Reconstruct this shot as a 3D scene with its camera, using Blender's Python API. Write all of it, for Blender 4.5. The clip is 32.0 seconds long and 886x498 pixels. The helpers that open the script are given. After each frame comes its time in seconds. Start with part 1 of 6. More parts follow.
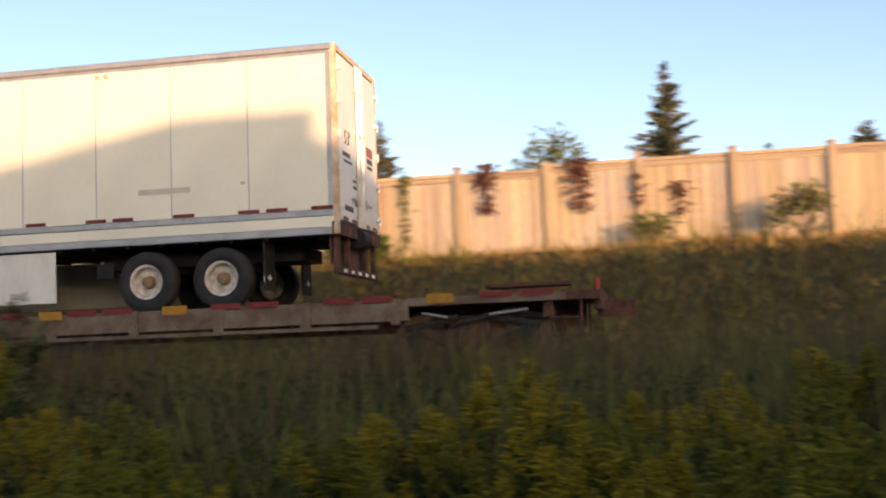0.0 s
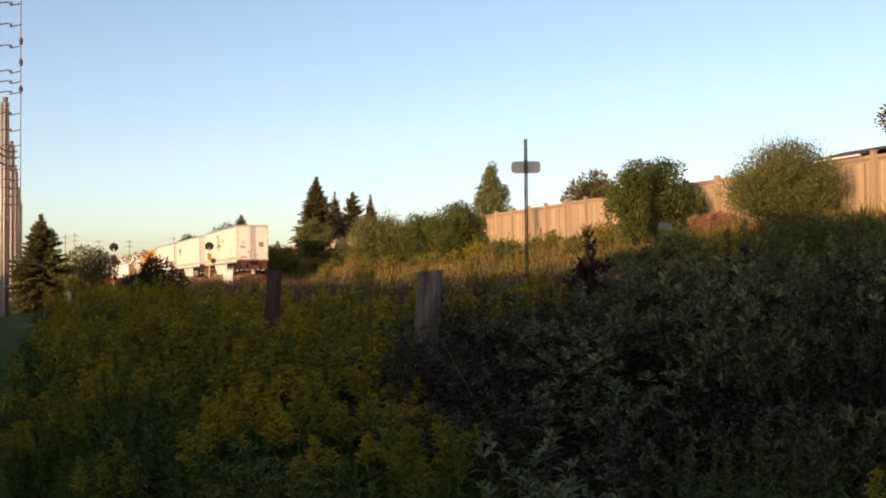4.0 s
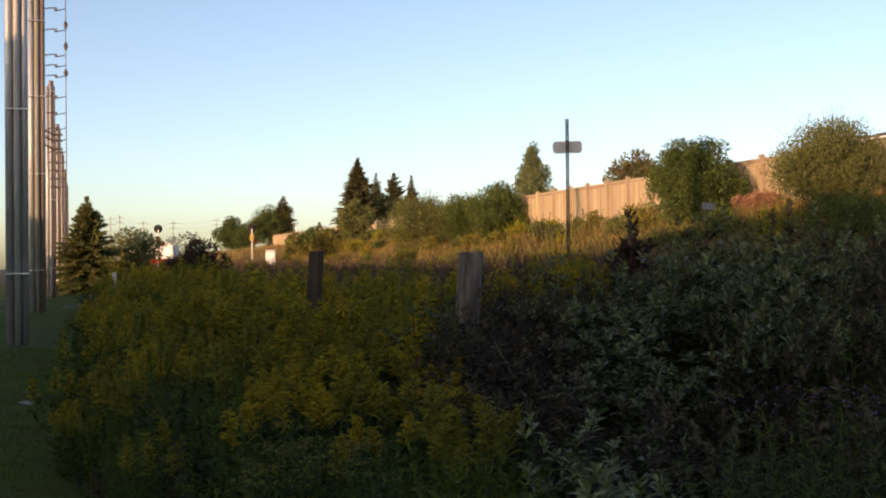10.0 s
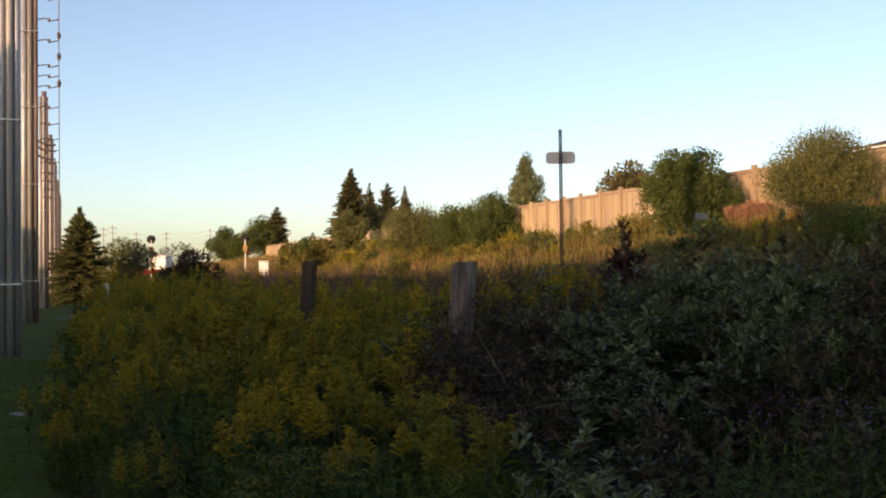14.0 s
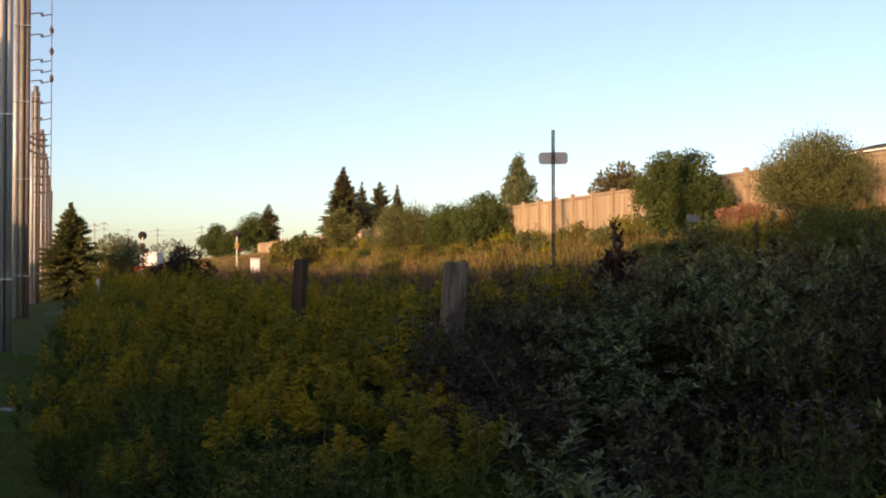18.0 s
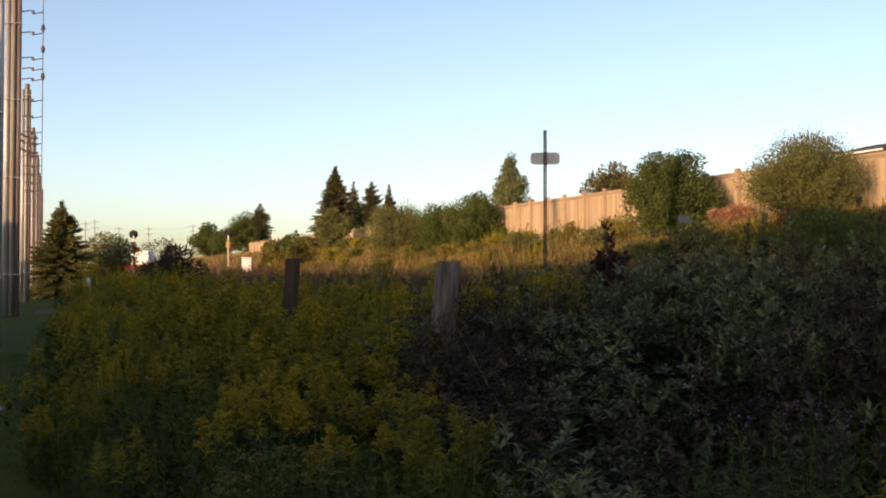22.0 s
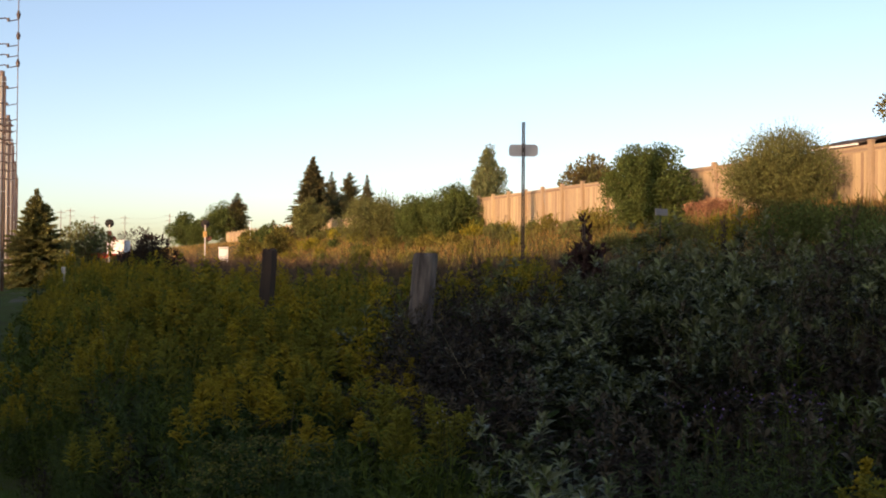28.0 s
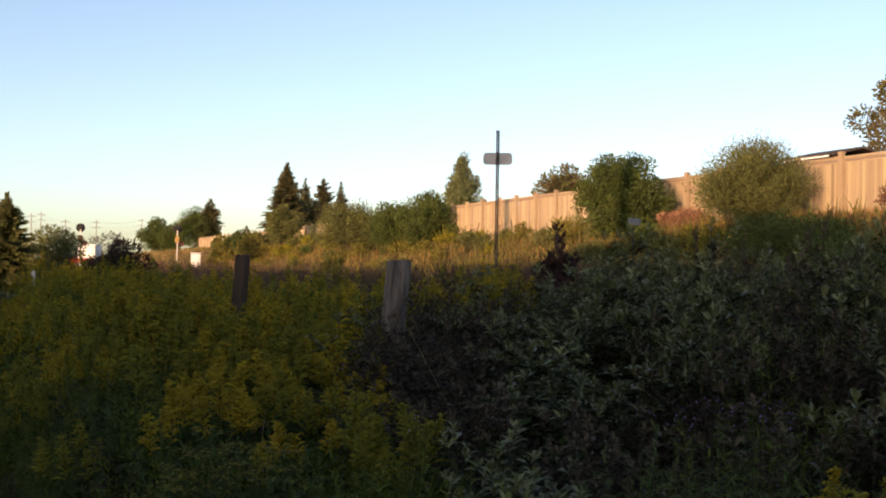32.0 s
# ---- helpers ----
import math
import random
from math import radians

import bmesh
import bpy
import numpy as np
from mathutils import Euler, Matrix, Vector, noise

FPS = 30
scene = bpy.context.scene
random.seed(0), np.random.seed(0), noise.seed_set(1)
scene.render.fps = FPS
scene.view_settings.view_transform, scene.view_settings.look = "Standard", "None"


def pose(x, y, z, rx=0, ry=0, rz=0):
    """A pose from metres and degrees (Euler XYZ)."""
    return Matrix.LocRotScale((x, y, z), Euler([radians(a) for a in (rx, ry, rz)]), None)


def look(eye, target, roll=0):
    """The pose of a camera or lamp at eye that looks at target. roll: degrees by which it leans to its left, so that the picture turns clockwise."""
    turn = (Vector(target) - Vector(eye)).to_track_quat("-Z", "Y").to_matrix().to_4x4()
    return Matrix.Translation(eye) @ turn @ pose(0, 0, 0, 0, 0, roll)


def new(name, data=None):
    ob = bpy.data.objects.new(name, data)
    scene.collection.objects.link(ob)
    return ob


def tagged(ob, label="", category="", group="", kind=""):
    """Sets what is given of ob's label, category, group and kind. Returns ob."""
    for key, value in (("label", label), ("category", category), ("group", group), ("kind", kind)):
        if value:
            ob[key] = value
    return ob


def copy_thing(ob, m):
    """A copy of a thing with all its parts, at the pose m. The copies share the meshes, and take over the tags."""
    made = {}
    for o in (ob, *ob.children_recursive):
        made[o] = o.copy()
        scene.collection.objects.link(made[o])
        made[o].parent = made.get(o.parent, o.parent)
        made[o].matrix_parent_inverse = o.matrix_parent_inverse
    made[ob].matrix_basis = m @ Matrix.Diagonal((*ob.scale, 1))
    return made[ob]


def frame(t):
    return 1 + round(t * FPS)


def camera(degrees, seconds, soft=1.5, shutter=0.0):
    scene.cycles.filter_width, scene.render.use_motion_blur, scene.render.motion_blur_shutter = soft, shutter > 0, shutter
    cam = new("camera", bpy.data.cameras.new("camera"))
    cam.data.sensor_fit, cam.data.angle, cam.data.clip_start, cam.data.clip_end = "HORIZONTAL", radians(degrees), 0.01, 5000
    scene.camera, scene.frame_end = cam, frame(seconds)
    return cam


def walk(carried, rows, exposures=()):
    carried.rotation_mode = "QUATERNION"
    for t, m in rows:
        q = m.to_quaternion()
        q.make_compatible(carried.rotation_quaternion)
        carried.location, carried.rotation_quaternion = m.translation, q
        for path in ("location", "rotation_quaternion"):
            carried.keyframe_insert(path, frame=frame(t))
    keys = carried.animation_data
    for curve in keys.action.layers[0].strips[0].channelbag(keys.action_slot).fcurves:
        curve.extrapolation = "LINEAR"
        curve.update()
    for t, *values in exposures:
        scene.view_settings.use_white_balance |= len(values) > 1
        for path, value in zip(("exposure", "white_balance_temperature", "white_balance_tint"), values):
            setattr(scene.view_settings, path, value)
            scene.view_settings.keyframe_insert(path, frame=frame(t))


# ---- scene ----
# ---- camera ----
EYE = 1.65
cam = camera(44.0, 32.0, soft=2.0, shutter=0.18)
WAY = [
    (0.0, pose(0, 0, EYE, 95.04, 2.22, -79.42)),
    (0.1, pose(0, 0, EYE, 95.16, 1.26, -73.23)),
    (0.2, pose(0, 0, EYE, 95.09, 1.71, -66.45)),
    (0.3, pose(0, 0, EYE, 95.32, 1.78, -60.28)),
    (0.4, pose(0, 0, EYE, 95.02, 2.36, -55.35)),
    (0.5, pose(0, 0, EYE, 95.18, 2.29, -50.27)),
    (0.6, pose(0, 0, EYE, 95.66, 2.28, -45.49)),
    (0.7, pose(0, 0, EYE, 95.58, 2.00, -41.74)),
    (0.8, pose(0, 0, EYE, 95.52, 1.10, -38.39)),
    (0.9, pose(0, 0, EYE, 95.47, 0.97, -35.20)),
    (1.0, pose(0, 0, EYE, 95.46, 0.75, -32.22)),
    (1.5, pose(0, 0, EYE, 94.49, 0.17, -27.02)),
    (2.0, pose(0, 0, EYE, 93.11, -0.01, -25.35)),
    (2.5, pose(0, 0, EYE, 91.99, 0.41, -23.57)),
    (3.0, pose(0, 0, EYE, 92.06, 0.06, -23.20)),
    (3.5, pose(0, 0, EYE, 91.86, 0.39, -21.63)),
    (5.5, pose(0, 0, EYE, 91.71, 0.54, -20.72)),
    (6.0, pose(0, 0, EYE, 91.60, 0.20, -20.28)),
    (6.5, pose(0, 0, EYE, 91.70, 0.10, -19.87)),
    (7.0, pose(0, 0, EYE, 91.66, 0.40, -19.75)),
    (7.5, pose(0, 0, EYE, 91.54, 0.30, -19.31)),
    (8.0, pose(0, 0, EYE, 91.48, 0.38, -19.57)),
    (8.5, pose(0, 0, EYE, 91.47, 0.15, -19.40)),
    (9.0, pose(0, 0, EYE, 91.52, 0.09, -19.40)),
    (9.5, pose(0, 0, EYE, 91.25, 0.42, -19.14)),
    (10.0, pose(0, 0, EYE, 90.80, 0.62, -19.01)),
    (10.5, pose(0, 0, EYE, 90.88, 0.74, -19.05)),
    (11.0, pose(0, 0, EYE, 91.13, 0.33, -18.71)),
    (11.5, pose(0, 0, EYE, 91.33, 0.55, -18.63)),
    (12.0, pose(0, 0, EYE, 91.32, 0.50, -18.66)),
    (12.5, pose(0, 0, EYE, 91.27, 0.64, -18.79)),
    (13.0, pose(0, 0, EYE, 91.19, 0.79, -19.00)),
    (13.5, pose(0, 0, EYE, 91.19, 0.58, -19.01)),
    (14.0, pose(0, 0, EYE, 91.34, 0.66, -19.35)),
    (14.5, pose(0, 0, EYE, 91.36, 0.55, -19.33)),
    (16.5, pose(0, 0, EYE, 91.49, 0.45, -18.57)),
    (17.0, pose(0, 0, EYE, 91.43, 0.12, -19.14)),
    (17.5, pose(0, 0, EYE, 91.34, 0.05, -19.49)),
    (18.0, pose(0, 0, EYE, 91.30, 0.09, -19.79)),
    (18.5, pose(0, 0, EYE, 91.33, 0.17, -19.62)),
    (19.0, pose(0, 0, EYE, 91.37, 0.07, -19.69)),
    (19.5, pose(0, 0, EYE, 91.46, 0.25, -19.84)),
    (20.0, pose(0, 0, EYE, 91.64, 0.04, -19.91)),
    (20.5, pose(0, 0, EYE, 91.85, -0.25, -19.75)),
    (21.0, pose(0, 0, EYE, 91.75, -0.09, -19.72)),
    (21.5, pose(0, 0, EYE, 91.60, -0.08, -20.02)),
    (22.0, pose(0, 0, EYE, 91.29, -0.10, -20.23)),
    (22.5, pose(0, 0, EYE, 91.24, -0.06, -20.42)),
    (23.0, pose(0, 0, EYE, 91.19, -0.01, -20.62)),
    (23.5, pose(0, 0, EYE, 91.18, -0.13, -20.85)),
    (24.0, pose(0, 0, EYE, 91.21, -0.37, -20.98)),
    (24.5, pose(0, 0, EYE, 91.20, -0.54, -20.79)),
    (25.0, pose(0, 0, EYE, 91.11, -0.54, -20.87)),
    (25.5, pose(0, 0, EYE, 90.78, -0.25, -21.08)),
    (27.5, pose(0, 0, EYE, 90.94, -0.53, -21.33)),
    (28.0, pose(0, 0, EYE, 90.84, -0.47, -21.40)),
    (28.5, pose(0, 0, EYE, 90.91, -0.62, -21.74)),
    (29.0, pose(0, 0, EYE, 91.00, -0.60, -22.00)),
    (29.5, pose(0, 0, EYE, 91.18, -0.77, -22.17)),
    (30.0, pose(0, 0, EYE, 91.20, -0.66, -22.26)),
    (30.5, pose(0, 0, EYE, 91.22, -0.76, -22.39)),
    (31.0, pose(0, 0, EYE, 91.22, -0.82, -22.45)),
    (31.5, pose(0, 0, EYE, 91.15, -1.04, -22.67)),
    (32.0, pose(0, 0, EYE, 91.25, -0.95, -22.79)),
]

# ---- light ----
SUN_AZ, SUN_EL = 236.5, 6.0          # compass from +y clockwise, degrees: low sun behind the camera's left shoulder
EXPO = [(t, e, k, 20) for t, e, k in ((0.0, 1.65, 6900), (0.5, 1.43, 7000), (1.0, 0.96, 7300), (2.0, 0.92, 7600), (3.0, 1.2, 7350), (6.0, 1.32, 7050), (10.0, 1.36, 6980), (16.0, 1.36, 6980), (24.0, 1.40, 6980), (32.0, 1.47, 6980))]
walk(cam, WAY, EXPO)

world = bpy.data.worlds.new("world")
scene.world = world
world.use_nodes = True
wn = world.node_tree
sky = wn.nodes.new("ShaderNodeTexSky")
sky.sky_type = "NISHITA"
sky.sun_disc = False
sky.sun_elevation = radians(SUN_EL)
sky.sun_rotation = radians(SUN_AZ)
sky.altitude = 100
sky.air_density, sky.dust_density, sky.ozone_density = 0.66, 1.4, 1.0
wn.links.new(sky.outputs[0], wn.nodes["Background"].inputs[0])
wn.nodes["Background"].inputs[1].default_value = 0.132

sun = new("sun", bpy.data.lights.new("sun", "SUN"))
sun.data.energy = 2.3
sun.data.angle = radians(0.5)
sun.data.color = (1.0, 0.63, 0.36)
sd = Vector((math.sin(radians(SUN_AZ)) * math.cos(radians(SUN_EL)), math.cos(radians(SUN_AZ)) * math.cos(radians(SUN_EL)), math.sin(radians(SUN_EL))))
sun.matrix_world = look(sd * 200, (0, 0, 0))


# ---- materials ----
def mat(name, base, rough=0.8, metal=0.0, vary=0.25, scale=3.0, fine=40.0, tint=None, bump=0.0, island=0.0, obj=0.0, stretch=(1, 1, 1), spec=0.3, sheen=0.0, streak=0.0):
    """A surface with two scales of variation, a second tint, relief, and variation by piece."""
    m = bpy.data.materials.new(name)
    m.use_nodes = True
    n, l = m.node_tree.nodes, m.node_tree.links
    p = n["Principled BSDF"]
    p.inputs["Roughness"].default_value = rough
    p.inputs["Metallic"].default_value = metal
    p.inputs["Specular IOR Level"].default_value = spec
    co = n.new("ShaderNodeTexCoord")
    mp = n.new("ShaderNodeMapping")
    mp.inputs["Scale"].default_value = stretch
    l.new(co.outputs["Object"], mp.inputs["Vector"])
    a = n.new("ShaderNodeTexNoise")
    a.inputs["Scale"].default_value, a.inputs["Detail"].default_value = scale, 4
    b = n.new("ShaderNodeTexNoise")
    b.inputs["Scale"].default_value, b.inputs["Detail"].default_value = fine, 3
    l.new(mp.outputs[0], a.inputs["Vector"])
    l.new(mp.outputs[0], b.inputs["Vector"])
    ramp = n.new("ShaderNodeMapRange")
    ramp.inputs[1].default_value, ramp.inputs[2].default_value = 0.35, 0.65
    l.new(a.outputs[0], ramp.inputs[0])
    t = tint or tuple(c * (1 - vary) for c in base)
    mix = n.new("ShaderNodeMix")
    mix.data_type = "RGBA"
    mix.inputs[6].default_value, mix.inputs[7].default_value = (*base, 1), (*t, 1)
    l.new(ramp.outputs[0], mix.inputs[0])
    last = mix.outputs[2]
    hsv = n.new("ShaderNodeHueSaturation")
    l.new(last, hsv.inputs["Color"])
    val = n.new("ShaderNodeMapRange")
    val.inputs[3].default_value, val.inputs[4].default_value = 1 - vary * 0.7, 1 + vary * 0.7
    l.new(b.outputs[0], val.inputs[0])
    value = val.outputs[0]
    if island or obj:
        src = n.new("ShaderNodeNewGeometry").outputs["Random Per Island"] if island else n.new("ShaderNodeObjectInfo").outputs["Random"]
        k = island or obj
        r = n.new("ShaderNodeMapRange")
        r.inputs[3].default_value, r.inputs[4].default_value = 1 - k, 1 + k
        l.new(src, r.inputs[0])
        mul = n.new("ShaderNodeMath")
        mul.operation = "MULTIPLY"
        l.new(value, mul.inputs[0])
        l.new(r.outputs[0], mul.inputs[1])
        value = mul.outputs[0]
        h = n.new("ShaderNodeMapRange")
        h.inputs[3].default_value, h.inputs[4].default_value = 0.5 - 0.05 * k, 0.5 + 0.05 * k
        l.new(src, h.inputs[0])
        l.new(h.outputs[0], hsv.inputs["Hue"])
    l.new(value, hsv.inputs["Value"])
    l.new(hsv.outputs[0], p.inputs["Base Color"])
    if bump:
        bu = n.new("ShaderNodeBump")
        bu.inputs["Strength"].default_value, bu.inputs["Distance"].default_value = bump, 0.02
        l.new(b.outputs[0], bu.inputs["Height"])
        l.new(bu.outputs[0], p.inputs["Normal"])
    return m


def leafmat(name, base, tint, rough=0.8, island=0.35, through_light=0.25, spec=0.12):
    m = mat(name, base, rough, vary=0.25, scale=0.9, fine=9.0, tint=tint, island=island, spec=spec)
    n, l = m.node_tree.nodes, m.node_tree.links
    p, out = n["Principled BSDF"], n["Material Output"]
    tr = n.new("ShaderNodeBsdfTranslucent")
    hs = p.inputs["Base Color"].links[0].from_socket
    l.new(hs, tr.inputs[0])
    mx = n.new("ShaderNodeMixShader")
    mx.inputs[0].default_value = through_light
    l.new(p.outputs[0], mx.inputs[1])
    l.new(tr.outputs[0], mx.inputs[2])
    l.new(mx.outputs[0], out.inputs[0])
    return m


M = {
    "soil": mat("soil", (0.055, 0.05, 0.018), 0.95, vary=0.4, scale=0.25, fine=6, tint=(0.06, 0.05, 0.022), bump=0.6),
    "turf": mat("turf", (0.05, 0.08, 0.006), 0.95, vary=0.5, scale=1.1, fine=36, tint=(0.05, 0.052, 0.011), bump=1.0, spec=0.1),
    "lawn": leafmat("lawn", (0.062, 0.10, 0.011), (0.07, 0.085, 0.014)),
    "drygrass": leafmat("drygrass", (0.36, 0.21, 0.078), (0.20, 0.14, 0.045)),
    "darkweed": leafmat("darkweed", (0.128, 0.132, 0.034), (0.15, 0.122, 0.046)),
    "frond": leafmat("frond", (0.10, 0.122, 0.016), (0.07, 0.095, 0.016)),
    "brownweed": leafmat("brownweed", (0.105, 0.08, 0.042), (0.12, 0.07, 0.05)),
    "bermgreen": leafmat("bermgreen", (0.20, 0.172, 0.038), (0.13, 0.118, 0.03)),
    "goldleaf": leafmat("goldleaf", (0.050, 0.072, 0.012), (0.036, 0.054, 0.011)),
    "goldflower": leafmat("goldflower", (0.41, 0.295, 0.020), (0.24, 0.198, 0.022), rough=0.85, island=0.12),
    "goldgreen": leafmat("goldgreen", (0.24, 0.21, 0.022), (0.16, 0.16, 0.024), rough=0.85, island=0.14),
    # inner leaves darkened to paint the shade in the thicket's gaps
    "shrubshaded": leafmat("shrubshaded", (0.028, 0.036, 0.010), (0.028, 0.027, 0.009), rough=0.55),
    # naturally pale tips, lightened further to stand out as highlights
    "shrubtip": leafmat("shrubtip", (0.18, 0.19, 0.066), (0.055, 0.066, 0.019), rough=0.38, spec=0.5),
    "shrubred": leafmat("shrubred", (0.10, 0.072, 0.044), (0.07, 0.055, 0.032), rough=0.5),
    "shrubdark": leafmat("shrubdark", (0.038, 0.030, 0.018), (0.046, 0.027, 0.019), rough=0.7),
    "undergreen": leafmat("undergreen", (0.036, 0.052, 0.014), (0.026, 0.038, 0.012)),
    "featherleaf": leafmat("featherleaf", (0.078, 0.108, 0.03), (0.055, 0.078, 0.024)),
    "paleflower": leafmat("paleflower", (0.17, 0.14, 0.02), (0.13, 0.115, 0.018)),
    "bramble": leafmat("bramble", (0.36, 0.19, 0.12), (0.24, 0.15, 0.08)),
    "redleaf": leafmat("redleaf", (0.155, 0.066, 0.045), (0.11, 0.06, 0.036)),
    "purpleleaf": leafmat("purpleleaf", (0.048, 0.026, 0.022), (0.06, 0.034, 0.026)),
    "greenleaf": leafmat("greenleaf", (0.090, 0.118, 0.030), (0.066, 0.090, 0.026)),
    "oakleaf": leafmat("oakleaf", (0.106, 0.113, 0.040), (0.133, 0.100, 0.040)),
    "oliveleaf": leafmat("oliveleaf", (0.145, 0.152, 0.050), (0.108, 0.118, 0.042)),
    "poplarleaf": leafmat("poplarleaf", (0.155, 0.175, 0.078), (0.12, 0.14, 0.062)),
    "needle": leafmat("needle", (0.088, 0.098, 0.044), (0.112, 0.098, 0.044), through_light=0.1),
    "lawnspruce": leafmat("lawnspruce", (0.135, 0.15, 0.05), (0.155, 0.148, 0.052), through_light=0.25),
    "bluespruce": leafmat("bluespruce", (0.156, 0.163, 0.098), (0.117, 0.117, 0.072), through_light=0.1),
    "cedar": leafmat("cedar", (0.104, 0.143, 0.026), (0.065, 0.104, 0.026), through_light=0.1),
    "stem": mat("stem", (0.03, 0.028, 0.014), 0.8, vary=0.3),
    "straw": mat("straw", (0.35, 0.29, 0.16), 0.8, vary=0.3),
    "bark": mat("bark", (0.11, 0.085, 0.065), 0.95, vary=0.4, scale=4, fine=30, bump=0.8, stretch=(1, 1, 0.25)),
    "board": mat("board", (0.375, 0.296, 0.182), 0.85, vary=0.42, scale=1.6, fine=48, tint=(0.33, 0.25, 0.165), bump=0.5, obj=0.17, stretch=(1, 1, 0.12)),
    "boards": mat("boards", (0.375, 0.296, 0.182), 0.85, vary=0.42, scale=1.6, fine=48, tint=(0.33, 0.25, 0.165), bump=0.5, island=0.2, stretch=(1, 1, 0.12)),
    # darker timber that paints in the shadow line under the fence cap
    "shadedboard": mat("shaded_board", (0.27, 0.20, 0.14), 0.9, vary=0.3, scale=2, fine=26, tint=(0.27, 0.21, 0.15), bump=0.4, obj=0.15, stretch=(1, 0.12, 1)),
    "agedboard": mat("aged_board", (0.30, 0.22, 0.15), 0.9, vary=0.3, scale=2, fine=26, tint=(0.22, 0.16, 0.11), bump=0.4, obj=0.2, stretch=(1, 1, 0.12)),
    "oldpost": mat("old_post", (0.22, 0.18, 0.145), 0.95, vary=0.6, scale=11, fine=60, tint=(0.07, 0.056, 0.048), bump=1.0, stretch=(1, 1, 0.15)),
    "darkpost": mat("dark_post", (0.07, 0.047, 0.032), 0.95, vary=0.4, scale=5, fine=40, bump=1.0, stretch=(1, 1, 0.15)),
    "white": mat("white_panel", (0.80, 0.77, 0.63), 0.42, vary=0.06, scale=0.7, fine=9, tint=(0.73, 0.70, 0.57), spec=0.4),
    "whiteskirt": mat("white_skirt", (0.72, 0.72, 0.66), 0.5, vary=0.15, scale=1.4, fine=14, tint=(0.58, 0.57, 0.50), stretch=(1, 1, 0.4)),
    "door": mat("door_white", (0.74, 0.72, 0.64), 0.45, vary=0.1, scale=1.5, fine=12, tint=(0.66, 0.65, 0.62)),
    "alu": mat("aluminium", (0.46, 0.45, 0.43), 0.42, metal=0.6, vary=0.2, scale=3, fine=25),
    "rust": mat("rusty_steel", (0.13, 0.058, 0.038), 0.85, vary=0.5, scale=6, fine=30, tint=(0.055, 0.03, 0.024), bump=0.5),
    "orangeedge": mat("stained_edge", (0.64, 0.53, 0.38), 0.6, vary=0.3, scale=5, fine=22, tint=(0.46, 0.31, 0.18)),
    "black": mat("black_steel", (0.022, 0.021, 0.02), 0.7, vary=0.4, scale=5, fine=25),
    "tyre": mat("tyre_rubber", (0.03, 0.03, 0.03), 0.8, vary=0.3, scale=6, fine=40, bump=0.3),
    "rim": mat("white_rim", (0.66, 0.64, 0.58), 0.5, vary=0.2, scale=9, fine=30, tint=(0.42, 0.36, 0.28)),
    "rimbrown": mat("brown_rim", (0.30, 0.20, 0.11), 0.7, vary=0.4, scale=9, fine=30),
    "sill": mat("flatcar_paint", (0.20, 0.16, 0.115), 0.75, vary=0.4, scale=2.5, fine=22, tint=(0.12, 0.08, 0.055)),
    "tangear": mat("tan_gear", (0.34, 0.25, 0.17), 0.75, vary=0.45, scale=5, fine=25, tint=(0.17, 0.09, 0.055), bump=0.3),
    "redtape": mat("red_reflector", (0.20, 0.028, 0.028), 0.45, vary=0.25, scale=8),
    "yellowtape": mat("yellow_reflector", (0.42, 0.21, 0.025), 0.45, vary=0.25, scale=8),
    "yellowmast": mat("yellow_mast", (0.40, 0.25, 0.08), 0.6, vary=0.3, scale=5),
    "redlogo": mat("red_paint", (0.62, 0.035, 0.03), 0.5, vary=0.15),
    "dullred": mat("dull_red", (0.30, 0.11, 0.09), 0.6, vary=0.2),
    "greylogo": mat("dark_lettering", (0.045, 0.045, 0.05), 0.5, vary=0.2),
    "mauvelogo": mat("mauve_paint", (0.25, 0.17, 0.16), 0.5, vary=0.2),
    "palelogo": mat("pale_lettering", (0.62, 0.54, 0.45), 0.5, vary=0.2),
    "orangelogo": mat("orange_lettering", (0.70, 0.30, 0.10), 0.5, vary=0.2),
    "yellowbox": mat("orange_panel", (0.72, 0.36, 0.06), 0.5, vary=0.12, scale=1.5, fine=12),
    "redbox": mat("red_panel", (0.50, 0.045, 0.035), 0.5, vary=0.12, scale=1.5, fine=12),
    "galv": mat("galvanised", (0.42, 0.42, 0.41), 0.5, metal=0.45, vary=0.18, scale=4, fine=30, stretch=(1, 1, 0.3)),
    "conduit": mat("grey_conduit", (0.40, 0.39, 0.36), 0.55, metal=0.1, vary=0.15, scale=2, fine=20, stretch=(1, 1, 0.2)),
    "olivepipe": mat("olive_pipe", (0.25, 0.24, 0.20), 0.6, vary=0.2, scale=2, fine=20, stretch=(1, 1, 0.2)),
    "brownpole": mat("brown_pole", (0.20, 0.15, 0.125), 0.85, vary=0.35, scale=4, fine=30, bump=0.4, stretch=(1, 1, 0.15)),
    "farpole": mat("weathered_far_pole", (0.30, 0.25, 0.22), 0.9, vary=0.3),
    "band": mat("steel_band", (0.6, 0.6, 0.59), 0.35, metal=0.9, vary=0.1),
    "signback": mat("sign_back", (0.40, 0.39, 0.38), 0.5, metal=0.5, vary=0.12, scale=5),
    "signpost": mat("sign_post", (0.055, 0.042, 0.036), 0.8, metal=0.0, vary=0.3, scale=8),
    "ballast": mat("ballast", (0.24, 0.21, 0.18), 0.95, vary=0.5, scale=9, fine=30, bump=1.0),
    "rail": mat("rail_steel", (0.23, 0.15, 0.11), 0.6, metal=0.5, vary=0.3, scale=6),
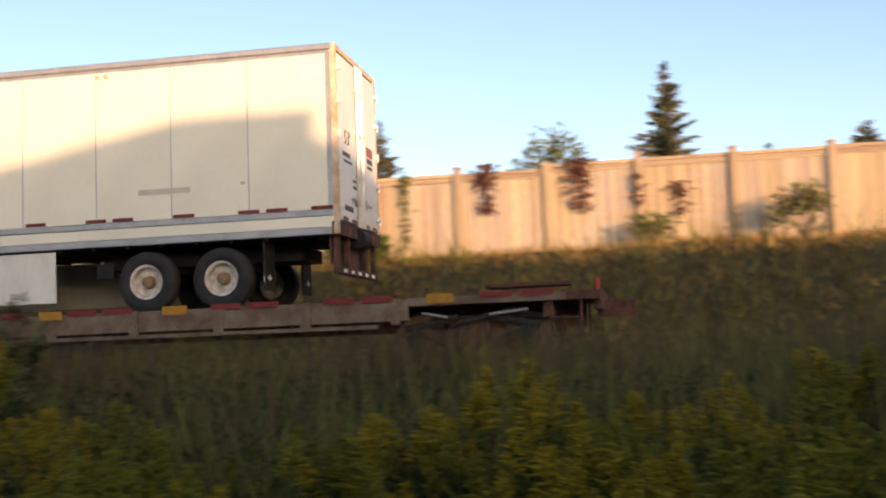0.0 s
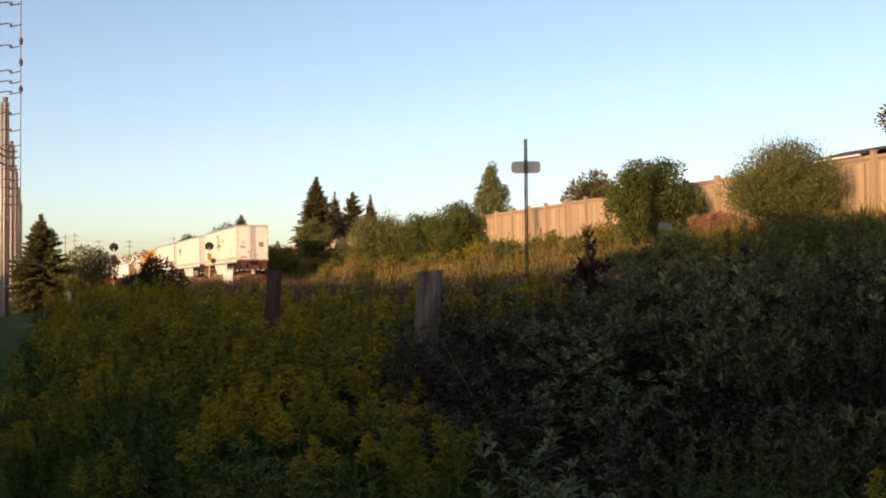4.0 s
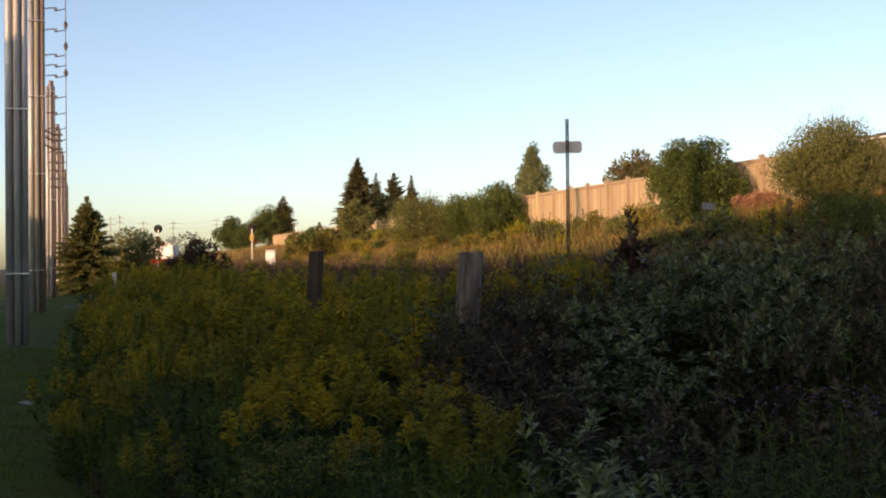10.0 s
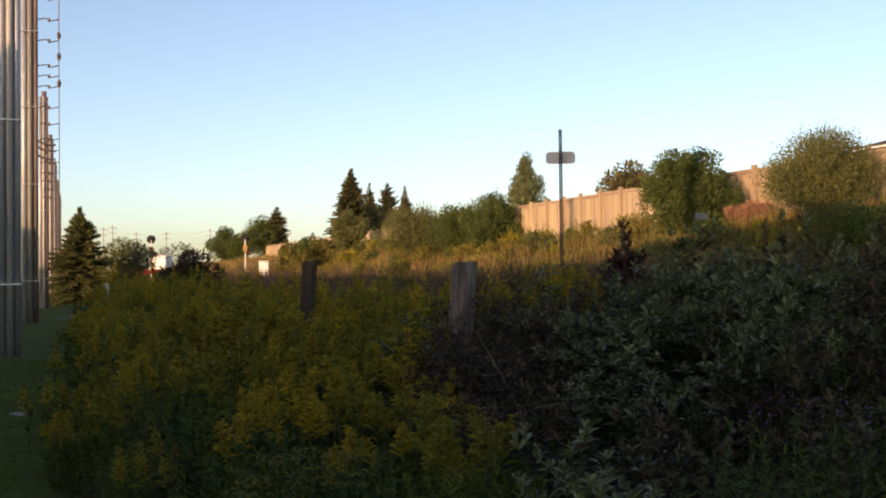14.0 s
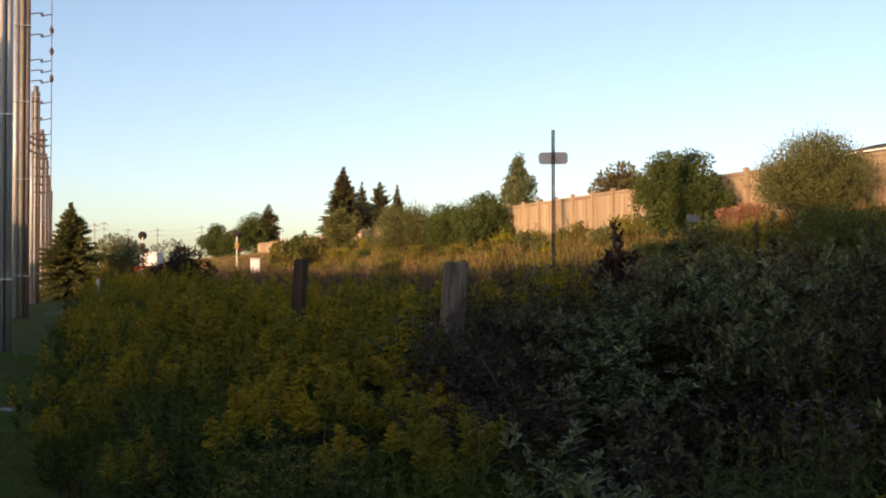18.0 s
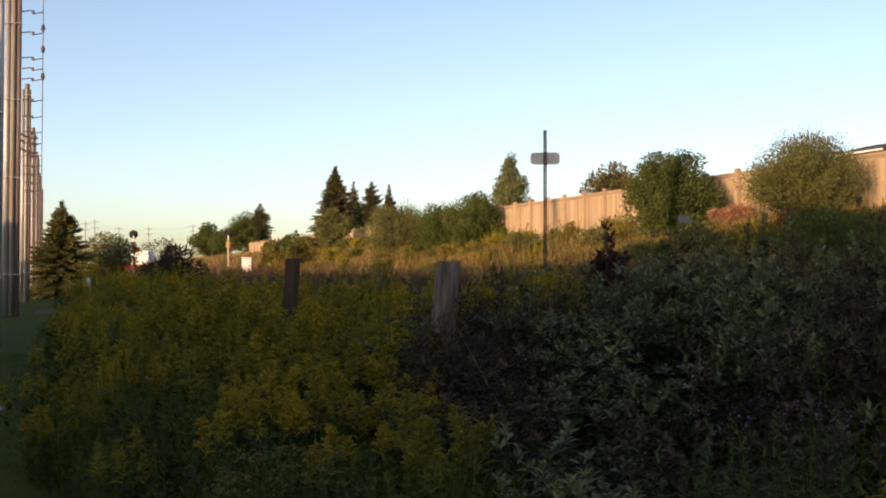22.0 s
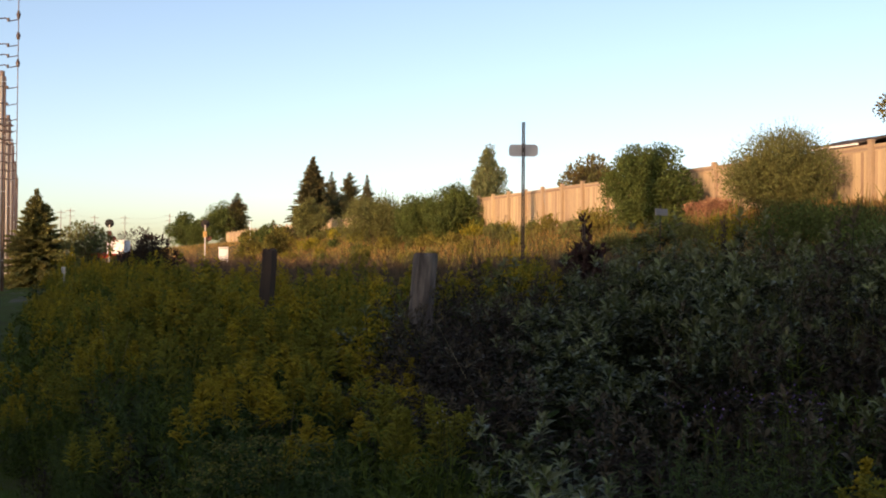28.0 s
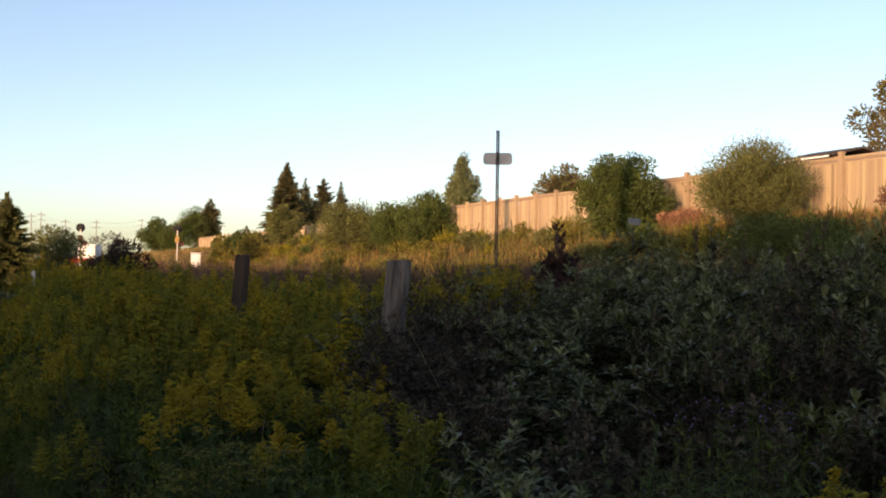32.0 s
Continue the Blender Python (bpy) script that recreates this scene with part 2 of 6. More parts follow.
    "railtop": mat("rail_head", (0.6, 0.58, 0.55), 0.25, metal=1.0, vary=0.1),
    "sleeper": mat("sleeper", (0.10, 0.075, 0.06), 0.9, vary=0.4, scale=5, bump=0.6),
    "paper": mat("litter", (0.27, 0.26, 0.25), 0.7, vary=0.2, scale=12),
    "asphalt": mat("asphalt", (0.06, 0.06, 0.06), 0.9, vary=0.3, scale=4),
    "greywall": mat("grey_cladding", (0.30, 0.29, 0.28), 0.8, vary=0.2, scale=1.5, fine=12),
    "paving": mat("pale_paving", (0.26, 0.23, 0.21), 0.9, vary=0.25, scale=2, fine=18),
    "brick": mat("house_wall", (0.36, 0.24, 0.18), 0.9, vary=0.3, scale=3, fine=20),
    "roof": mat("shingle", (0.085, 0.07, 0.062), 0.9, vary=0.35, scale=4, fine=18, bump=0.5),
    "glass": mat("window_glass", (0.05, 0.06, 0.07), 0.08, vary=0.1, spec=0.6),
    "whitepaint": mat("white_paint", (0.78, 0.77, 0.74), 0.5, vary=0.08),
    "insulator": mat("dark_fitting", (0.09, 0.07, 0.065), 0.5, vary=0.3),
    "purpleflower": leafmat("purpleflower", (0.20, 0.12, 0.30), (0.14, 0.09, 0.22)),
}


# ---- building blocks ----
def smooth_step(a, b, v):
    u = min(1.0, max(0.0, (v - a) / (b - a)))
    return u * u * (3 - 2 * u)


def table(v, pairs):
    if v <= pairs[0][0]:
        return pairs[0][1]
    for (a, p), (b, q) in zip(pairs, pairs[1:]):
        if v <= b:
            return p + (q - p) * smooth_step(a, b, v)
    return pairs[-1][1]


TRACK_X, RAIL_Z = 17.9, 1.30
FENCE_X = 29.4
FENCE_FOOT = [(-40, 4.1), (0, 4.0), (14, 3.95), (21, 3.7), (31, 3.9), (52, 3.5), (68, 3.35), (100, 4.1), (160, 4.4)]
FENCE_TOP = [(-40, 6.45), (0, 6.36), (15, 6.18), (31, 6.2), (67, 6.2), (100, 6.05), (160, 6.1)]


def ground(x, y):
    """Height of the ground: lawn, rising verge, track bed, berm up to the fence."""
    foot = table(y, FENCE_FOOT)
    far = 0.006 * max(0.0, min(y, 140.0))
    z = table(x, [(-8, -0.1), (3, 0.0), (8, 0.35), (13, 0.85), (15, 0.98), (21, 0.98)]) + far * (0.8 if x < 21 else 0.5)
    if x > 21:
        z = 0.98 + far * 0.5 * (1 - smooth_step(23, 28, x)) + (foot - 0.98) * smooth_step(21.5, 28.4, x)
    if 14.5 < x < 21.3:
        z = 0.98
    bump = 0.10 * noise.noise((x * 0.35, y * 0.35, 0)) + 0.03 * noise.noise((x * 1.3, y * 1.3, 5))
    k = 0.0 if 14.5 < x < 21.3 else 1.0
    return z + bump * k


def box(bm, c, s, m=None):
    r = bmesh.ops.create_cube(bm, size=1.0, matrix=Matrix.Translation(c) @ Matrix.Diagonal((*s, 1)))
    return r["verts"]


def bevelled(bm, c, s, w=0.02, seg=1):
    v = box(bm, c, s)
    e = list({e for q in v for e in q.link_edges})
    bmesh.ops.bevel(bm, geom=e, offset=w, segments=seg, affect="EDGES", profile=0.5)


def tube(bm, a, b, r0, r1=None, n=10, caps=True):
    a, b = Vector(a), Vector(b)
    r1 = r0 if r1 is None else r1
    d = b - a
    q = d.to_track_quat("Z", "Y").to_matrix().to_4x4()
    bmesh.ops.create_cone(bm, cap_ends=caps, segments=n, radius1=r0, radius2=r1, depth=d.length, matrix=Matrix.Translation((a + b) / 2) @ q)


def poly(bm, pts, depth):
    """A flat shape of (x, y, z) points, pushed out by the vector depth."""
    vs = [bm.verts.new(p) for p in pts]
    f = bm.faces.new(vs)
    r = bmesh.ops.extrude_face_region(bm, geom=[f])
    bmesh.ops.translate(bm, vec=depth, verts=[g for g in r["geom"] if isinstance(g, bmesh.types.BMVert)])
    bmesh.ops.recalc_face_normals(bm, faces=bm.faces)


def empty(name, m, label, category, group=""):
    e = new(name)
    e.empty_display_size = 0.2
    e.matrix_world = m
    return tagged(e, label, category, group)


def link(name, me, material, parent=None, label=""):
    if len(me.materials) == 0:
        me.materials.append(material)
    ob = new(name, me)
    if parent:
        ob.parent = parent
    if label:
        ob["label"] = label
    return ob


def part(name, bm, material, parent=None, label="", smooth=False):
    me = bpy.data.meshes.new(name)
    bm.to_mesh(me)
    bm.free()
    if smooth:
        me.polygons.foreach_set("use_smooth", [True] * len(me.polygons))
    return link(name, me, material, parent, label)


def arr_mesh(name, verts, faces):
    """A mesh of arrays: verts (n, 3), faces (m, k) with one k."""
    me = bpy.data.meshes.new(name)
    k = faces.shape[1]
    me.vertices.add(len(verts))
    me.vertices.foreach_set("co", np.asarray(verts, np.float32).ravel())
    me.loops.add(faces.size)
    me.loops.foreach_set("vertex_index", np.asarray(faces, np.int32).ravel())
    me.polygons.add(len(faces))
    me.polygons.foreach_set("loop_start", np.arange(0, faces.size, k, dtype=np.int32))
    me.update(calc_edges=True)
    return me


def frames_of(dirs, rng, ups=None):
    """Right-handed frames whose y axis is dirs, with a random roll."""
    d = dirs / np.linalg.norm(dirs, axis=1)[:, None]
    r = rng.normal(size=d.shape) if ups is None else ups
    x = np.cross(d, r)
    x /= np.linalg.norm(x, axis=1)[:, None] + 1e-9
    z = np.cross(x, d)
    return np.stack([x, d, z], 2)


LEAF_V = np.array([(0, 0, 0), (0.5, 0.35, 0.10), (0, 0.45, 0.0), (-0.5, 0.35, 0.10), (0, 1.0, -0.12)], float)
LEAF_F = np.array([(0, 1, 2), (0, 2, 3), (2, 1, 4), (2, 4, 3)])
QUAD_V = np.array([(-0.5, 0, 0), (0.5, 0, 0), (0.32, 1, 0), (-0.32, 1, 0)], float)
QUAD_F = np.array([(0, 1, 2, 3)])
ARCH_V = np.array([(0, 0, 0), (0.42, 0.32, 0.13), (0, 0.32, 0.05), (-0.42, 0.32, 0.13), (0.46, 0.66, 0.09), (0, 0.68, 0.0), (-0.46, 0.66, 0.09), (0, 1.0, -0.18)], float)
ARCH_F = np.array([(0, 1, 2), (0, 2, 3), (2, 1, 4), (2, 4, 5), (3, 2, 5), (3, 5, 6), (5, 4, 7), (6, 5, 7)])
BLADE_V = np.array([(-0.5, 0, 0), (0.5, 0, 0), (0.32, 0.55, 0.06), (-0.32, 0.55, 0.06), (0, 1.0, 0.22)], float)
BLADE_F = np.array([(0, 1, 2), (0, 2, 3), (3, 2, 4)])


def stamp(v, f, places, frames, wid, length):
    """Copies of a small template at places, turned by frames, scaled by wid and length."""
    s = np.stack([wid, length, length], 1)
    w = v[None] * s[:, None, :]
    w = np.einsum("nij,nkj->nki", frames, w) + places[:, None, :]
    n, k = len(places), len(v)
    ff = (f[None] + (np.arange(n) * k)[:, None, None]).reshape(-1, f.shape[1])
    return w.reshape(-1, 3), ff


def leaves(name, places, dirs, wid, length, material, rng, parent=None, label="", leaf="leaf", ups=None):
    v, f = {"leaf": (LEAF_V, LEAF_F), "quad": (QUAD_V, QUAD_F), "arch": (ARCH_V, ARCH_F), "blade": (BLADE_V, BLADE_F)}[leaf]
    V, F = stamp(v, f, places, frames_of(dirs, rng, ups), wid, length)
    return link(name, arr_mesh(name, V, F), material, parent, label)


def multi(lists):
    V, F, k = [], [], 0
    for v, f in lists:
        V.append(v)
        F.append(f + k)
        k += len(v)
    return np.concatenate(V), np.concatenate(F)


# ---- trees and shrubs ----
def conifer(name, x, y, base, height, width, material, label, seed, dense=1.0, bare=0.08, leaf=0.16, ragged=0.25, tier=1.0, taper=0.8):
    """Whorled branches that droop, set with short sprays of needles, on a tapered trunk."""
    rng = np.random.default_rng(seed)
    t = empty(name, pose(x, y, base), label, "tree")
    bm = bmesh.new()
    tube(bm, (0, 0, -0.3), (0, 0, height * 0.97), max(0.07, height * 0.018), 0.012, 8)
    part("trunk", bm, M["bark"], t)
    P, D, L = [], [], []
    z, side = height * bare, 0.0
    while z < height * 0.97:
        u = z / height
        r = width * 0.5 * (1 - u) ** taper + 0.05
        k = max(4, int(6 * dense))
        for i in range(k):
            a = side + 2 * math.pi * (i + rng.uniform(-0.4, 0.4)) / k
            rr = r * rng.uniform(1 - ragged * 1.6, 1 + ragged)
            rise = (0.75 * u - 0.12) * rr
            m = max(3, int(rr / (leaf * 0.30) * dense))
            s = (np.arange(m) + rng.uniform(0.2, 0.8, m)) / m
            px = np.stack([np.cos(a) * rr * s, np.sin(a) * rr * s, z + rise * s - 0.16 * rr * s * s * (1 - u)], 1)
            for w in (-1, 1, 0, 0):
                an = a + w * rng.uniform(0.5, 1.1, m)
                d = np.stack([np.cos(an), np.sin(an), rng.uniform(-0.5, 0.25, m) + 0.35 * u], 1)
                P.append(px + rng.normal(0, 0.02, px.shape))
                D.append(d)
                L.append(np.minimum(leaf * 1.5, rr * 0.5 + 0.04) * (0.55 + 0.7 * (1 - s)) * rng.uniform(0.6, 1.3, m))
        side += 2.4
        z += tier * (0.20 + 0.16 * rng.random()) * (0.55 + 0.035 * height) * (1.25 - 0.45 * u)
    P, D, L = np.concatenate(P), np.concatenate(D), np.concatenate(L)
    tip = np.array([(0, 0, height * 0.95)] * 6)
    P = np.concatenate([P, tip])
    D = np.concatenate([D, np.stack([rng.normal(0, 0.35, 6), rng.normal(0, 0.35, 6), np.ones(6)], 1)])
    L = np.concatenate([L, np.full(6, height * 0.05)])
    leaves("crown", P, D, L * 0.34, L, material, rng, t)
    return t


def broadleaf(name, x, y, base, height, width, material, label, seed, n=5200, leaf=0.16, low=0.0, clumps=26, trunk=True, up=0.3, shape=1.0, gap=0.55, depth=1.0, sprays=0, twigs=0, boxy=False, cone=False, category="tree"):
    """Trunk, forking limbs, and many leaves gathered in clumps of uneven size with gaps between them."""
    rng = np.random.default_rng(seed)
    t = empty(name, pose(x, y, base), label, category)
    bm = bmesh.new()
    r0 = max(0.025, 0.016 * height)
    fork = height * (0.32 if trunk else 0.1)
    if trunk:
        tube(bm, (0, 0, -0.3), (0, 0, fork), r0, r0 * 0.75, 8)
    cen, rad = [], []
    h0, h1 = height * low, height
    for i in range(clumps):
        for _ in range(40):
            p = rng.uniform(-1, 1, 3)
            if np.sum(p ** 4) < 1 if boxy or cone else 0.25 < np.linalg.norm(p) < 1:
                break
        zz = (p[2] + 1) / 2
        ww = width * 0.5 * (1 - 0.35 * shape * abs(zz - 0.42) * 2)
        if cone:
            ww = width * 0.5 * (1.0 - 0.86 * zz)
        r = width * rng.uniform(0.09, 0.19) * (1.0 - 0.5 * zz if cone else 1.0)
        cen.append((p[0] * max(0.0, ww - r * 0.7), p[1] * max(0.0, ww - r * 0.7) * depth, h0 + r * 0.6 + zz * (h1 - h0 - r * 1.3)))
        rad.append(r)
    cen, rad = np.array(cen), np.array(rad)
    top = Vector((0, 0, fork if trunk else 0))
    for c in cen[: min(len(cen), 18)]:
        mid = top.lerp(Vector(c), 0.5) + Vector((0, 0, 0.06 * height))
        tube(bm, top, mid, r0 * 0.4, r0 * 0.22, 5, False)
        tube(bm, mid, Vector(c), r0 * 0.22, 0.006, 5, False)
    wood = part("trunk" if trunk else "branchwork", bm, M["bark"], t)
    if not trunk:
        wood["kind"] = "stuff"
    if twigs:
        k = rng.choice(len(cen), twigs)
        d = rng.normal(size=(twigs, 3)) + np.array([0, 0, 0.5])
        reach = rad[k] * rng.uniform(0.6, 1.5, twigs)
        V, F = stamp(QUAD_V, QUAD_F, cen[k] + rng.normal(0, 0.05, (twigs, 3)), frames_of(d, rng), np.full(twigs, 0.022), reach)
        link("twig_work", arr_mesh("twig_work", V, F), M["bark"], t)["kind"] = "stuff"
    k = rng.choice(len(cen), n, p=rad ** 2 / (rad ** 2).sum())
    d = rng.normal(size=(n, 3))
    d /= np.linalg.norm(d, axis=1)[:, None]
    q = rng.uniform(gap, 1.08, n)[:, None]
    P = cen[k] + d * q * rad[k][:, None] * np.array([1, 1, 0.85])
    D = d * 0.7 + np.array([0, 0, up]) + rng.normal(0, 0.45, (n, 3))
    L = leaf * rng.uniform(0.6, 1.3, n)
    if sprays:
        a = rng.choice(n, sprays)
        reach = rng.uniform(0.5, 1.5, (sprays, 1))
        for s in range(6):
            P2 = P[a] + d[a] * (0.03 + 0.055 * s) * reach + np.array([0, 0, 0.03 * s])
            P = np.concatenate([P, P2])
            D = np.concatenate([D, d[a] + rng.normal(0, 0.5, (sprays, 3))])
            L = np.concatenate([L, np.full(sprays, leaf * 0.8)])
    leaves("crown", P, D, L * 0.55, L, material, rng, t)
    return t


# ---- ground and track ----
def bear(az, d):
    """Place at a compass bearing from the viewer, clockwise from the track's direction."""
    return d * math.sin(radians(az)), d * math.cos(radians(az))


def make_ground():
    xs = [-3000, -900, -300, -120, -60, -40, -25, -15] + list(np.arange(-10, 34.1, 0.5)) + [38, 45, 60, 90, 160, 400, 1000, 3000]
    ys = [-3000, -900, -300, -120, -70, -50, -40, -30, -20, -12] + list(np.arange(-8, 40.1, 0.6)) + list(np.arange(42, 150, 2.5)) + [160, 180, 210, 250, 320, 450, 700, 1200, 3000]
    V = np.array([(x, y, ground(x, y)) for y in ys for x in xs])
    nx, ny = len(xs), len(ys)
    F = np.array([(j * nx + i, j * nx + i + 1, (j + 1) * nx + i + 1, (j + 1) * nx + i) for j in range(ny - 1) for i in range(nx - 1)])
    g = link("ground", arr_mesh("ground", V, F), M["soil"])
    tagged(g, "earth and low growth, rising to a railway and a berm", "ground", kind="structure")


def make_track():
    bm = bmesh.new()
    prof = [(-2.7, 0.90), (-1.75, 1.12), (1.75, 1.12), (2.7, 0.90)]
    for y0, y1 in ((-70, 360),):
        a = [bm.verts.new((TRACK_X + x, y0, z)) for x, z in prof]
        b = [bm.verts.new((TRACK_X + x, y1, z)) for x, z in prof]
        for i in range(3):
            bm.faces.new((a[i], a[i + 1], b[i + 1], b[i]))
        bm.faces.new(a[::-1])
        bm.faces.new(b)
    bed = part("ballast", bm, M["ballast"])
    tagged(bed, "grey-brown stone ballast bed of a railway", "ballast", kind="structure")
    bm = bmesh.new()
    box(bm, (0, 0, 0), (2.6, 0.22, 0.14))
    me = bpy.data.meshes.new("sleeper")
    bm.to_mesh(me)
    bm.free()
    tr = empty("railway_track", pose(TRACK_X, 0, RAIL_Z), "single railway track of brown steel rails on sleepers", "railway track")
    tr["kind"] = "structure"
    for i in range(120):
        s = link("sleeper", me, M["sleeper"], tr)
        s.location = (0, -20 + i * 0.61, -0.19)
    for s in (-1, 1):
        bm = bmesh.new()
        box(bm, (s * 0.7175, 145, -0.015), (0.07, 430, 0.03))
        box(bm, (s * 0.7175, 145, -0.08), (0.02, 430, 0.1))
        box(bm, (s * 0.7175, 145, -0.14), (0.14, 430, 0.02))
        part("rail", bm, M["rail"], tr)


# ---- fence ----
def make_fence():
    f = empty("wooden_fence", pose(FENCE_X, 0, 0), "tall tan timber privacy fence on a berm, lit by low sun", "fence")
    pitch, y0, n = 2.44, -36.6, 82
    rng = random.Random(5)
    bm = bmesh.new()
    bevelled(bm, (0, 0, 1.45), (0.19, 0.19, 2.9), 0.012)
    bevelled(bm, (0, 0, 2.93), (0.23, 0.23, 0.07), 0.02)
    post = bpy.data.meshes.new("post")
    bm.to_mesh(post)
    bm.free()
    bm = bmesh.new()
    bevelled(bm, (0, 0, 0.5), (0.022, 0.138, 1.0), 0.004)
    bd = bpy.data.meshes.new("board")
    bm.to_mesh(bd)
    bm.free()
    bm = bmesh.new()
    bevelled(bm, (0, 0, 0.5), (0.022, 0.138, 1.0), 0.004)
    aged = bpy.data.meshes.new("board")
    bm.to_mesh(aged)
    bm.free()
    both = []
    for w in (0.09, 0.035):
        bm = bmesh.new()
        bevelled(bm, (0, 0, 0), (0.10 if w > 0.05 else 0.05, pitch - 0.17, w), 0.006)
        me = bpy.data.meshes.new("rail")
        bm.to_mesh(me)
        bm.free()
        both.append(me)
    cap, slim = both
    bm = bmesh.new()
    bevelled(bm, (0, 0, 0), (0.03, pitch - 0.19, 0.11), 0.006)
    head = bpy.data.meshes.new("header_board")
    bm.to_mesh(head)
    bm.free()
    rest = bmesh.new()
    near = 0
    for i in range(n):
        a = y0 + i * pitch
        b = a + pitch
        ta = table(a + pitch / 2, FENCE_TOP)
        ta = round(ta / 0.09) * 0.09 + rng.uniform(-0.02, 0.02)
        fa = table(a + pitch / 2, FENCE_FOOT)
        p = link("post", post, M["board"], f)
        p.location = (-0.09, a, ta - 2.93 + 0.13 + rng.uniform(-0.02, 0.03))
        p.rotation_euler = (rng.uniform(-0.008, 0.008), rng.uniform(-0.01, 0.01), 0)
        for z, me in ((ta - 0.03, cap), (ta - 0.21, slim), (fa + 0.12, cap)):
            o = link("rail", me, M["board"], f)
            o.location = (-0.02, a + pitch / 2, z)
        # header is coloured darker for the shadow below the cap rail
        o = link("header_board", head, M["shadedboard"], f)
        o.location = (-0.025, a + pitch / 2, ta - 0.135)
        k = 16
        w = (pitch - 0.16) / k
        for j in range(k):
            yy = a + 0.08 + (j + 0.5) * w
            z0, z1 = fa - 0.25, ta - 0.06
            dx = rng.uniform(-0.004, 0.004)
            if near < 300 and 6.5 < yy < 55:
                old = rng.random() < 0.14
                o = link("board", aged if old else bd, M["agedboard" if old else "board"], f)
                o.location = (dx, yy, z0)
                o.scale = (1, (w - 0.009) / 0.138, z1 - z0)
                near += 1
            else:
                box(rest, (dx, yy, (z0 + z1) / 2), (0.022, w - 0.009, z1 - z0))
    r = part("board_rest", rest, M["boards"], f)
    r["kind"] = "stuff"
    # slanting props against the far stretch
    for yy, s in ((58.5, 1), (61.5, -1), (63.0, 1)):
        bm = bmesh.new()
        z = table(yy, FENCE_FOOT)
        tube(bm, (-0.9, yy, z), (-0.08, yy + 0.9 * s, z + 1.5), 0.045, n=6)
        part("prop", bm, M["board"], f)
    return f


# ---- unseen houses added behind the viewer, their roofs shaped to throw the long shade ----
def make_shade_houses():
    # roof heights and ends follow the wanted shade line on the trailer
    prof = [(-60, -18.7, 9.82, 0), (-18.55, -16.2, 10.12, 2), (-15.75, -14.4, 9.75, 2), (-14.3, -4.2, 9.5, 1), (-2.3, 3.3, 10.2, 0), (3.4, 9.2, 9.5, 0), (9.3, 13, 8.85, 0), (13.1, 17, 7.2, 0), (17.1, 41, 6.0, 0)]
    for a, b, top, chim in prof:
        h = empty("house", pose(-21, (a + b) / 2, -0.1), "unseen brick house added to cast the long shade", "house", "houses behind the lawn")
        L = b - a
        bm = bmesh.new()
        box(bm, (-2.5, 0, (top - 2.2) / 2), (9, L, top - 2.2))
        part("wall", bm, M["brick"], h)
        if chim == 2:
            # full-height block added for an upright edge in the cast shade
            bm = bmesh.new()
            bevelled(bm, (-2.5, 0, top - 1.1), (9.0, L, 2.2), 0.03)
            part("roof", bm, M["roof"], h, "unseen flat roof that squares the cast shade")
            continue
        bm = bmesh.new()
        v = [bm.verts.new(p) for s in (-1, 1) for p in ((2.4, s * (L / 2 + 0.1), top - 2.35), (0, s * (L / 2 - 0.1), top), (-0.7, s * (L / 2 - 0.1), top), (-7.4, s * (L / 2 + 0.1), top - 2.35))]
        for i in range(3):
            bm.faces.new((v[i], v[i + 1], v[i + 5], v[i + 4]))
        bm.faces.new((v[0], v[4], v[7], v[3]))
        bm.faces.new(v[0:4])
        bm.faces.new(v[4:8][::-1])
        bmesh.ops.recalc_face_normals(bm, faces=bm.faces)
        part("roof", bm, M["roof"], h)
        if chim == 1:
            # free-standing column added in the gap to cast an upright shade band
            bm = bmesh.new()
            box(bm, (-0.5, L / 2 + 0.75, 5.0), (0.6, 0.55, 10.3))
            part("shade_column", bm, M["brick"], h)
        for k in range(max(1, int(L / 3.5))):
            bm = bmesh.new()
            box(bm, (2.03, -L / 2 + 1.7 + k * 3.5, 2.0), (0.06, 1.2, 1.3))
            part("window", bm, M["glass"], h)


def make_lawn():
    xs, ys = np.arange(-9, 1.61, 0.4), list(np.arange(-4, 40, 0.6)) + list(np.arange(40, 90, 2.5))
    rim = lambda y: min(1.6, max(0.3, 0.9 + 0.5 * noise.noise((0, y * 0.3, 3))))
    V = np.array([(min(x, rim(y)), y, ground(min(x, rim(y)), y) + 0.012) for y in ys for x in xs])
    nx, ny = len(xs), len(ys)
    F = np.array([(j * nx + i, j * nx + i + 1, (j + 1) * nx + i + 1, (j + 1) * nx + i) for j in range(ny - 1) for i in range(nx - 1)])
    tagged(link("lawn", arr_mesh("lawn", V, F), M["turf"]), "mown green grass strip beside the weeds", "lawn", kind="structure")


make_ground()
make_lawn()
make_track()
make_fence()
make_shade_houses()


# ---- train ----
DECK = 2.48
REAR0 = 4.72
CARRIED = []


def maple(bm, c, s):
    """A red leaf with eleven points, flat on the side panel; faces -x."""
    half = [(0, 1.0), (0.16, 0.66), (0.38, 0.78), (0.30, 0.28), (0.52, 0.52), (0.60, 0.36), (0.92, 0.40), (0.80, 0.12), (0.95, 0.0), (0.50, -0.36), (0.55, -0.52), (0.06, -0.46), (0.05, -1.0)]
    pts = half + [(-a, b) for a, b in half[:0:-1]]
    poly(bm, [(c[0], c[1] + a * s, c[2] + b * s) for a, b in pts], (-0.004, 0, 0))


def wheel(parent, x, y, z, r, w, rimmat, seed=0):
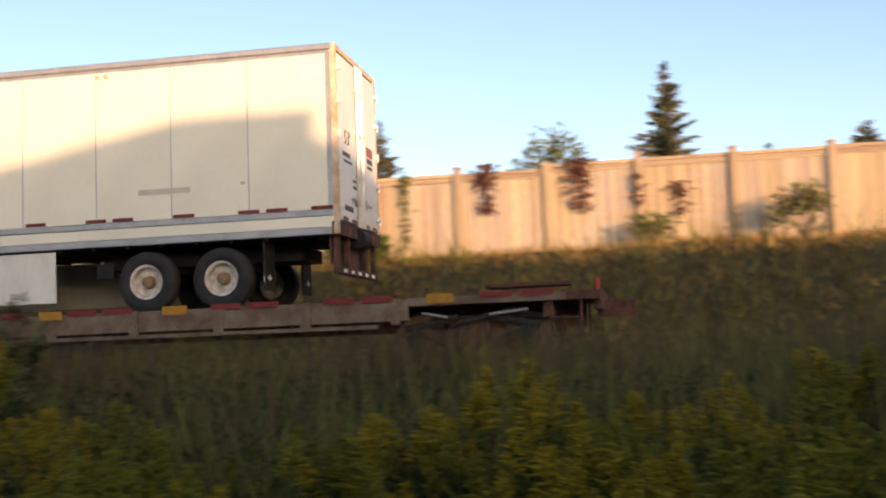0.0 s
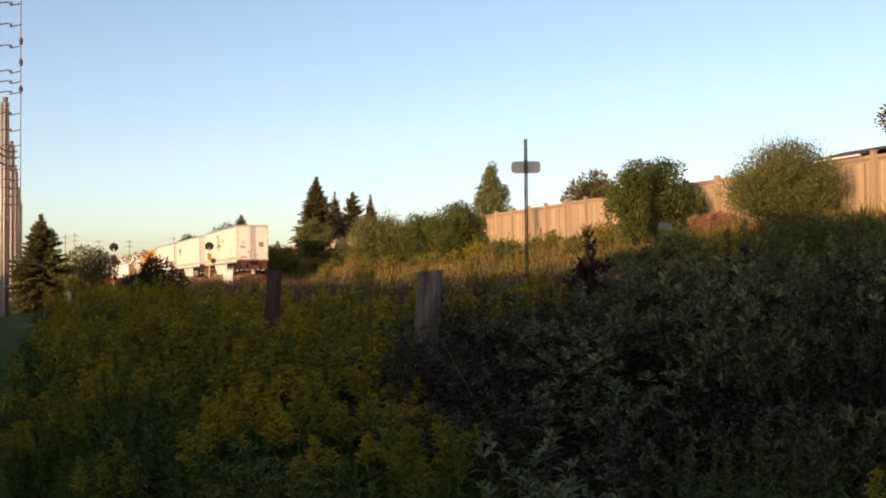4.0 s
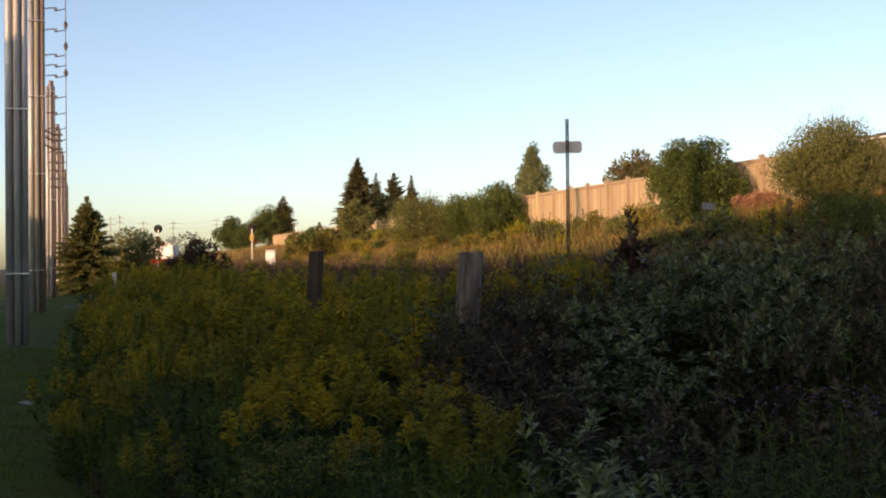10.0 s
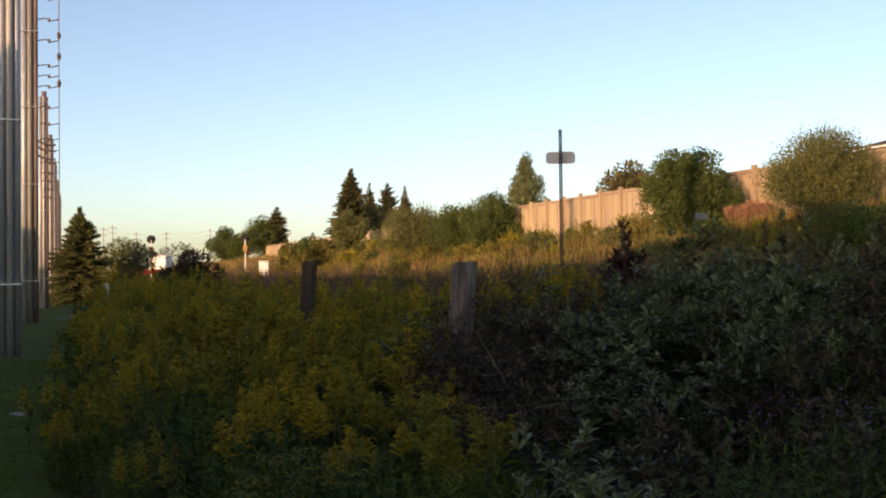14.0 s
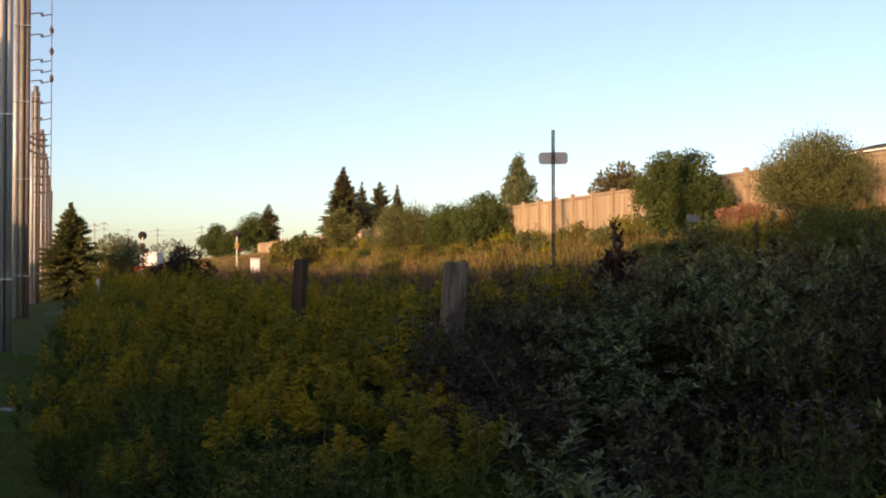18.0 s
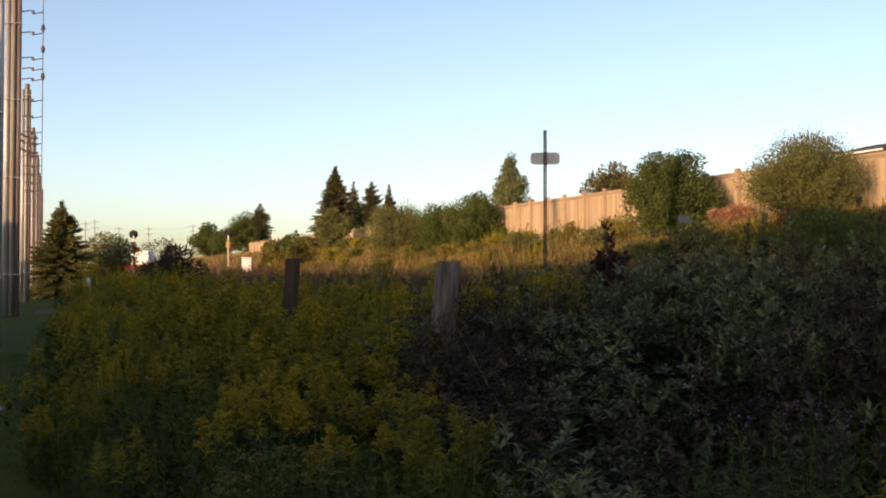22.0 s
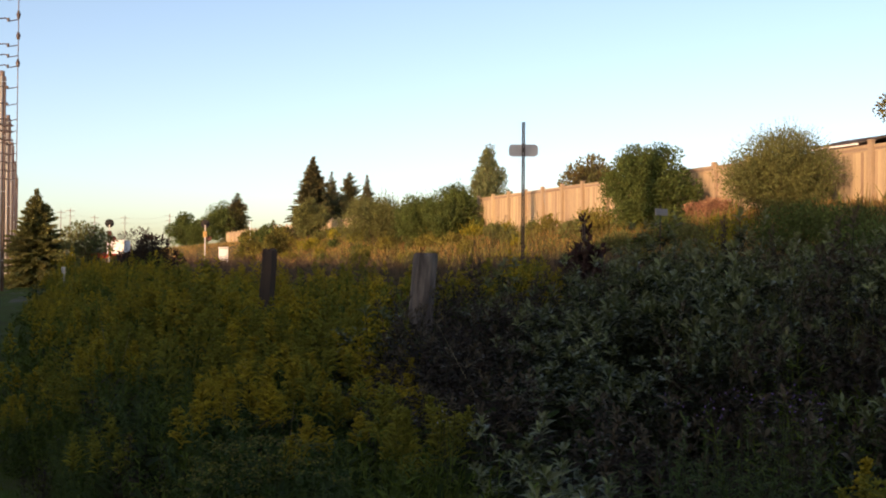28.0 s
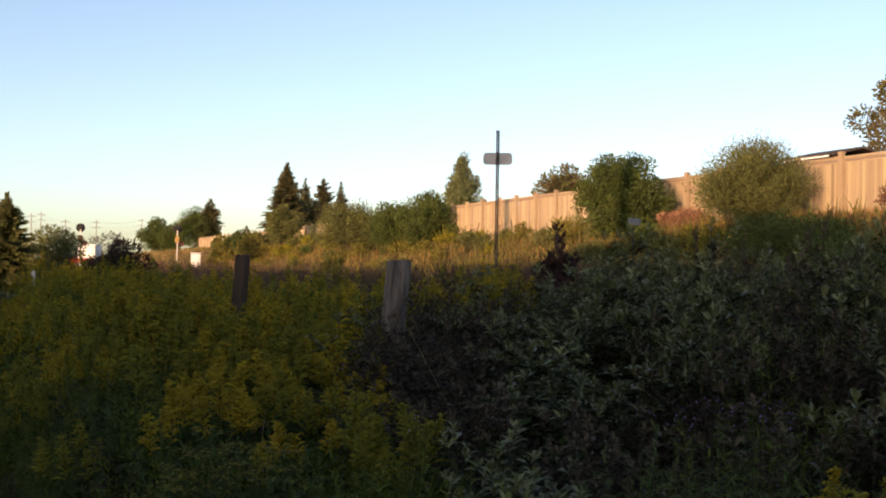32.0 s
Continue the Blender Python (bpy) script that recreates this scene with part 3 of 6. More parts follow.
    bm = bmesh.new()
    n = 28
    prof = [(r * 0.56, -w / 2), (r * 0.93, -w / 2), (r, -w / 2 + 0.05), (r, w / 2 - 0.05), (r * 0.93, w / 2), (r * 0.56, w / 2)]
    ring = []
    for i in range(n):
        a = 2 * math.pi * i / n
        ring.append([bm.verts.new((q, p * math.cos(a), p * math.sin(a))) for p, q in prof])
    for i in range(n):
        A, B = ring[i], ring[(i + 1) % n]
        for k in range(len(prof)):
            bm.faces.new((A[k], A[(k + 1) % len(prof)], B[(k + 1) % len(prof)], B[k]))
    bmesh.ops.recalc_face_normals(bm, faces=bm.faces)
    t = part("wheel", bm, M["tyre"], parent, smooth=True)
    t.location = (x, y, z)
    bm = bmesh.new()
    prof = [(r * 0.57, -w / 2 - 0.005), (r * 0.50, -w / 2 + 0.01), (r * 0.46, -w / 2 + 0.13), (r * 0.2, -w / 2 + 0.15), (0.001, -w / 2 + 0.15)]
    ring = []
    for i in range(n):
        a = 2 * math.pi * i / n
        ring.append([bm.verts.new((q, p * math.cos(a), p * math.sin(a))) for p, q in prof])
    for i in range(n):
        A, B = ring[i], ring[(i + 1) % n]
        for k in range(len(prof) - 1):
            bm.faces.new((A[k], A[k + 1], B[k + 1], B[k]))
    bmesh.ops.recalc_face_normals(bm, faces=bm.faces)
    part("rim", bm, rimmat, t)
    bm = bmesh.new()
    tube(bm, (-w / 2 + 0.15, 0, 0), (-w / 2 + 0.02, 0, 0), 0.11, 0.09, 14)
    part("hub", bm, M["rimbrown"], t)
    return t


def trailer(kind, off, label, side="white", detail=1):
    """A 16.15 m road trailer standing on its flatcar; origin at its rear, on the deck."""
    L, W, H, lo = 16.15, 1.295, 4.07, 1.38
    e = empty("semi_trailer", pose(TRACK_X, REAR0 + off, DECK), label, "trailer", "trailers on the train")
    CARRIED.append((e, off, DECK))
    S = M[side]
    bm = bmesh.new()
    box(bm, (0, L / 2, (H - 0.09 + lo) / 2), (2 * W - 0.02, L - 0.06, H - 0.09 - lo))
    part("body", bm, M["alu"], e)
    # side sheets between upright seams
    n = 12
    for s in (-1, 1):
        bm = bmesh.new()
        w = (L - 0.26) / n
        bevelled(bm, (0, 0, 0), (0.012, w - 0.018, H - 0.18 - lo), 0.004)
        first = part("side_panel", bm, S, e)
        for i in range(n):
            o = first if i == 0 else link("side_panel", first.data, S, e)
            o.location = (s * (W - 0.006), 0.13 + w * (i + 0.5), (H - 0.16 + lo) / 2)
        bm = bmesh.new()
        bevelled(bm, (s * (W - 0.01), L / 2, H - 0.055), (0.06, L, 0.11), 0.02)
        part("top_rail", bm, M["alu"], e)
        bm = bmesh.new()
        bevelled(bm, (s * (W - 0.01), L / 2, lo - 0.045), (0.05, L - 0.1, 0.10), 0.012)
        bevelled(bm, (s * (W - 0.03), L / 2, lo - 0.33), (0.06, L - 0.1, 0.12), 0.012)
        part("bottom_rail", bm, M["alu"], e)
        bm = bmesh.new()
        box(bm, (s * (W - 0.02), L / 2, lo - 0.182), (0.03, L - 0.1, 0.17))
        part("lower_band", bm, S, e)
        bm = bmesh.new()
        box(bm, (s * (W - 0.008), 0.025, (H + 1.0) / 2), (0.035, 0.05, H - 1.0))
        part("corner_post", bm, M["orangeedge"] if kind == "a" else M["alu"], e)
        bm = bmesh.new()
        bevelled(bm, (s * (W - 0.008), L - 0.05, (H + 1.0) / 2), (0.03, 0.1, H - 1.05), 0.01)
        part("corner_post", bm, M["alu"], e)
        if s < 0 or detail:
            for i, y in enumerate((0.24, 0.99, 1.46, 2.57, 3.63, 4.11, 5.19, 6.3, 7.1, 8.2, 9.3, 9.8, 10.9, 12.0, 12.6, 13.7, 14.8, 15.5)):
                if detail or i % 2 == 0:
                    bm = bmesh.new()
                    bevelled(bm, (s * (W + 0.008), y, lo + 0.045), (0.012, 0.36, 0.055), 0.004)
                    part("reflector", bm, M["redtape"], e)
    bm = bmesh.new()
    box(bm, (0, L / 2, H - 0.03), (2 * W - 0.06, L - 0.04, 0.05))
    part("roof", bm, M["alu"], e)
    bm = bmesh.new()
    box(bm, (0, L / 2, 1.05), (2 * W - 0.3, L - 0.3, 0.12))
    for y in np.arange(0.6, L - 0.5, 0.6):
        box(bm, (0, y, 1.0), (2 * W - 0.12, 0.06, 0.1))
    part("floor_frame", bm, M["black"], e)
    # skirt
    for s in (-1, 1):
        bm = bmesh.new()
        poly(bm, [(s * (W - 0.06), 4.88, 0.96), (s * (W - 0.06), 11.1, 0.96), (s * (W - 0.06), 9.63, 0.12), (s * (W - 0.06), 4.88, 0.12)], (-s * 0.03, 0, 0))
        part("side_skirt", bm, M["whiteskirt"], e)
    # running gear
    bm = bmesh.new()
    box(bm, (0, 2.6, 0.78), (1.0, 3.6, 0.22))
    for y in (1.96, 3.25):
        tube(bm, (-1.05, y, 0.5), (1.05, y, 0.5), 0.07, n=8)
        box(bm, (0, y, 0.62), (1.1, 0.5, 0.12))
    box(bm, (-0.95, 4.1, 0.62), (0.12, 0.3, 0.25))
    part("suspension", bm, M["black"], e)
    for s in (-1, 1):
        for y in (1.96, 3.25):
            wm = M["rim"]
            o = wheel(e, s * 1.13, y, 0.385, 0.5, 0.28, wm)
            if s > 0:
                o.rotation_euler = (0, 0, math.pi)
        bm = bmesh.new()
        box(bm, (s * 0.98, 1.25, 0.55), (0.5, 0.03, 0.78))
        flap = part("mud_flap", bm, M["black"], e)
        bm = bmesh.new()
        poly(bm, [(s * 1.236, 1.25 + q[0], 0.33 + q[1]) for q in ((-0.01, 0), (0, 0.09), (0.01, 0), (0, -0.05))], (s * 0.004, 0, 0))
        poly(bm, [(s * 1.02 + q[0], 1.232, 0.36 + q[1]) for q in ((-0.11, 0), (0, 0.07), (0.11, 0), (0, -0.04))], (0, -0.004, 0))
        part("emblem", bm, M["whitepaint"], flap)
    # landing legs
    for s in (-1, 1):
        bm = bmesh.new()
        box(bm, (s * 0.8, 12.6, 0.62), (0.14, 0.14, 0.75))
        tube(bm, (s * 0.8, 12.6, 0.24), (s * 0.3, 13.4, 0.95), 0.03, n=6)
        box(bm, (s * 0.8, 12.6, 0.17), (0.26, 0.3, 0.06))
        part("landing_leg", bm, M["black"], e)
    # doors
    for s in (-1, 1):
        bm = bmesh.new()
        bevelled(bm, (s * 0.615, -0.02, (H - 0.12 + 1.22) / 2), (1.20, 0.05, H - 0.14 - 1.22), 0.012)
        d = part("door", bm, M["door"], e)
        for x in (0.08, 0.19):
            bm = bmesh.new()
            tube(bm, (s * x, -0.075, 1.2), (s * x, -0.075, H - 0.12), 0.021, n=8)
            for z in (1.35, 2.05, 2.75, 3.5):
                box(bm, (s * x, -0.06, z), (0.09, 0.05, 0.06))
            part("lock_rod", bm, M["alu"], d)
        bm = bmesh.new()
        tube(bm, (s * 0.15, -0.085, 1.62), (s * 0.62, -0.085, 1.62), 0.02, n=6)
        box(bm, (s * 0.24, -0.07, 1.62), (0.14, 0.05, 0.16))
        part("handle", bm, M["alu"], d)
        for z in (1.45, 2.05, 2.6, 3.15, 3.7):
            bm = bmesh.new()
            bevelled(bm, (s * 1.2, -0.055, z), (0.17, 0.06, 0.07), 0.015)
            tube(bm, (s * 1.27, -0.07, z - 0.07), (s * 1.27, -0.07, z + 0.07), 0.02, n=6)
            part("hinge", bm, M["whitepaint"], d)
        for x in (0.42, 0.95):
            bm = bmesh.new()
            box(bm, (s * x, -0.05, 1.27), (0.26, 0.012, 0.05))
            part("reflector", bm, M["redtape"], e)
    bm = bmesh.new()
    box(bm, (0, 0.02, H - 0.04), (2 * W, 0.1, 0.09))
    for s in (-1, 1):
        box(bm, (s * (W - 0.03), 0.0, (H + 1.0) / 2), (0.06, 0.09, H - 1.0))
    part("rear_frame", bm, M["orangeedge"] if kind == "a" else M["alu"], e, "rust-stained rear door frame")
    bm = bmesh.new()
    box(bm, (0, 0.02, 1.09), (2 * W, 0.14, 0.22))
    part("rear_sill", bm, M["rust"], e, "rusty rear sill")
    bm = bmesh.new()
    for x in (-1.15, -0.55, 0.55, 1.15):
        box(bm, (x, 0.06, 0.72), (0.09, 0.08, 0.6))
    bevelled(bm, (0, 0.05, 0.43), (2.45, 0.1, 0.11), 0.01)
    part("rear_bumper", bm, M["rust"], e, "rusty under-ride bumper")
    bm = bmesh.new()
    box(bm, (0, 0.16, 0.76), (2.3, 0.03, 0.46))
    part("rear_plate", bm, M["rust"], e)
    for x in (-0.9, -0.45, 0, 0.45, 0.9):
        bm = bmesh.new()
        box(bm, (x, -0.006, 0.43), (0.16, 0.012, 0.05))
        part("reflector", bm, M["whitepaint"], e)
    for s in (-1, 1):
        bm = bmesh.new()
        tube(bm, (s * 0.75, -0.06, 1.09), (s * 0.75, -0.04, 1.09), 0.055, n=12)
        part("tail_light", bm, M["redtape"], e)
    decals(kind, e, W, H, lo)
    return e


def bars(e, mat_, x, rows, face="side"):
    """Plain bars in place of small print; rows of (along, up, length, height)."""
    for a, z, l, h in rows:
        bm = bmesh.new()
        if face == "side":
            box(bm, (x, a, z), (0.004, l, h))
        else:
            box(bm, (a, x, z), (l, 0.004, h))
        part("lettering", bm, mat_, e)


def stroke(bm, x, a, b, w, dy=0.0):
    """A painted stroke on the side from (y, z) a to b."""
    a, b = (a[0] + dy, a[1]), (b[0] + dy, b[1])
    d = Vector((b[0] - a[0], b[1] - a[1]))
    q = Vector((-d.y, d.x)).normalized() * w / 2
    p = [(a[0] + q.x, a[1] + q.y), (b[0] + q.x, b[1] + q.y), (b[0] - q.x, b[1] - q.y), (a[0] - q.x, a[1] - q.y)]
    poly(bm, [(x, u, v) for u, v in p], (-0.004, 0, 0))


def decals(kind, e, W, H, lo):
    xs = -W - 0.005
    if kind == "a":
        bm = bmesh.new()
        maple(bm, (xs, 6.48, 3.02), 0.33)
        part("leaf_emblem", bm, M["redlogo"], e, "red maple leaf emblem")
        # slanting emblem of outlined strokes; y runs forward, to the viewer's left
        for w, dy, dz, mt, dx in ((0.15, -0.025, -0.03, "greylogo", 0.0), (0.085, 0.0, 0.0, "mauvelogo", 0.003)):
            bm = bmesh.new()
            for p, q in (((9.71, 3.47), (8.56, 3.58)), ((9.71, 3.47), (9.45, 3.08)), ((9.47, 3.09), (9.05, 2.86)), ((9.08, 2.86), (9.12, 2.60)), ((9.99, 2.50), (9.08, 2.62)), ((8.58, 3.58), (8.92, 2.60)), ((8.44, 3.36), (8.74, 2.13)), ((7.90, 3.36), (8.23, 2.13))):
                stroke(bm, xs - dx, (p[0], p[1] + dz), (q[0], q[1] + dz), w, dy)
            part("emblem", bm, M[mt], e, "slanting emblem in mauve with a dark edge" if dx == 0.0 else "")
        bm = bmesh.new()
        poly(bm, [(xs - 0.006, 9.0, 2.56), (xs - 0.006, 9.0, 2.66), (xs - 0.006, 7.4, 2.68), (xs - 0.006, 6.85, 2.60), (xs - 0.006, 7.4, 2.57)], (-0.003, 0, 0))
        part("emblem_arrow", bm, M["greylogo"], e)
        bars(e, M["palelogo"], xs, [(7.5, 2.47, 0.5, 0.06), (7.15, 2.39, 0.9, 0.05), (2.9, 1.85, 0.9, 0.09), (1.55, 1.9, 0.08, 0.05)])
        bm = bmesh.new()
        for y in (4.05, 3.9):
            tube(bm, (xs, y, 3.83), (xs - 0.02, y, 3.83), 0.04, n=10)
        part("marker_lamp", bm, M["orangeedge"], e)
        cu = bpy.data.curves.new("number", "FONT")
        cu.body, cu.size, cu.extrude = "53'", 0.33, 0.002
        txt = new("number_tmp", cu)
        bpy.context.view_layer.update()
        me = bpy.data.meshes.new_from_object(txt)
        bpy.data.objects.remove(txt)
        o = link("number", me, M["greylogo"], e)
        o.location, o.rotation_euler = (-0.92, -0.049, 2.5), (math.pi / 2, 0, 0)
        bars(e, M["greylogo"], -0.048, [(-0.8, 2.33, 0.45, 0.07), (-0.72, 2.22, 0.5, 0.04), (-0.72, 1.45, 0.5, 0.09), (-0.33, 1.95, 0.2, 0.05), (-0.33, 1.84, 0.2, 0.05)], "rear")
        bm = bmesh.new()
        box(bm, (0.72, -0.048, 2.6), (0.42, 0.004, 0.17))
        part("placard", bm, M["dullred"], e, "dull red printed placard")
        bars(e, M["greylogo"], -0.048, [(0.72, 2.44, 0.4, 0.09), (0.72, 2.33, 0.36, 0.06)], "rear")
        bm = bmesh.new()
        tube(bm, (-0.25, -0.03, 1.0), (0.25, -0.03, 1.0), 0.16, n=14)
        part("scuff_guard", bm, M["black"], e)
    elif kind == "b":
        bm = bmesh.new()
        for a, b in (((14.9, 3.2), (14.6, 3.3)), ((14.9, 3.2), (14.8, 2.75)), ((14.8, 2.75), (14.2, 2.8)), ((14.1, 2.78), (14.1, 3.1)), ((13.8, 2.78), (13.8, 3.05)), ((13.5, 2.78), (13.3, 3.05)), ((13.1, 2.8), (13.0, 3.1))):
            stroke(bm, xs, a, b, 0.13)
        for y in (14.35, 13.95, 13.55, 13.2):
            box(bm, (xs, y, 2.98 + 0.02 * (14.35 - y)), (0.004, 0.27, 0.40))
        part("emblem", bm, M["greylogo"], e, "dark bent emblem")
        bm = bmesh.new()
        for a, b in (((14.6, 2.58), (13.1, 2.64)), ((14.4, 2.42), (13.3, 2.46))):
            stroke(bm, xs, a, b, 0.12)
        part("emblem", bm, M["orangelogo"], e)
        bars(e, M["greylogo"], -0.048, [(-0.3, 3.05, 1.0, 0.16), (-0.35, 2.62, 0.9, 0.2), (-0.35, 2.36, 0.85, 0.16), (-0.4, 2.18, 0.8, 0.07), (0.6, 2.5, 0.4, 0.1)], "rear")
    elif kind == "y":
        bm = bmesh.new()
        bevelled(bm, (xs, 2.6, 2.95), (0.006, 0.75, 1.15), 0.002)
        part("placard", bm, M["greylogo"], e)
        bm = bmesh.new()
        box(bm, (xs - 0.004, 2.6, 3.15), (0.004, 0.5, 0.35))
        part("placard", bm, M["whitepaint"], e)
        bars(e, M["rust"], xs, [(8.0, 1.75, 14, 0.06), (8.0, 3.75, 14.5, 0.05)])


def flatcar(off, y0, y1, label, last=False):
    """A low intermodal flatcar under one trailer; origin at rail level under the trailer's rear."""
    e = empty("flatcar", pose(TRACK_X, REAR0 + off, RAIL_Z), label, "flatcar", "flatcars of the train")
    CARRIED.append((e, off, RAIL_Z))
    d = DECK - RAIL_Z
    ym, L = (y0 + y1) / 2, y1 - y0
    bm = bmesh.new()
    box(bm, (0, ym, d - 0.165), (2.56, L, 0.08))
    part("deck", bm, M["rust" if last else "sill"], e)
    ys = -3.5 if last else y0
    for s in (-1, 1):
        bm = bmesh.new()
        yb = -1.15 if last else ys
        bevelled(bm, (s * 1.30, (yb + y1) / 2, d - 0.26), (0.06, y1 - yb - 0.1, 0.34), 0.012)
        if last:
            # the sill narrows to a strip above the rear bogie
            bevelled(bm, (s * 1.30, (ys + yb) / 2 + 0.02, d - 0.145), (0.055, yb - ys + 0.1, 0.13), 0.01)
        box(bm, (s * 1.29, (ys + y1) / 2, d - 0.50), (0.16, y1 - ys - 3.2 - (2.6 if last else 0), 0.06))
        part("side_sill", bm, M["sill"], e)
        for y in np.arange(yb + (0.25 if last else 0.7), y1, 1.45):
            bm = bmesh.new()
            box(bm, (s * 1.328, y, d - 0.28), (0.05, 0.16, 0.40))
            part("stake_pocket", bm, M["sill"], e)
        if s < 0:
            yellow = [-1.61 + 2.17 * q for q in range(9)]
            for i, y in enumerate(np.arange(ys + 0.4, y1 - 0.2, 0.62)):
                if all(abs(y - v) > 0.5 for v in yellow):
                    bm = bmesh.new()
                    box(bm, (s * 1.358, y, d - 0.075), (0.012, 0.5, 0.09))
                    part("reflector_strip", bm, M["redtape"], e)
            for y in yellow[0::2] + yellow[3::4]:
                if ys < y < y1:
                    bm = bmesh.new()
                    box(bm, (s * 1.362, y, d - 0.10), (0.012, 0.42, 0.14))
                    part("reflector_strip", bm, M["yellowtape"], e)
    if last:
        # open rear end: beams, steps, brake rods and a grab rail
        for s in (-1, 1):
            bm = bmesh.new()
            box(bm, (s * 1.22, (y0 - 1.7) / 2, d - 0.14), (0.08, -1.7 - y0, 0.14))
            part("end_beam", bm, M["rust"], e)
            for y in (y0 + 0.3, y0 + 0.75):
                bm = bmesh.new()
                tube(bm, (s * 1.24, y, d - 0.2), (s * 1.24, y, d - 0.75), 0.02, n=6)
                part("step_rod", bm, M["rust"], e)
            for z in (d - 0.75, d - 0.47):
                bm = bmesh.new()
                box(bm, (s * 1.24, y0 + 0.52, z), (0.12, 0.5, 0.03))
                part("step", bm, M["rust"], e)
            bm = bmesh.new()
            tube(bm, (s * 1.25, y0 + 1.3, d - 0.3), (s * 1.25, -1.75, d - 0.55), 0.03, n=6)
            tube(bm, (s * 1.0, y0 + 0.9, d - 0.42), (s * 1.0, -1.75, d - 0.42), 0.05, n=8)
            part("brake_rod", bm, M["black"], e)
    bm = bmesh.new()
    box(bm, (0, ym, d - 0.35), (0.7, L - 0.6, 0.5))
    for y in np.arange(y0 + 0.8, y1 - 0.5, 2.9):
        box(bm, (0, y, d - 0.3), (2.5, 0.14, 0.3))
    part("centre_sill", bm, M["rust"], e)
    bm = bmesh.new()
    bevelled(bm, (-1.0, ym - 2, d - 0.62), (0.5, 0.9, 0.34), 0.02)
    part("brake_box", bm, M["black"], e)
    bm = bmesh.new()
    tube(bm, (-0.9, ym + 1.0, d - 0.6), (-0.9, ym + 2.4, d - 0.6), 0.17, n=10)
    part("air_tank", bm, M["black"], e)
    # bogies
    for y in ((y0 + 2.0, y1 - 0.6) if last else (y0 + 0.2,)):
        b = bmesh.new()
        for s in (-1, 1):
            box(b, (s * 1.05, y, 0.48), (0.14, 1.5, 0.22))
            box(b, (s * 1.05, y, 0.62), (0.2, 0.5, 0.25))
        box(b, (0, y, 0.5), (2.2, 0.35, 0.22))
        bo = part("bogie", b, M["rust"], e)
        for dy in (-0.88, 0.88):
            b = bmesh.new()
            tube(b, (-0.72, y + dy, 0.42), (0.72, y + dy, 0.42), 0.07, n=8)
            for s in (-1, 1):
                tube(b, (s * 0.66, y + dy, 0.42), (s * 0.80, y + dy, 0.42), 0.42, n=24)
            part("wheelset", b, M["rail"], bo)
        if last and y < 0:
            for s in (-1, 1):
                for dy in (-0.88, 0.88):
                    b = bmesh.new()
                    tube(b, (s * 0.9, y + dy, 0.46), (s * 1.2, y + dy, 0.46), 0.15, 0.13, n=12)
                    tube(b, (s * 1.2, y + dy, 0.46), (s * 1.23, y + dy, 0.46), 0.08, n=10)
                    part("axle_box", b, M["black"], bo)
                for dy in (-0.16, 0.0, 0.16):
                    b = bmesh.new()
                    tube(b, (s * 1.14, y + dy, 0.30), (s * 1.14, y + dy, 0.62), 0.06, n=8)
                    part("coil_spring", b, M["rust"], bo)
                b = bmesh.new()
                for q in (-1, 1):
                    tube(b, (s * 1.14, y + q * 0.25, 0.30), (s * 1.14, y + q * 0.9, 0.62), 0.06, n=8)
                    tube(b, (s * 1.14, y + q * 0.2, 0.78), (s * 1.14, y + q * 1.05, 0.62), 0.06, n=8)
                part("side_frame", b, M["black"], bo)
            b = bmesh.new()
            tube(b, (-1.27, y - 0.9, 0.86), (-1.27, y - 0.3, 0.80), 0.022, n=6)
            tube(b, (-1.27, y + 0.35, 0.78), (-1.27, y + 0.75, 0.86), 0.022, n=6)
            part("brake_lever", b, M["greywall"], bo, "grey brake lever")
    # stand for the trailer's front, end frame, ladder and steps
    bm = bmesh.new()
    box(bm, (0, 14.9, d + 0.4), (0.7, 0.5, 0.9))
    tube(bm, (-0.5, 14.0, d), (0, 14.9, d + 0.75), 0.06, n=6)
    tube(bm, (0.5, 14.0, d), (0, 14.9, d + 0.75), 0.06, n=6)
    part("hitch_stand", bm, M["tangear"], e)
    ye = y1 - 0.25
    for x0, y2 in ((-1.2, ye), (-1.2, ye - 0.95)):
        for s in (-1, 1):
            bm = bmesh.new()
            tube(bm, (s * 1.2, y2, d), (s * 1.2, y2, d + 0.72), 0.04, n=6)
            part("guard_post", bm, M["tangear"], e)
        for z in (0.72, 0.38):
            bm = bmesh.new()
            tube(bm, (-1.2, y2, d + z), (1.2, y2, d + z), 0.035, n=6)
            part("guard_rail", bm, M["tangear"], e)
    for s in (-1, 1):
        bm = bmesh.new()
        tube(bm, (s * 1.2, ye - 0.95, d + 0.72), (s * 1.2, ye, d + 0.72), 0.035, n=6)
        tube(bm, (s * 1.2, ye - 0.95, d), (s * 1.2, ye, d + 0.72), 0.025, n=6)
        part("guard_rail", bm, M["tangear"], e)
        bm = bmesh.new()
        bevelled(bm, (s * 0.75, ye - 0.5, d + 0.2), (0.45, 0.4, 0.4), 0.03)
        part("equipment_box", bm, M["tangear"], e)
    if last:
        bm = bmesh.new()
        bevelled(bm, (0, y0 + 0.05, d - 0.2), (2.3, 0.14, 0.34), 0.02)
        box(bm, (0, y0 - 0.2, 0.85), (0.3, 0.6, 0.26))
        part("coupler", bm, M["rust"], e)
        bm = bmesh.new()
        tube(bm, (-1.15, y0 + 0.05, d - 0.05), (-1.15, y0 + 0.05, d + 0.1), 0.02, n=6)
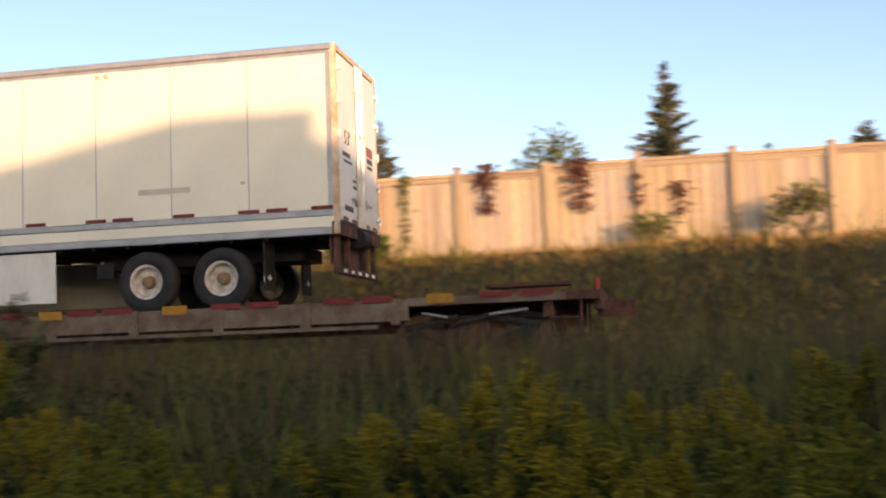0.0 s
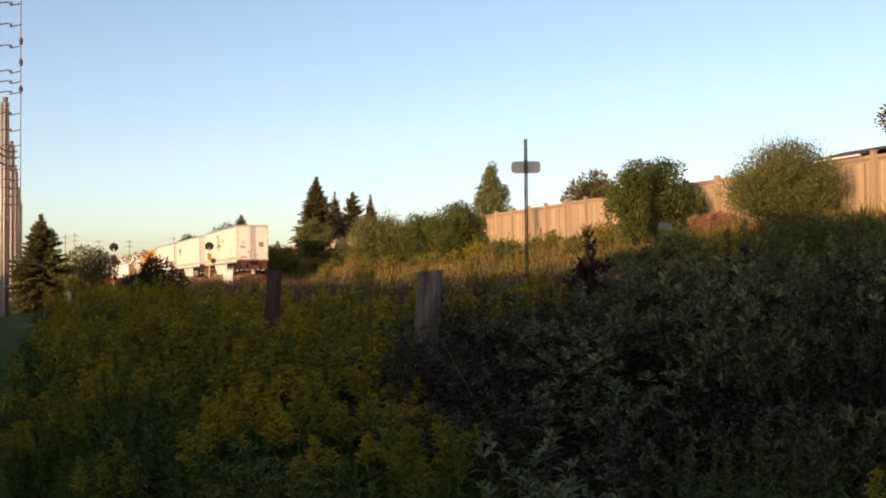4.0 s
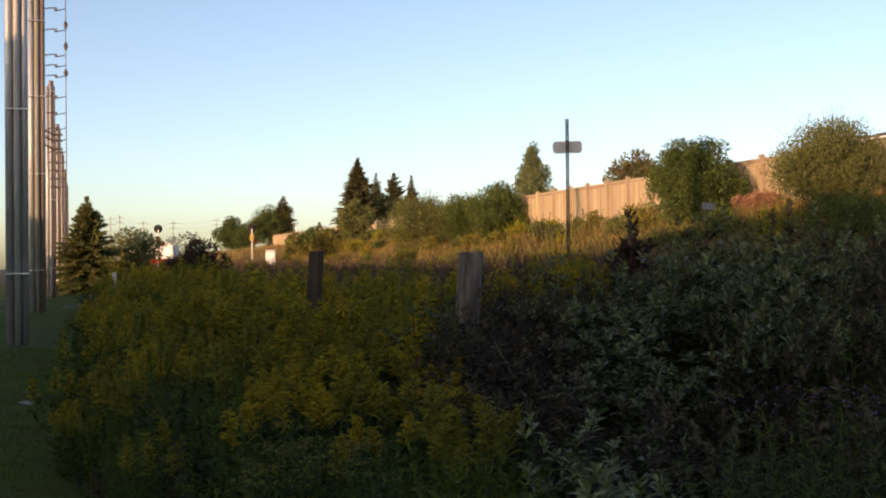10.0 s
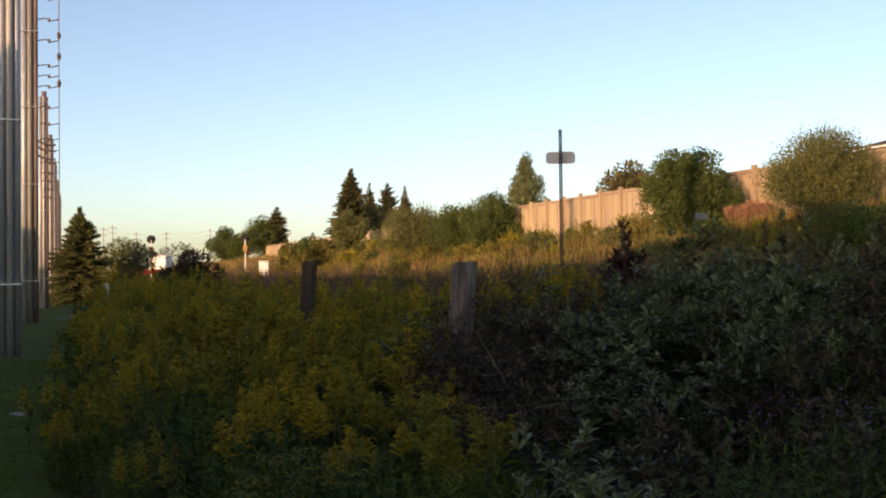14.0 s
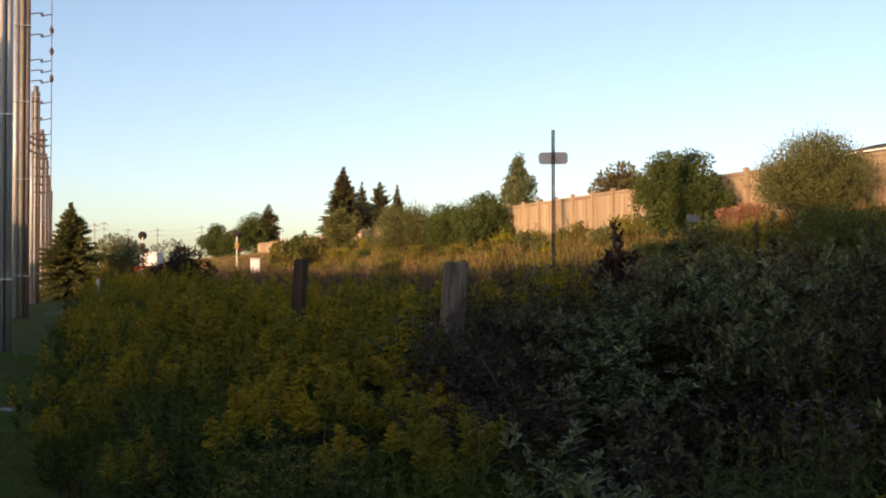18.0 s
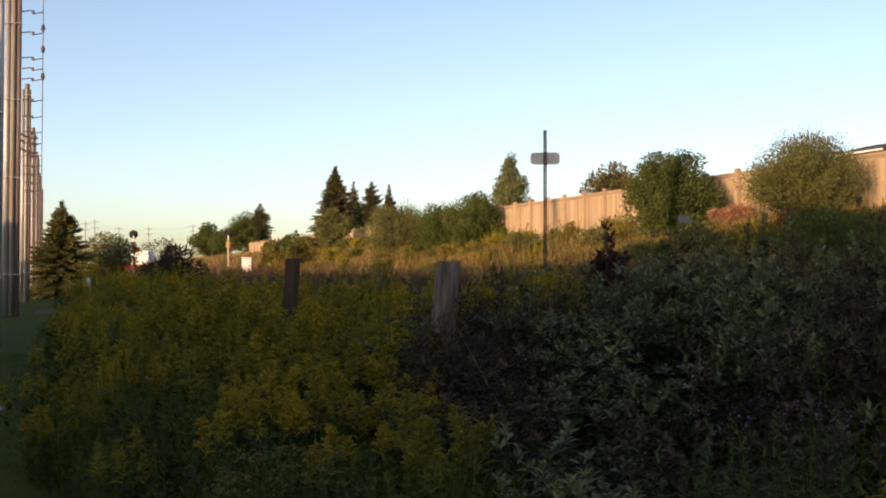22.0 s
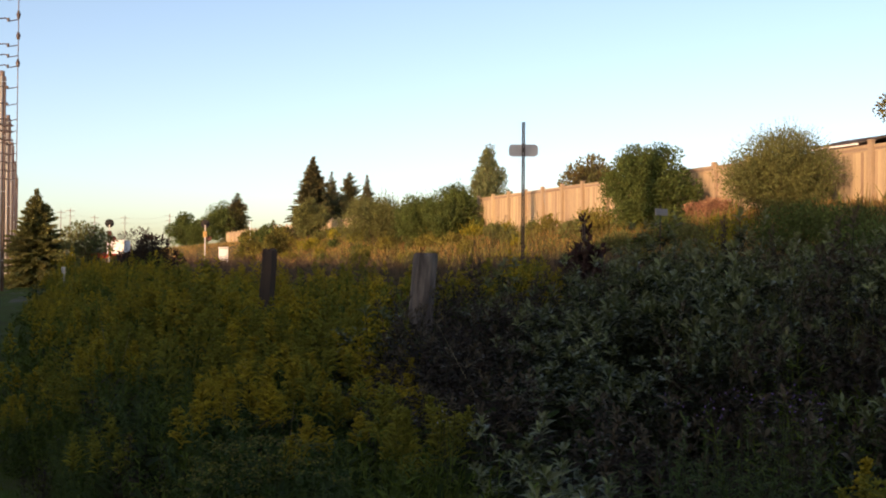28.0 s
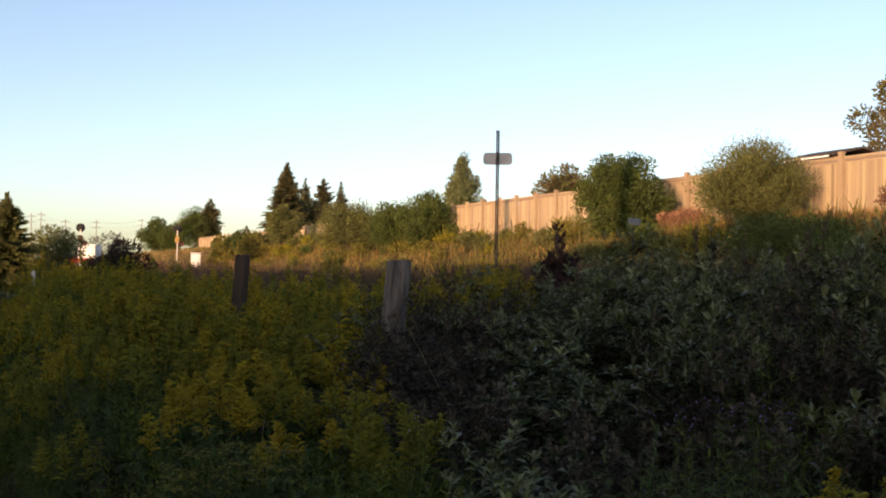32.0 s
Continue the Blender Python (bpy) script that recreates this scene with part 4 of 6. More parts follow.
        bevelled(bm, (-1.15, y0 + 0.04, d - 0.02), (0.14, 0.06, 0.26), 0.02)
        part("end_marker", bm, M["redbox"], e, "red rear-end marker")
        bm = bmesh.new()
        bevelled(bm, (-1.0, y0 + 1.1, d + 0.05), (0.5, 1.3, 0.06), 0.01)
        part("step_plate", bm, M["rust"], e)
    return e


TRAIN = [
    (0.0, "a", "white", "long white road trailer with a dark emblem and a red leaf"),
    (19.6, "b", "white", "white road trailer with a bent dark and orange emblem"),
    (38.5, "b", "white", "white road trailer with a bent dark and orange emblem"),
    (57.4, "y", "yellowbox", "orange-yellow road trailer with a dark placard"),
    (76.6, "p", "white", "plain white road trailer"),
    (97.0, "p", "white", "plain white road trailer"),
    (116.2, "p", "redbox", "plain red road trailer on its flatcar"),
    (135.4, "p", "white", "plain white road trailer"),
    (154.6, "p", "white", "plain white road trailer"),
    (173.8, "p", "white", "plain white road trailer"),
]
for i, (off, kind, side, label) in enumerate(TRAIN):
    trailer(kind, off, label, side, 1 if i < 2 else 0)
    flatcar(off, -4.05 if i == 0 else -2.3, 17.1 if i < len(TRAIN) - 1 else 18.0, "tan flatcar with red and yellow reflector strips", i == 0)


# ---- trees behind and before the fence ----
def top_at(el, d):
    return EYE + d * math.tan(radians(el))


def tree_at(fn, name, az, x_plane, el_top, width, material, label, seed, base=None, **k):
    """A tree on the line x = x_plane at a bearing, as high as the given elevation."""
    d = x_plane / math.sin(radians(az))
    x, y = bear(az, d)
    b = ground(x, y) - 0.05 if base is None else base
    return fn(name, x, y, b, top_at(el_top, d) - b, width, material, label, seed, **k)


N, BS = M["needle"], M["bluespruce"]
spr = "tall dark green spruce behind the fence"
tree_at(conifer, "spruce_tree", 54.4, 37, 15.1, 9.0, N, "large dark spruce behind the fence", 1, base=4, dense=1.15, leaf=0.24, bare=0.1, ragged=0.45, tier=0.72)
tree_at(conifer, "spruce_tree", 63.5, 36, 14.2, 5.8, BS, spr, 2, base=4, leaf=0.2, tier=0.72, taper=1.1, dense=0.85, ragged=0.38)
tree_at(conifer, "spruce_tree", 72.3, 36, 15.6, 4.8, BS, spr, 3, base=4, leaf=0.2, tier=0.72, taper=1.1, dense=0.85, ragged=0.38)
tree_at(conifer, "spruce_tree", 76.5, 37, 11.9, 3.2, BS, spr, 4, base=4, leaf=0.2, tier=0.72, taper=1.1, dense=0.85, ragged=0.38)
tree_at(conifer, "spruce_tree", 91.5, 37, 14.1, 4.6, BS, spr, 5, base=4, leaf=0.2, ragged=0.4, tier=0.75, taper=1.1, dense=0.85)
tree_at(conifer, "cedar_tree", 66.0, 34, 11.0, 2.7, M["cedar"], "narrow bright green pyramidal cedar", 6, base=4, dense=1.35, leaf=0.17, ragged=0.06, tier=0.8, taper=1.0)
tree_at(conifer, "cedar_tree", 58.5, 34, 9.9, 2.3, M["cedar"], "narrow bright green pyramidal cedar", 7, base=4, dense=1.35, leaf=0.17, ragged=0.06, tier=0.8, taper=1.0)
tree_at(conifer, "cedar_tree", 73.7, 34, 11.5, 2.6, M["cedar"], "narrow bright green pyramidal cedar", 8, base=4, dense=1.35, leaf=0.17, ragged=0.06, tier=0.8, taper=1.0)
tree_at(conifer, "spruce_tree", 68.7, 42, 10.8, 2.4, BS, "slim sparse spruce top behind the fence", 9, base=4, dense=0.6)
tree_at(conifer, "spruce_tree", 101.2, 40, 10.2, 3.0, BS, spr, 10, base=4)
tree_at(conifer, "cedar_tree", 96.5, 40, 9.6, 1.4, M["cedar"], "narrow bright green pyramidal cedar", 12, base=4, dense=1.3)
tree_at(broadleaf, "maple_tree", 85.4, 40, 11.6, 4.6, M["poplarleaf"], "sparse round-crowned tree behind the fence", 11, base=4, n=2000, leaf=0.2)
tree_at(broadleaf, "bare_tree", 60.6, 40, 11.7, 4.6, M["oakleaf"], "thin half-bare tree behind the fence", 13, base=4, n=1900, leaf=0.14, twigs=900, clumps=34)
tree_at(broadleaf, "oak_tree", 45.6, 38, 10.4, 6.4, M["oakleaf"], "round dark green oak behind the fence", 14, base=4, n=14000, leaf=0.19, clumps=40)
tree_at(broadleaf, "oak_tree", 49.6, 38, 10.4, 7.0, M["oakleaf"], "dark olive broad tree behind the fence", 15, base=4, n=13000, leaf=0.19, clumps=36)
tree_at(broadleaf, "oak_tree", 52.6, 38.5, 11.2, 6.5, M["oakleaf"], "dark olive broad tree behind the fence", 19, base=4, n=12000, leaf=0.19, clumps=36)
tree_at(broadleaf, "oak_tree", 56.4, 38.5, 11.0, 5.6, M["oakleaf"], "dark olive broad tree behind the fence", 16, base=4, n=11000, leaf=0.18, clumps=36)
tree_at(broadleaf, "poplar_tree", 23.8, 36, 6.3, 5.6, M["poplarleaf"], "pale green conical poplar behind the fence", 17, base=3.5, n=16000, leaf=0.19, clumps=90, cone=True, up=0.9, low=0.15)
tree_at(broadleaf, "maple_tree", 29.1, 36, 6.0, 5.2, M["oakleaf"], "dark green tree behind the fence", 18, base=4, n=6000, leaf=0.22, up=1.0, clumps=40, twigs=300)

# shrubs before the fence
tree_at(broadleaf, "tall_shrub", 32.2, 27.0, 6.25, 4.2, M["greenleaf"], "dense green shrub before the fence", 20, n=32000, leaf=0.125, low=-0.1, trunk=False, clumps=90, shape=0.0, boxy=True, category="shrub")
tree_at(broadleaf, "tall_shrub", 38.6, 27.0, 7.1, 5.0, M["oliveleaf"], "feathery olive shrub before the fence", 21, n=36000, leaf=0.085, low=-0.05, trunk=False, clumps=130, shape=1.1, up=1.0, sprays=2200, category="shrub")
tree_at(broadleaf, "shrub", 51.5, 27.6, 6.6, 2.5, M["greenleaf"], "bright green shrub against the fence", 22, n=9000, leaf=0.12, trunk=False, clumps=40, shape=0.9, low=-0.05, boxy=True, sprays=260, twigs=120, category="shrub")
tree_at(broadleaf, "shrub", 45.2, 28.0, 5.4, 1.8, M["redleaf"], "sparse reddish shrub against the fence", 23, n=420, leaf=0.13, trunk=False, clumps=26, twigs=130, cone=True, up=0.9, category="shrub")
tree_at(broadleaf, "shrub", 46.0, 27.6, 4.0, 1.3, M["greenleaf"], "low green shrub against the fence", 24, n=1500, leaf=0.14, trunk=False, clumps=14, category="shrub")
tree_at(broadleaf, "shrub", 54.6, 28.2, 4.7, 1.7, M["redleaf"], "sparse reddish shrub against the fence", 25, n=380, leaf=0.12, trunk=False, clumps=20, twigs=90, category="shrub")
tree_at(broadleaf, "shrub", 75.6, 27.8, 5.8, 2.2, M["greenleaf"], "low leafy shrub against the fence", 26, n=3000, leaf=0.16, trunk=False, clumps=22, category="shrub")
tree_at(broadleaf, "shrub", 98.0, 27.8, 7.5, 1.9, M["oliveleaf"], "sparse twiggy olive shrub against the fence", 27, n=620, leaf=0.14, trunk=False, clumps=30, low=0.12, twigs=170, category="shrub")
tree_at(broadleaf, "shrub", 35.3, 28.2, 3.6, 2.6, M["bramble"], "low reddish brambles before the fence", 28, n=4500, leaf=0.10, trunk=False, clumps=26, category="shrub")
tree_at(broadleaf, "shrub", 90.6, 28.4, 7.0, 1.6, M["oliveleaf"], "thin climbing shrub against the fence", 29, n=500, leaf=0.12, trunk=False, clumps=16, category="shrub")
tree_at(broadleaf, "shrub", 28.0, 28.4, 2.3, 2.0, M["oliveleaf"], "straggling olive bush against the fence", 30, n=1600, leaf=0.15, trunk=False, clumps=16, category="shrub")
tree_at(broadleaf, "shrub", 24.2, 28.4, 2.2, 2.0, M["oliveleaf"], "straggling olive bush against the fence", 31, n=1600, leaf=0.15, trunk=False, clumps=16, category="shrub")
tree_at(broadleaf, "shrub", 40.2, 24.6, 3.3, 4.4, M["greenleaf"], "low dark green shrub at the foot of the berm", 62, n=9000, leaf=0.11, trunk=False, clumps=46, shape=0.5, low=-0.1, boxy=True, category="shrub")
for az, el, w, k in ((42.6, 2.2, 2.6, 63), (45.4, 1.9, 2.4, 64)):
    tree_at(broadleaf, "shrub", az, 12.6, el, w, M["greenleaf"], "dark leafy shrub at the thicket's far edge", k, n=5200, leaf=0.10, trunk=False, clumps=34, shape=0.6, low=-0.1, sprays=200, category="shrub")
# bushes along the berm farther on
tree_at(broadleaf, "tall_shrub", 21.9, 27.5, 4.2, 4.2, M["greenleaf"], "dense dark green shrub on the berm", 32, n=17000, leaf=0.14, trunk=False, clumps=90, shape=0.5, boxy=True, up=0.9, sprays=900, category="shrub")
tree_at(broadleaf, "tall_shrub", 20.4, 27.0, 3.7, 4.2, M["greenleaf"], "dense dark green shrub on the berm", 33, n=17000, leaf=0.14, trunk=False, clumps=90, shape=0.5, boxy=True, up=0.9, sprays=900, category="shrub")
tree_at(broadleaf, "tall_shrub", 17.8, 26.0, 3.75, 6.6, M["oliveleaf"], "rounded dusty green shrub on the berm", 34, n=20000, leaf=0.14, trunk=False, clumps=90, shape=0.4, sprays=600, category="shrub")
tree_at(conifer, "spruce_tree", 14.6, 29.5, 5.65, 7.4, N, "tall dark spruce beside the railway", 35, dense=1.5, leaf=0.26, ragged=0.24, tier=0.6, taper=1.15, bare=0.02)
tree_at(broadleaf, "maple_tree", 14.4, 26.0, 3.6, 4.2, M["oliveleaf"], "olive broad tree below the spruces", 36, n=10000, leaf=0.2, low=0.05, clumps=34)
tree_at(conifer, "spruce_tree", 15.55, 37, 4.85, 5.2, N, spr, 37, leaf=0.28, ragged=0.4, taper=1.1, tier=0.7)
tree_at(conifer, "spruce_tree", 16.5, 37, 4.85, 6.4, N, spr, 38, leaf=0.28, ragged=0.45, taper=1.0, tier=0.7)
tree_at(conifer, "spruce_tree", 17.4, 38, 4.7, 4.4, N, spr, 39, leaf=0.28, ragged=0.4, taper=1.15, tier=0.7)
tree_at(broadleaf, "maple_tree", 15.9, 33, 3.7, 7.0, M["oakleaf"], "brownish broad tree behind the fence", 40, n=9000, leaf=0.22, low=0.05)
tree_at(broadleaf, "shrub", 12.5, 26.0, 2.0, 6.0, M["greenleaf"], "rounded green bush on the berm", 41, n=4000, leaf=0.3, trunk=False, clumps=26, category="shrub")
tree_at(broadleaf, "shrub", 11.6, 24.5, 1.75, 4.0, M["greenleaf"], "rounded green bush on the berm", 42, n=3000, leaf=0.3, trunk=False, clumps=20, category="shrub")
tree_at(broadleaf, "maple_tree", 10.0, 31, 3.3, 9.5, M["greenleaf"], "broad green tree beyond the fence", 43, n=14000, leaf=0.26, low=0.05, clumps=40, shape=1.5)
tree_at(conifer, "spruce_tree", 10.75, 33, 3.65, 6.0, N, spr, 44, leaf=0.4)
tree_at(broadleaf, "maple_tree", 8.1, 30, 2.6, 8.0, M["greenleaf"], "broad green tree beyond the crossing", 45, n=11000, leaf=0.3, low=0.0, clumps=36, shape=0.5)
tree_at(broadleaf, "maple_tree", 8.9, 32, 2.3, 7.0, M["greenleaf"], "broad green tree beyond the crossing", 46, n=9000, leaf=0.3, low=0.0, clumps=30)
tree_at(conifer, "spruce_tree", 12.6, 42, 2.3, 3.0, N, "small distant dark green spruce", 47, leaf=0.4)
tree_at(broadleaf, "shrub", 11.35, 20.5, 1.75, 3.2, M["bermgreen"], "yellow-green bush on the berm", 60, n=3000, leaf=0.2, trunk=False, clumps=22, category="shrub")
tree_at(broadleaf, "shrub", 12.9, 24.0, 1.9, 3.6, M["bermgreen"], "yellow-green bush on the berm", 61, n=3000, leaf=0.2, trunk=False, clumps=22, category="shrub")
# by the lawn
xx, yy = bear(1.05, 62)
conifer("spruce_tree", xx, yy, 0.35, top_at(3.65, 62) - 0.35, 5.2, M["lawnspruce"], "bushy green spruce at the lawn's edge", 48, dense=1.4, leaf=0.19, bare=0.02, tier=0.4, ragged=0.4, taper=1.3)
xx, yy = bear(3.3, 66)
broadleaf("shrub", xx, yy, 0.4, top_at(2.1, 66) - 0.4, 4.4, M["oliveleaf"], "brownish olive bush beside the lawn", 49, n=8000, leaf=0.15, trunk=False, clumps=44, low=0.0, twigs=200, boxy=True, category="shrub")
xx, yy = bear(5.75, 46)
broadleaf("shrub", xx, yy, 0.5, top_at(2.1, 46) - 0.5, 2.6, M["purpleleaf"], "thin dark shrub with open twigs", 50, n=2600, leaf=0.085, twigs=260, trunk=False, clumps=16, category="shrub")
xx, yy = bear(6.7, 44)
broadleaf("shrub", xx, yy, 0.6, top_at(1.6, 44) - 0.6, 3.2, M["shrubdark"], "low dark round bush", 51, n=5200, leaf=0.14, trunk=False, clumps=20, category="shrub")
xx, yy = bear(28.8, 16)
broadleaf("shrub", xx, yy, 0.9, top_at(2.75, 16) - 0.9, 0.78, M["purpleleaf"], "small dark purple sumac shrub", 52, n=300, leaf=0.13, trunk=False, clumps=26, low=0.35, shape=0.6, up=0.9, cone=True, twigs=70, category="shrub")


# weeds and young growth scattered over the berm
def berm_weed(k):
    rng = random.Random(400 + k)
    y = 34 + 68 * (k / 96) ** 1.1 + rng.uniform(-0.8, 0.8)
    x = rng.uniform(22.6, 28.9)
    h = rng.uniform(0.45, 1.3) * (1.0 if x > 25 else 0.75)
    mt = rng.choice(("bermgreen", "greenleaf", "oliveleaf", "bermgreen", "goldgreen", "oliveleaf"))
    label = {"bermgreen": "yellow-green weed clump on the berm", "oliveleaf": "dusty olive weed clump on the berm", "greenleaf": "dark green weed clump on the berm", "goldgreen": "yellowing weed clump on the berm"}[mt]
    broadleaf("weed_clump", x, y, ground(x, y) - 0.05, h, h * rng.uniform(1.2, 2.4), M[mt], label, 400 + k, n=650, leaf=0.09 + 0.0009 * y, trunk=False, clumps=18, up=0.9, sprays=60, category="weeds")


for k in range(96):
    berm_weed(k)


# ---- vines on the fence ----
def vine(y, z0, z1, w, material, n, label, seed):
    rng = np.random.default_rng(seed)
    P = np.stack([FENCE_X - 0.12 - np.abs(rng.normal(0, 0.10, n)), y + rng.normal(0, w * 0.4, n) * (0.35 + 0.65 * rng.random(n)), z1 - (z1 - z0) * rng.random(n) ** 1.6], 1)
    D = np.stack([-0.5 + rng.normal(0, 0.3, n), rng.normal(0, 0.6, n), -0.5 + rng.normal(0, 0.5, n)], 1)
    L = 0.13 * rng.uniform(0.6, 1.3, n)
    tagged(leaves("vine", P, D, L * 0.8, L, material, rng), label, "vine", "vines on the fence")


def on_fence(az):
    return FENCE_X / math.tan(radians(az))


for az, h0, h1, w, mt, n in ((82.1, 5.2, 6.5, 0.5, "redleaf", 260), (86.95, 5.1, 6.5, 0.6, "redleaf", 320), (89.9, 5.2, 6.0, 0.3, "redleaf", 60), (92.1, 4.9, 5.7, 0.35, "redleaf", 90), (77.8, 4.3, 6.4, 0.22, "oliveleaf", 160), (58.0, 4.4, 6.3, 0.25, "oliveleaf", 150), (57.2, 5.7, 6.45, 0.6, "redleaf", 260), (61.3, 5.0, 6.3, 0.2, "greenleaf", 60)):
    vine(on_fence(az), h0, h1, w, M[mt], n, "hanging vine on the timber fence", int(az * 10))
for k, az in enumerate((63.6, 64.6, 65.8, 66.9, 68.0, 69.2, 70.4, 71.6, 72.8)):
    vine(on_fence(az), 5.75 + 0.3 * (k % 3), 6.72, 1.2, M["greenleaf"], 480, "thick green ivy over the fence top", 700 + k)


# ---- road sign seen from behind ----
def make_sign():
    x, y = bear(25.55, 22.6)
    g = ground(x, y)
    s = empty("road_sign", pose(x, y, g, 0, 0, -26), "grey back of a sign on a perforated steel post", "sign")
    top = EYE + 22.6 * math.tan(radians(7.46)) - g
    bm = bmesh.new()
    h = 0.0254
    z = -0.3
    while z < top - 0.01:
        for sx in (-1, 1):
            box(bm, (sx * 0.0225, 0, z + 0.0254), (0.025, 0.05, 0.0508))
        box(bm, (0, 0, z + 0.015), (0.02, 0.05, 0.03))
        z += 0.0508
    part("post", bm, M["signpost"], s)
    zc = EYE + 22.6 * math.tan(radians(6.0)) - g
    bm = bmesh.new()
    w, hh, r = 0.30, 0.125, 0.075
    pts = []
    for cx, cz, a0 in ((w - r, hh - r, 0), (-w + r, hh - r, 90), (-w + r, -hh + r, 180), (w - r, -hh + r, 270)):
        for k in range(5):
            a = radians(a0 + 22.5 * k)
            pts.append((cx + r * math.cos(a), 0.034, zc + cz + r * math.sin(a)))
    poly(bm, pts, (0, 0.004, 0))
    part("sign_plate", bm, M["signback"], s, "grey unpainted sign back")
    for dz in (-0.07, 0.07):
        bm = bmesh.new()
        tube(bm, (0, -0.045, zc + dz), (0, 0.04, zc + dz), 0.012, n=8)
        part("bolt", bm, M["alu"], s)
    x, y = bear(32.6, 24.5)
    g = ground(x, y)
    s = empty("small_sign", pose(x, y, g, 0, 0, 22), "small grey sign on a thin post before the shrub", "sign")
    z = top_at(2.8, 24.5) - g
    bm = bmesh.new()
    tube(bm, (0, 0, -0.2), (0, 0, z + 0.15), 0.018, n=8)
    part("post", bm, M["signpost"], s)
    bm = bmesh.new()
    bevelled(bm, (0, -0.03, z), (0.46, 0.012, 0.15), 0.005)
    part("sign_plate", bm, M["greywall"], s)


# ---- old fence posts ----
def old_post(name, az, d, el, r, lean, material, label, seed):
    x, y = bear(az, d)
    g = ground(x, y)
    h = top_at(el, d) - g
    e = empty(name, pose(x, y, g, lean[0], lean[1], 20), label, "post")
    bm = bmesh.new()
    rng = random.Random(seed)
    rings, n = [], 14
    rr = [1 + rng.uniform(-0.10, 0.10) for _ in range(n)]
    for k in range(9):
        z = -0.3 + (h + 0.3) * k / 8
        rings.append([bm.verts.new((r * rr[i] * math.cos(2 * math.pi * i / n) * (1.1 - 0.012 * k + rng.uniform(-0.03, 0.03)), r * rr[i] * math.sin(2 * math.pi * i / n) * (1.1 - 0.012 * k), z + (rng.uniform(-0.03, 0.02) if k == 8 else 0))) for i in range(n)])
    for a, b in zip(rings, rings[1:]):
        for i in range(n):
            bm.faces.new((a[i], a[(i + 1) % n], b[(i + 1) % n], b[i]))
    bm.faces.new(rings[-1])
    part("shaft", bm, material, e)
    bm = bmesh.new()
    for z in (h * 0.82, h * 0.6):
        tube(bm, (-r * 1.12, -0.01, z), (r * 1.12, -r * 1.0, z - 0.02), 0.006, n=5)
    part("wire_loop", bm, M["rail"], e)


old_post("fence_post", 11.95, 14.6, 0.80, 0.10, (0, 4.5), M["darkpost"], "dark weathered round wooden post in the weeds", 3)
old_post("fence_post", 19.87, 11.6, 0.60, 0.13, (0, 6), M["oldpost"], "grey split weathered wooden post in the weeds", 4)


# ---- tall roadside poles by the lawn ----
def make_poles():
    for i in range(7):
        y = 23.6 + i * 16.4
        x = (-0.90, -0.88)[i] if i < 2 else -1.02 + 0.012 * (y - 23.6)
        k = 1.25 if i == 1 else 1.0
        top = (12.0, 12.5)[i] if i < 2 else 10.5 - 0.12 * i
        p = empty("utility_pole", pose(x, y, ground(x, y)), "tall pole of strapped grey pipes with a steel band", "pole", "poles by the lawn")
        for dx, dy, r, mt in ((-0.15, 0, 0.08, "galv"), (0.0, -0.05, 0.07, "conduit" if i != 1 else "olivepipe"), (0.14, 0.0, 0.07, "galv" if i == 0 else "brownpole")):
            bm = bmesh.new()
            tube(bm, (dx * k, dy, -0.3), (dx * k, dy, top), r * k, r * k * 0.94, 18)
            part("pipe", bm, M[mt], p, smooth=True)
        bm = bmesh.new()
        tube(bm, (0.02, 0.22, -0.3), (0.02, 0.22, top + 0.3), 0.14 * k, 0.12 * k, 14)
        part("shaft", bm, M["brownpole"], p, smooth=True)
        for z in (1.45, 4.75, 7.4, 10.0):
            bm = bmesh.new()
            box(bm, (-0.005 * k, -0.02, z), (0.45 * k, 0.24 * k, 0.022))
            part("band", bm, M["band"], p, "bright steel strap")
        if i == 1:
            # bent stand-off arms with a thin upright and insulators
            xr = 0.94
            bm = bmesh.new()
            tube(bm, (xr, 0, 4.0), (xr, 0, 12.6), 0.018, n=6)
            part("upright", bm, M["insulator"], p)
            for j, el in enumerate((13.6, 12.6, 11.6, 10.4, 9.9, 9.4, 8.4, 7.6, 6.85, 6.3, 5.7, 5.2, 4.8, 4.4, 4.0)):
                z = EYE + 40 * math.tan(radians(el)) - ground(x, y)
                u = 1.0 - 0.025 * j
                x0 = 0.22 + 0.012 * j
                bm = bmesh.new()
                tube(bm, (x0, 0, z), (0.53, 0, z + 0.06 * u), 0.022 * u, n=6)
                tube(bm, (0.53, 0, z + 0.06 * u), (0.67, 0, z - 0.03), 0.022 * u, n=6)
                tube(bm, (0.67, 0, z - 0.03), (xr, 0, z + 0.04), 0.020 * u, n=6)
                part("rung", bm, M["insulator"], p)
                bm = bmesh.new()
                tube(bm, (0.62, 0, z - 0.06 * u), (0.62, 0, z + 0.07 * u), 0.045 * u, n=8)
                part("clamp", bm, M["insulator"], p)
            for el in (11.9, 10.9, 9.6):
                z = EYE + 40 * math.tan(radians(el)) - ground(x, y)
                bm = bmesh.new()
                tube(bm, (xr, 0, z - 0.14), (xr, 0, z), 0.04, 0.075, 8)
                tube(bm, (xr, 0, z), (xr, 0, z + 0.12), 0.075, 0.035, 8)
                part("insulator", bm, M["insulator"], p)
        if i == 2:
            for z in (7.6, 7.9, 7.2):
                bm = bmesh.new()
                tube(bm, (-0.35, -0.1, z + 0.25), (0.1, -0.1, z), 0.05, n=6)
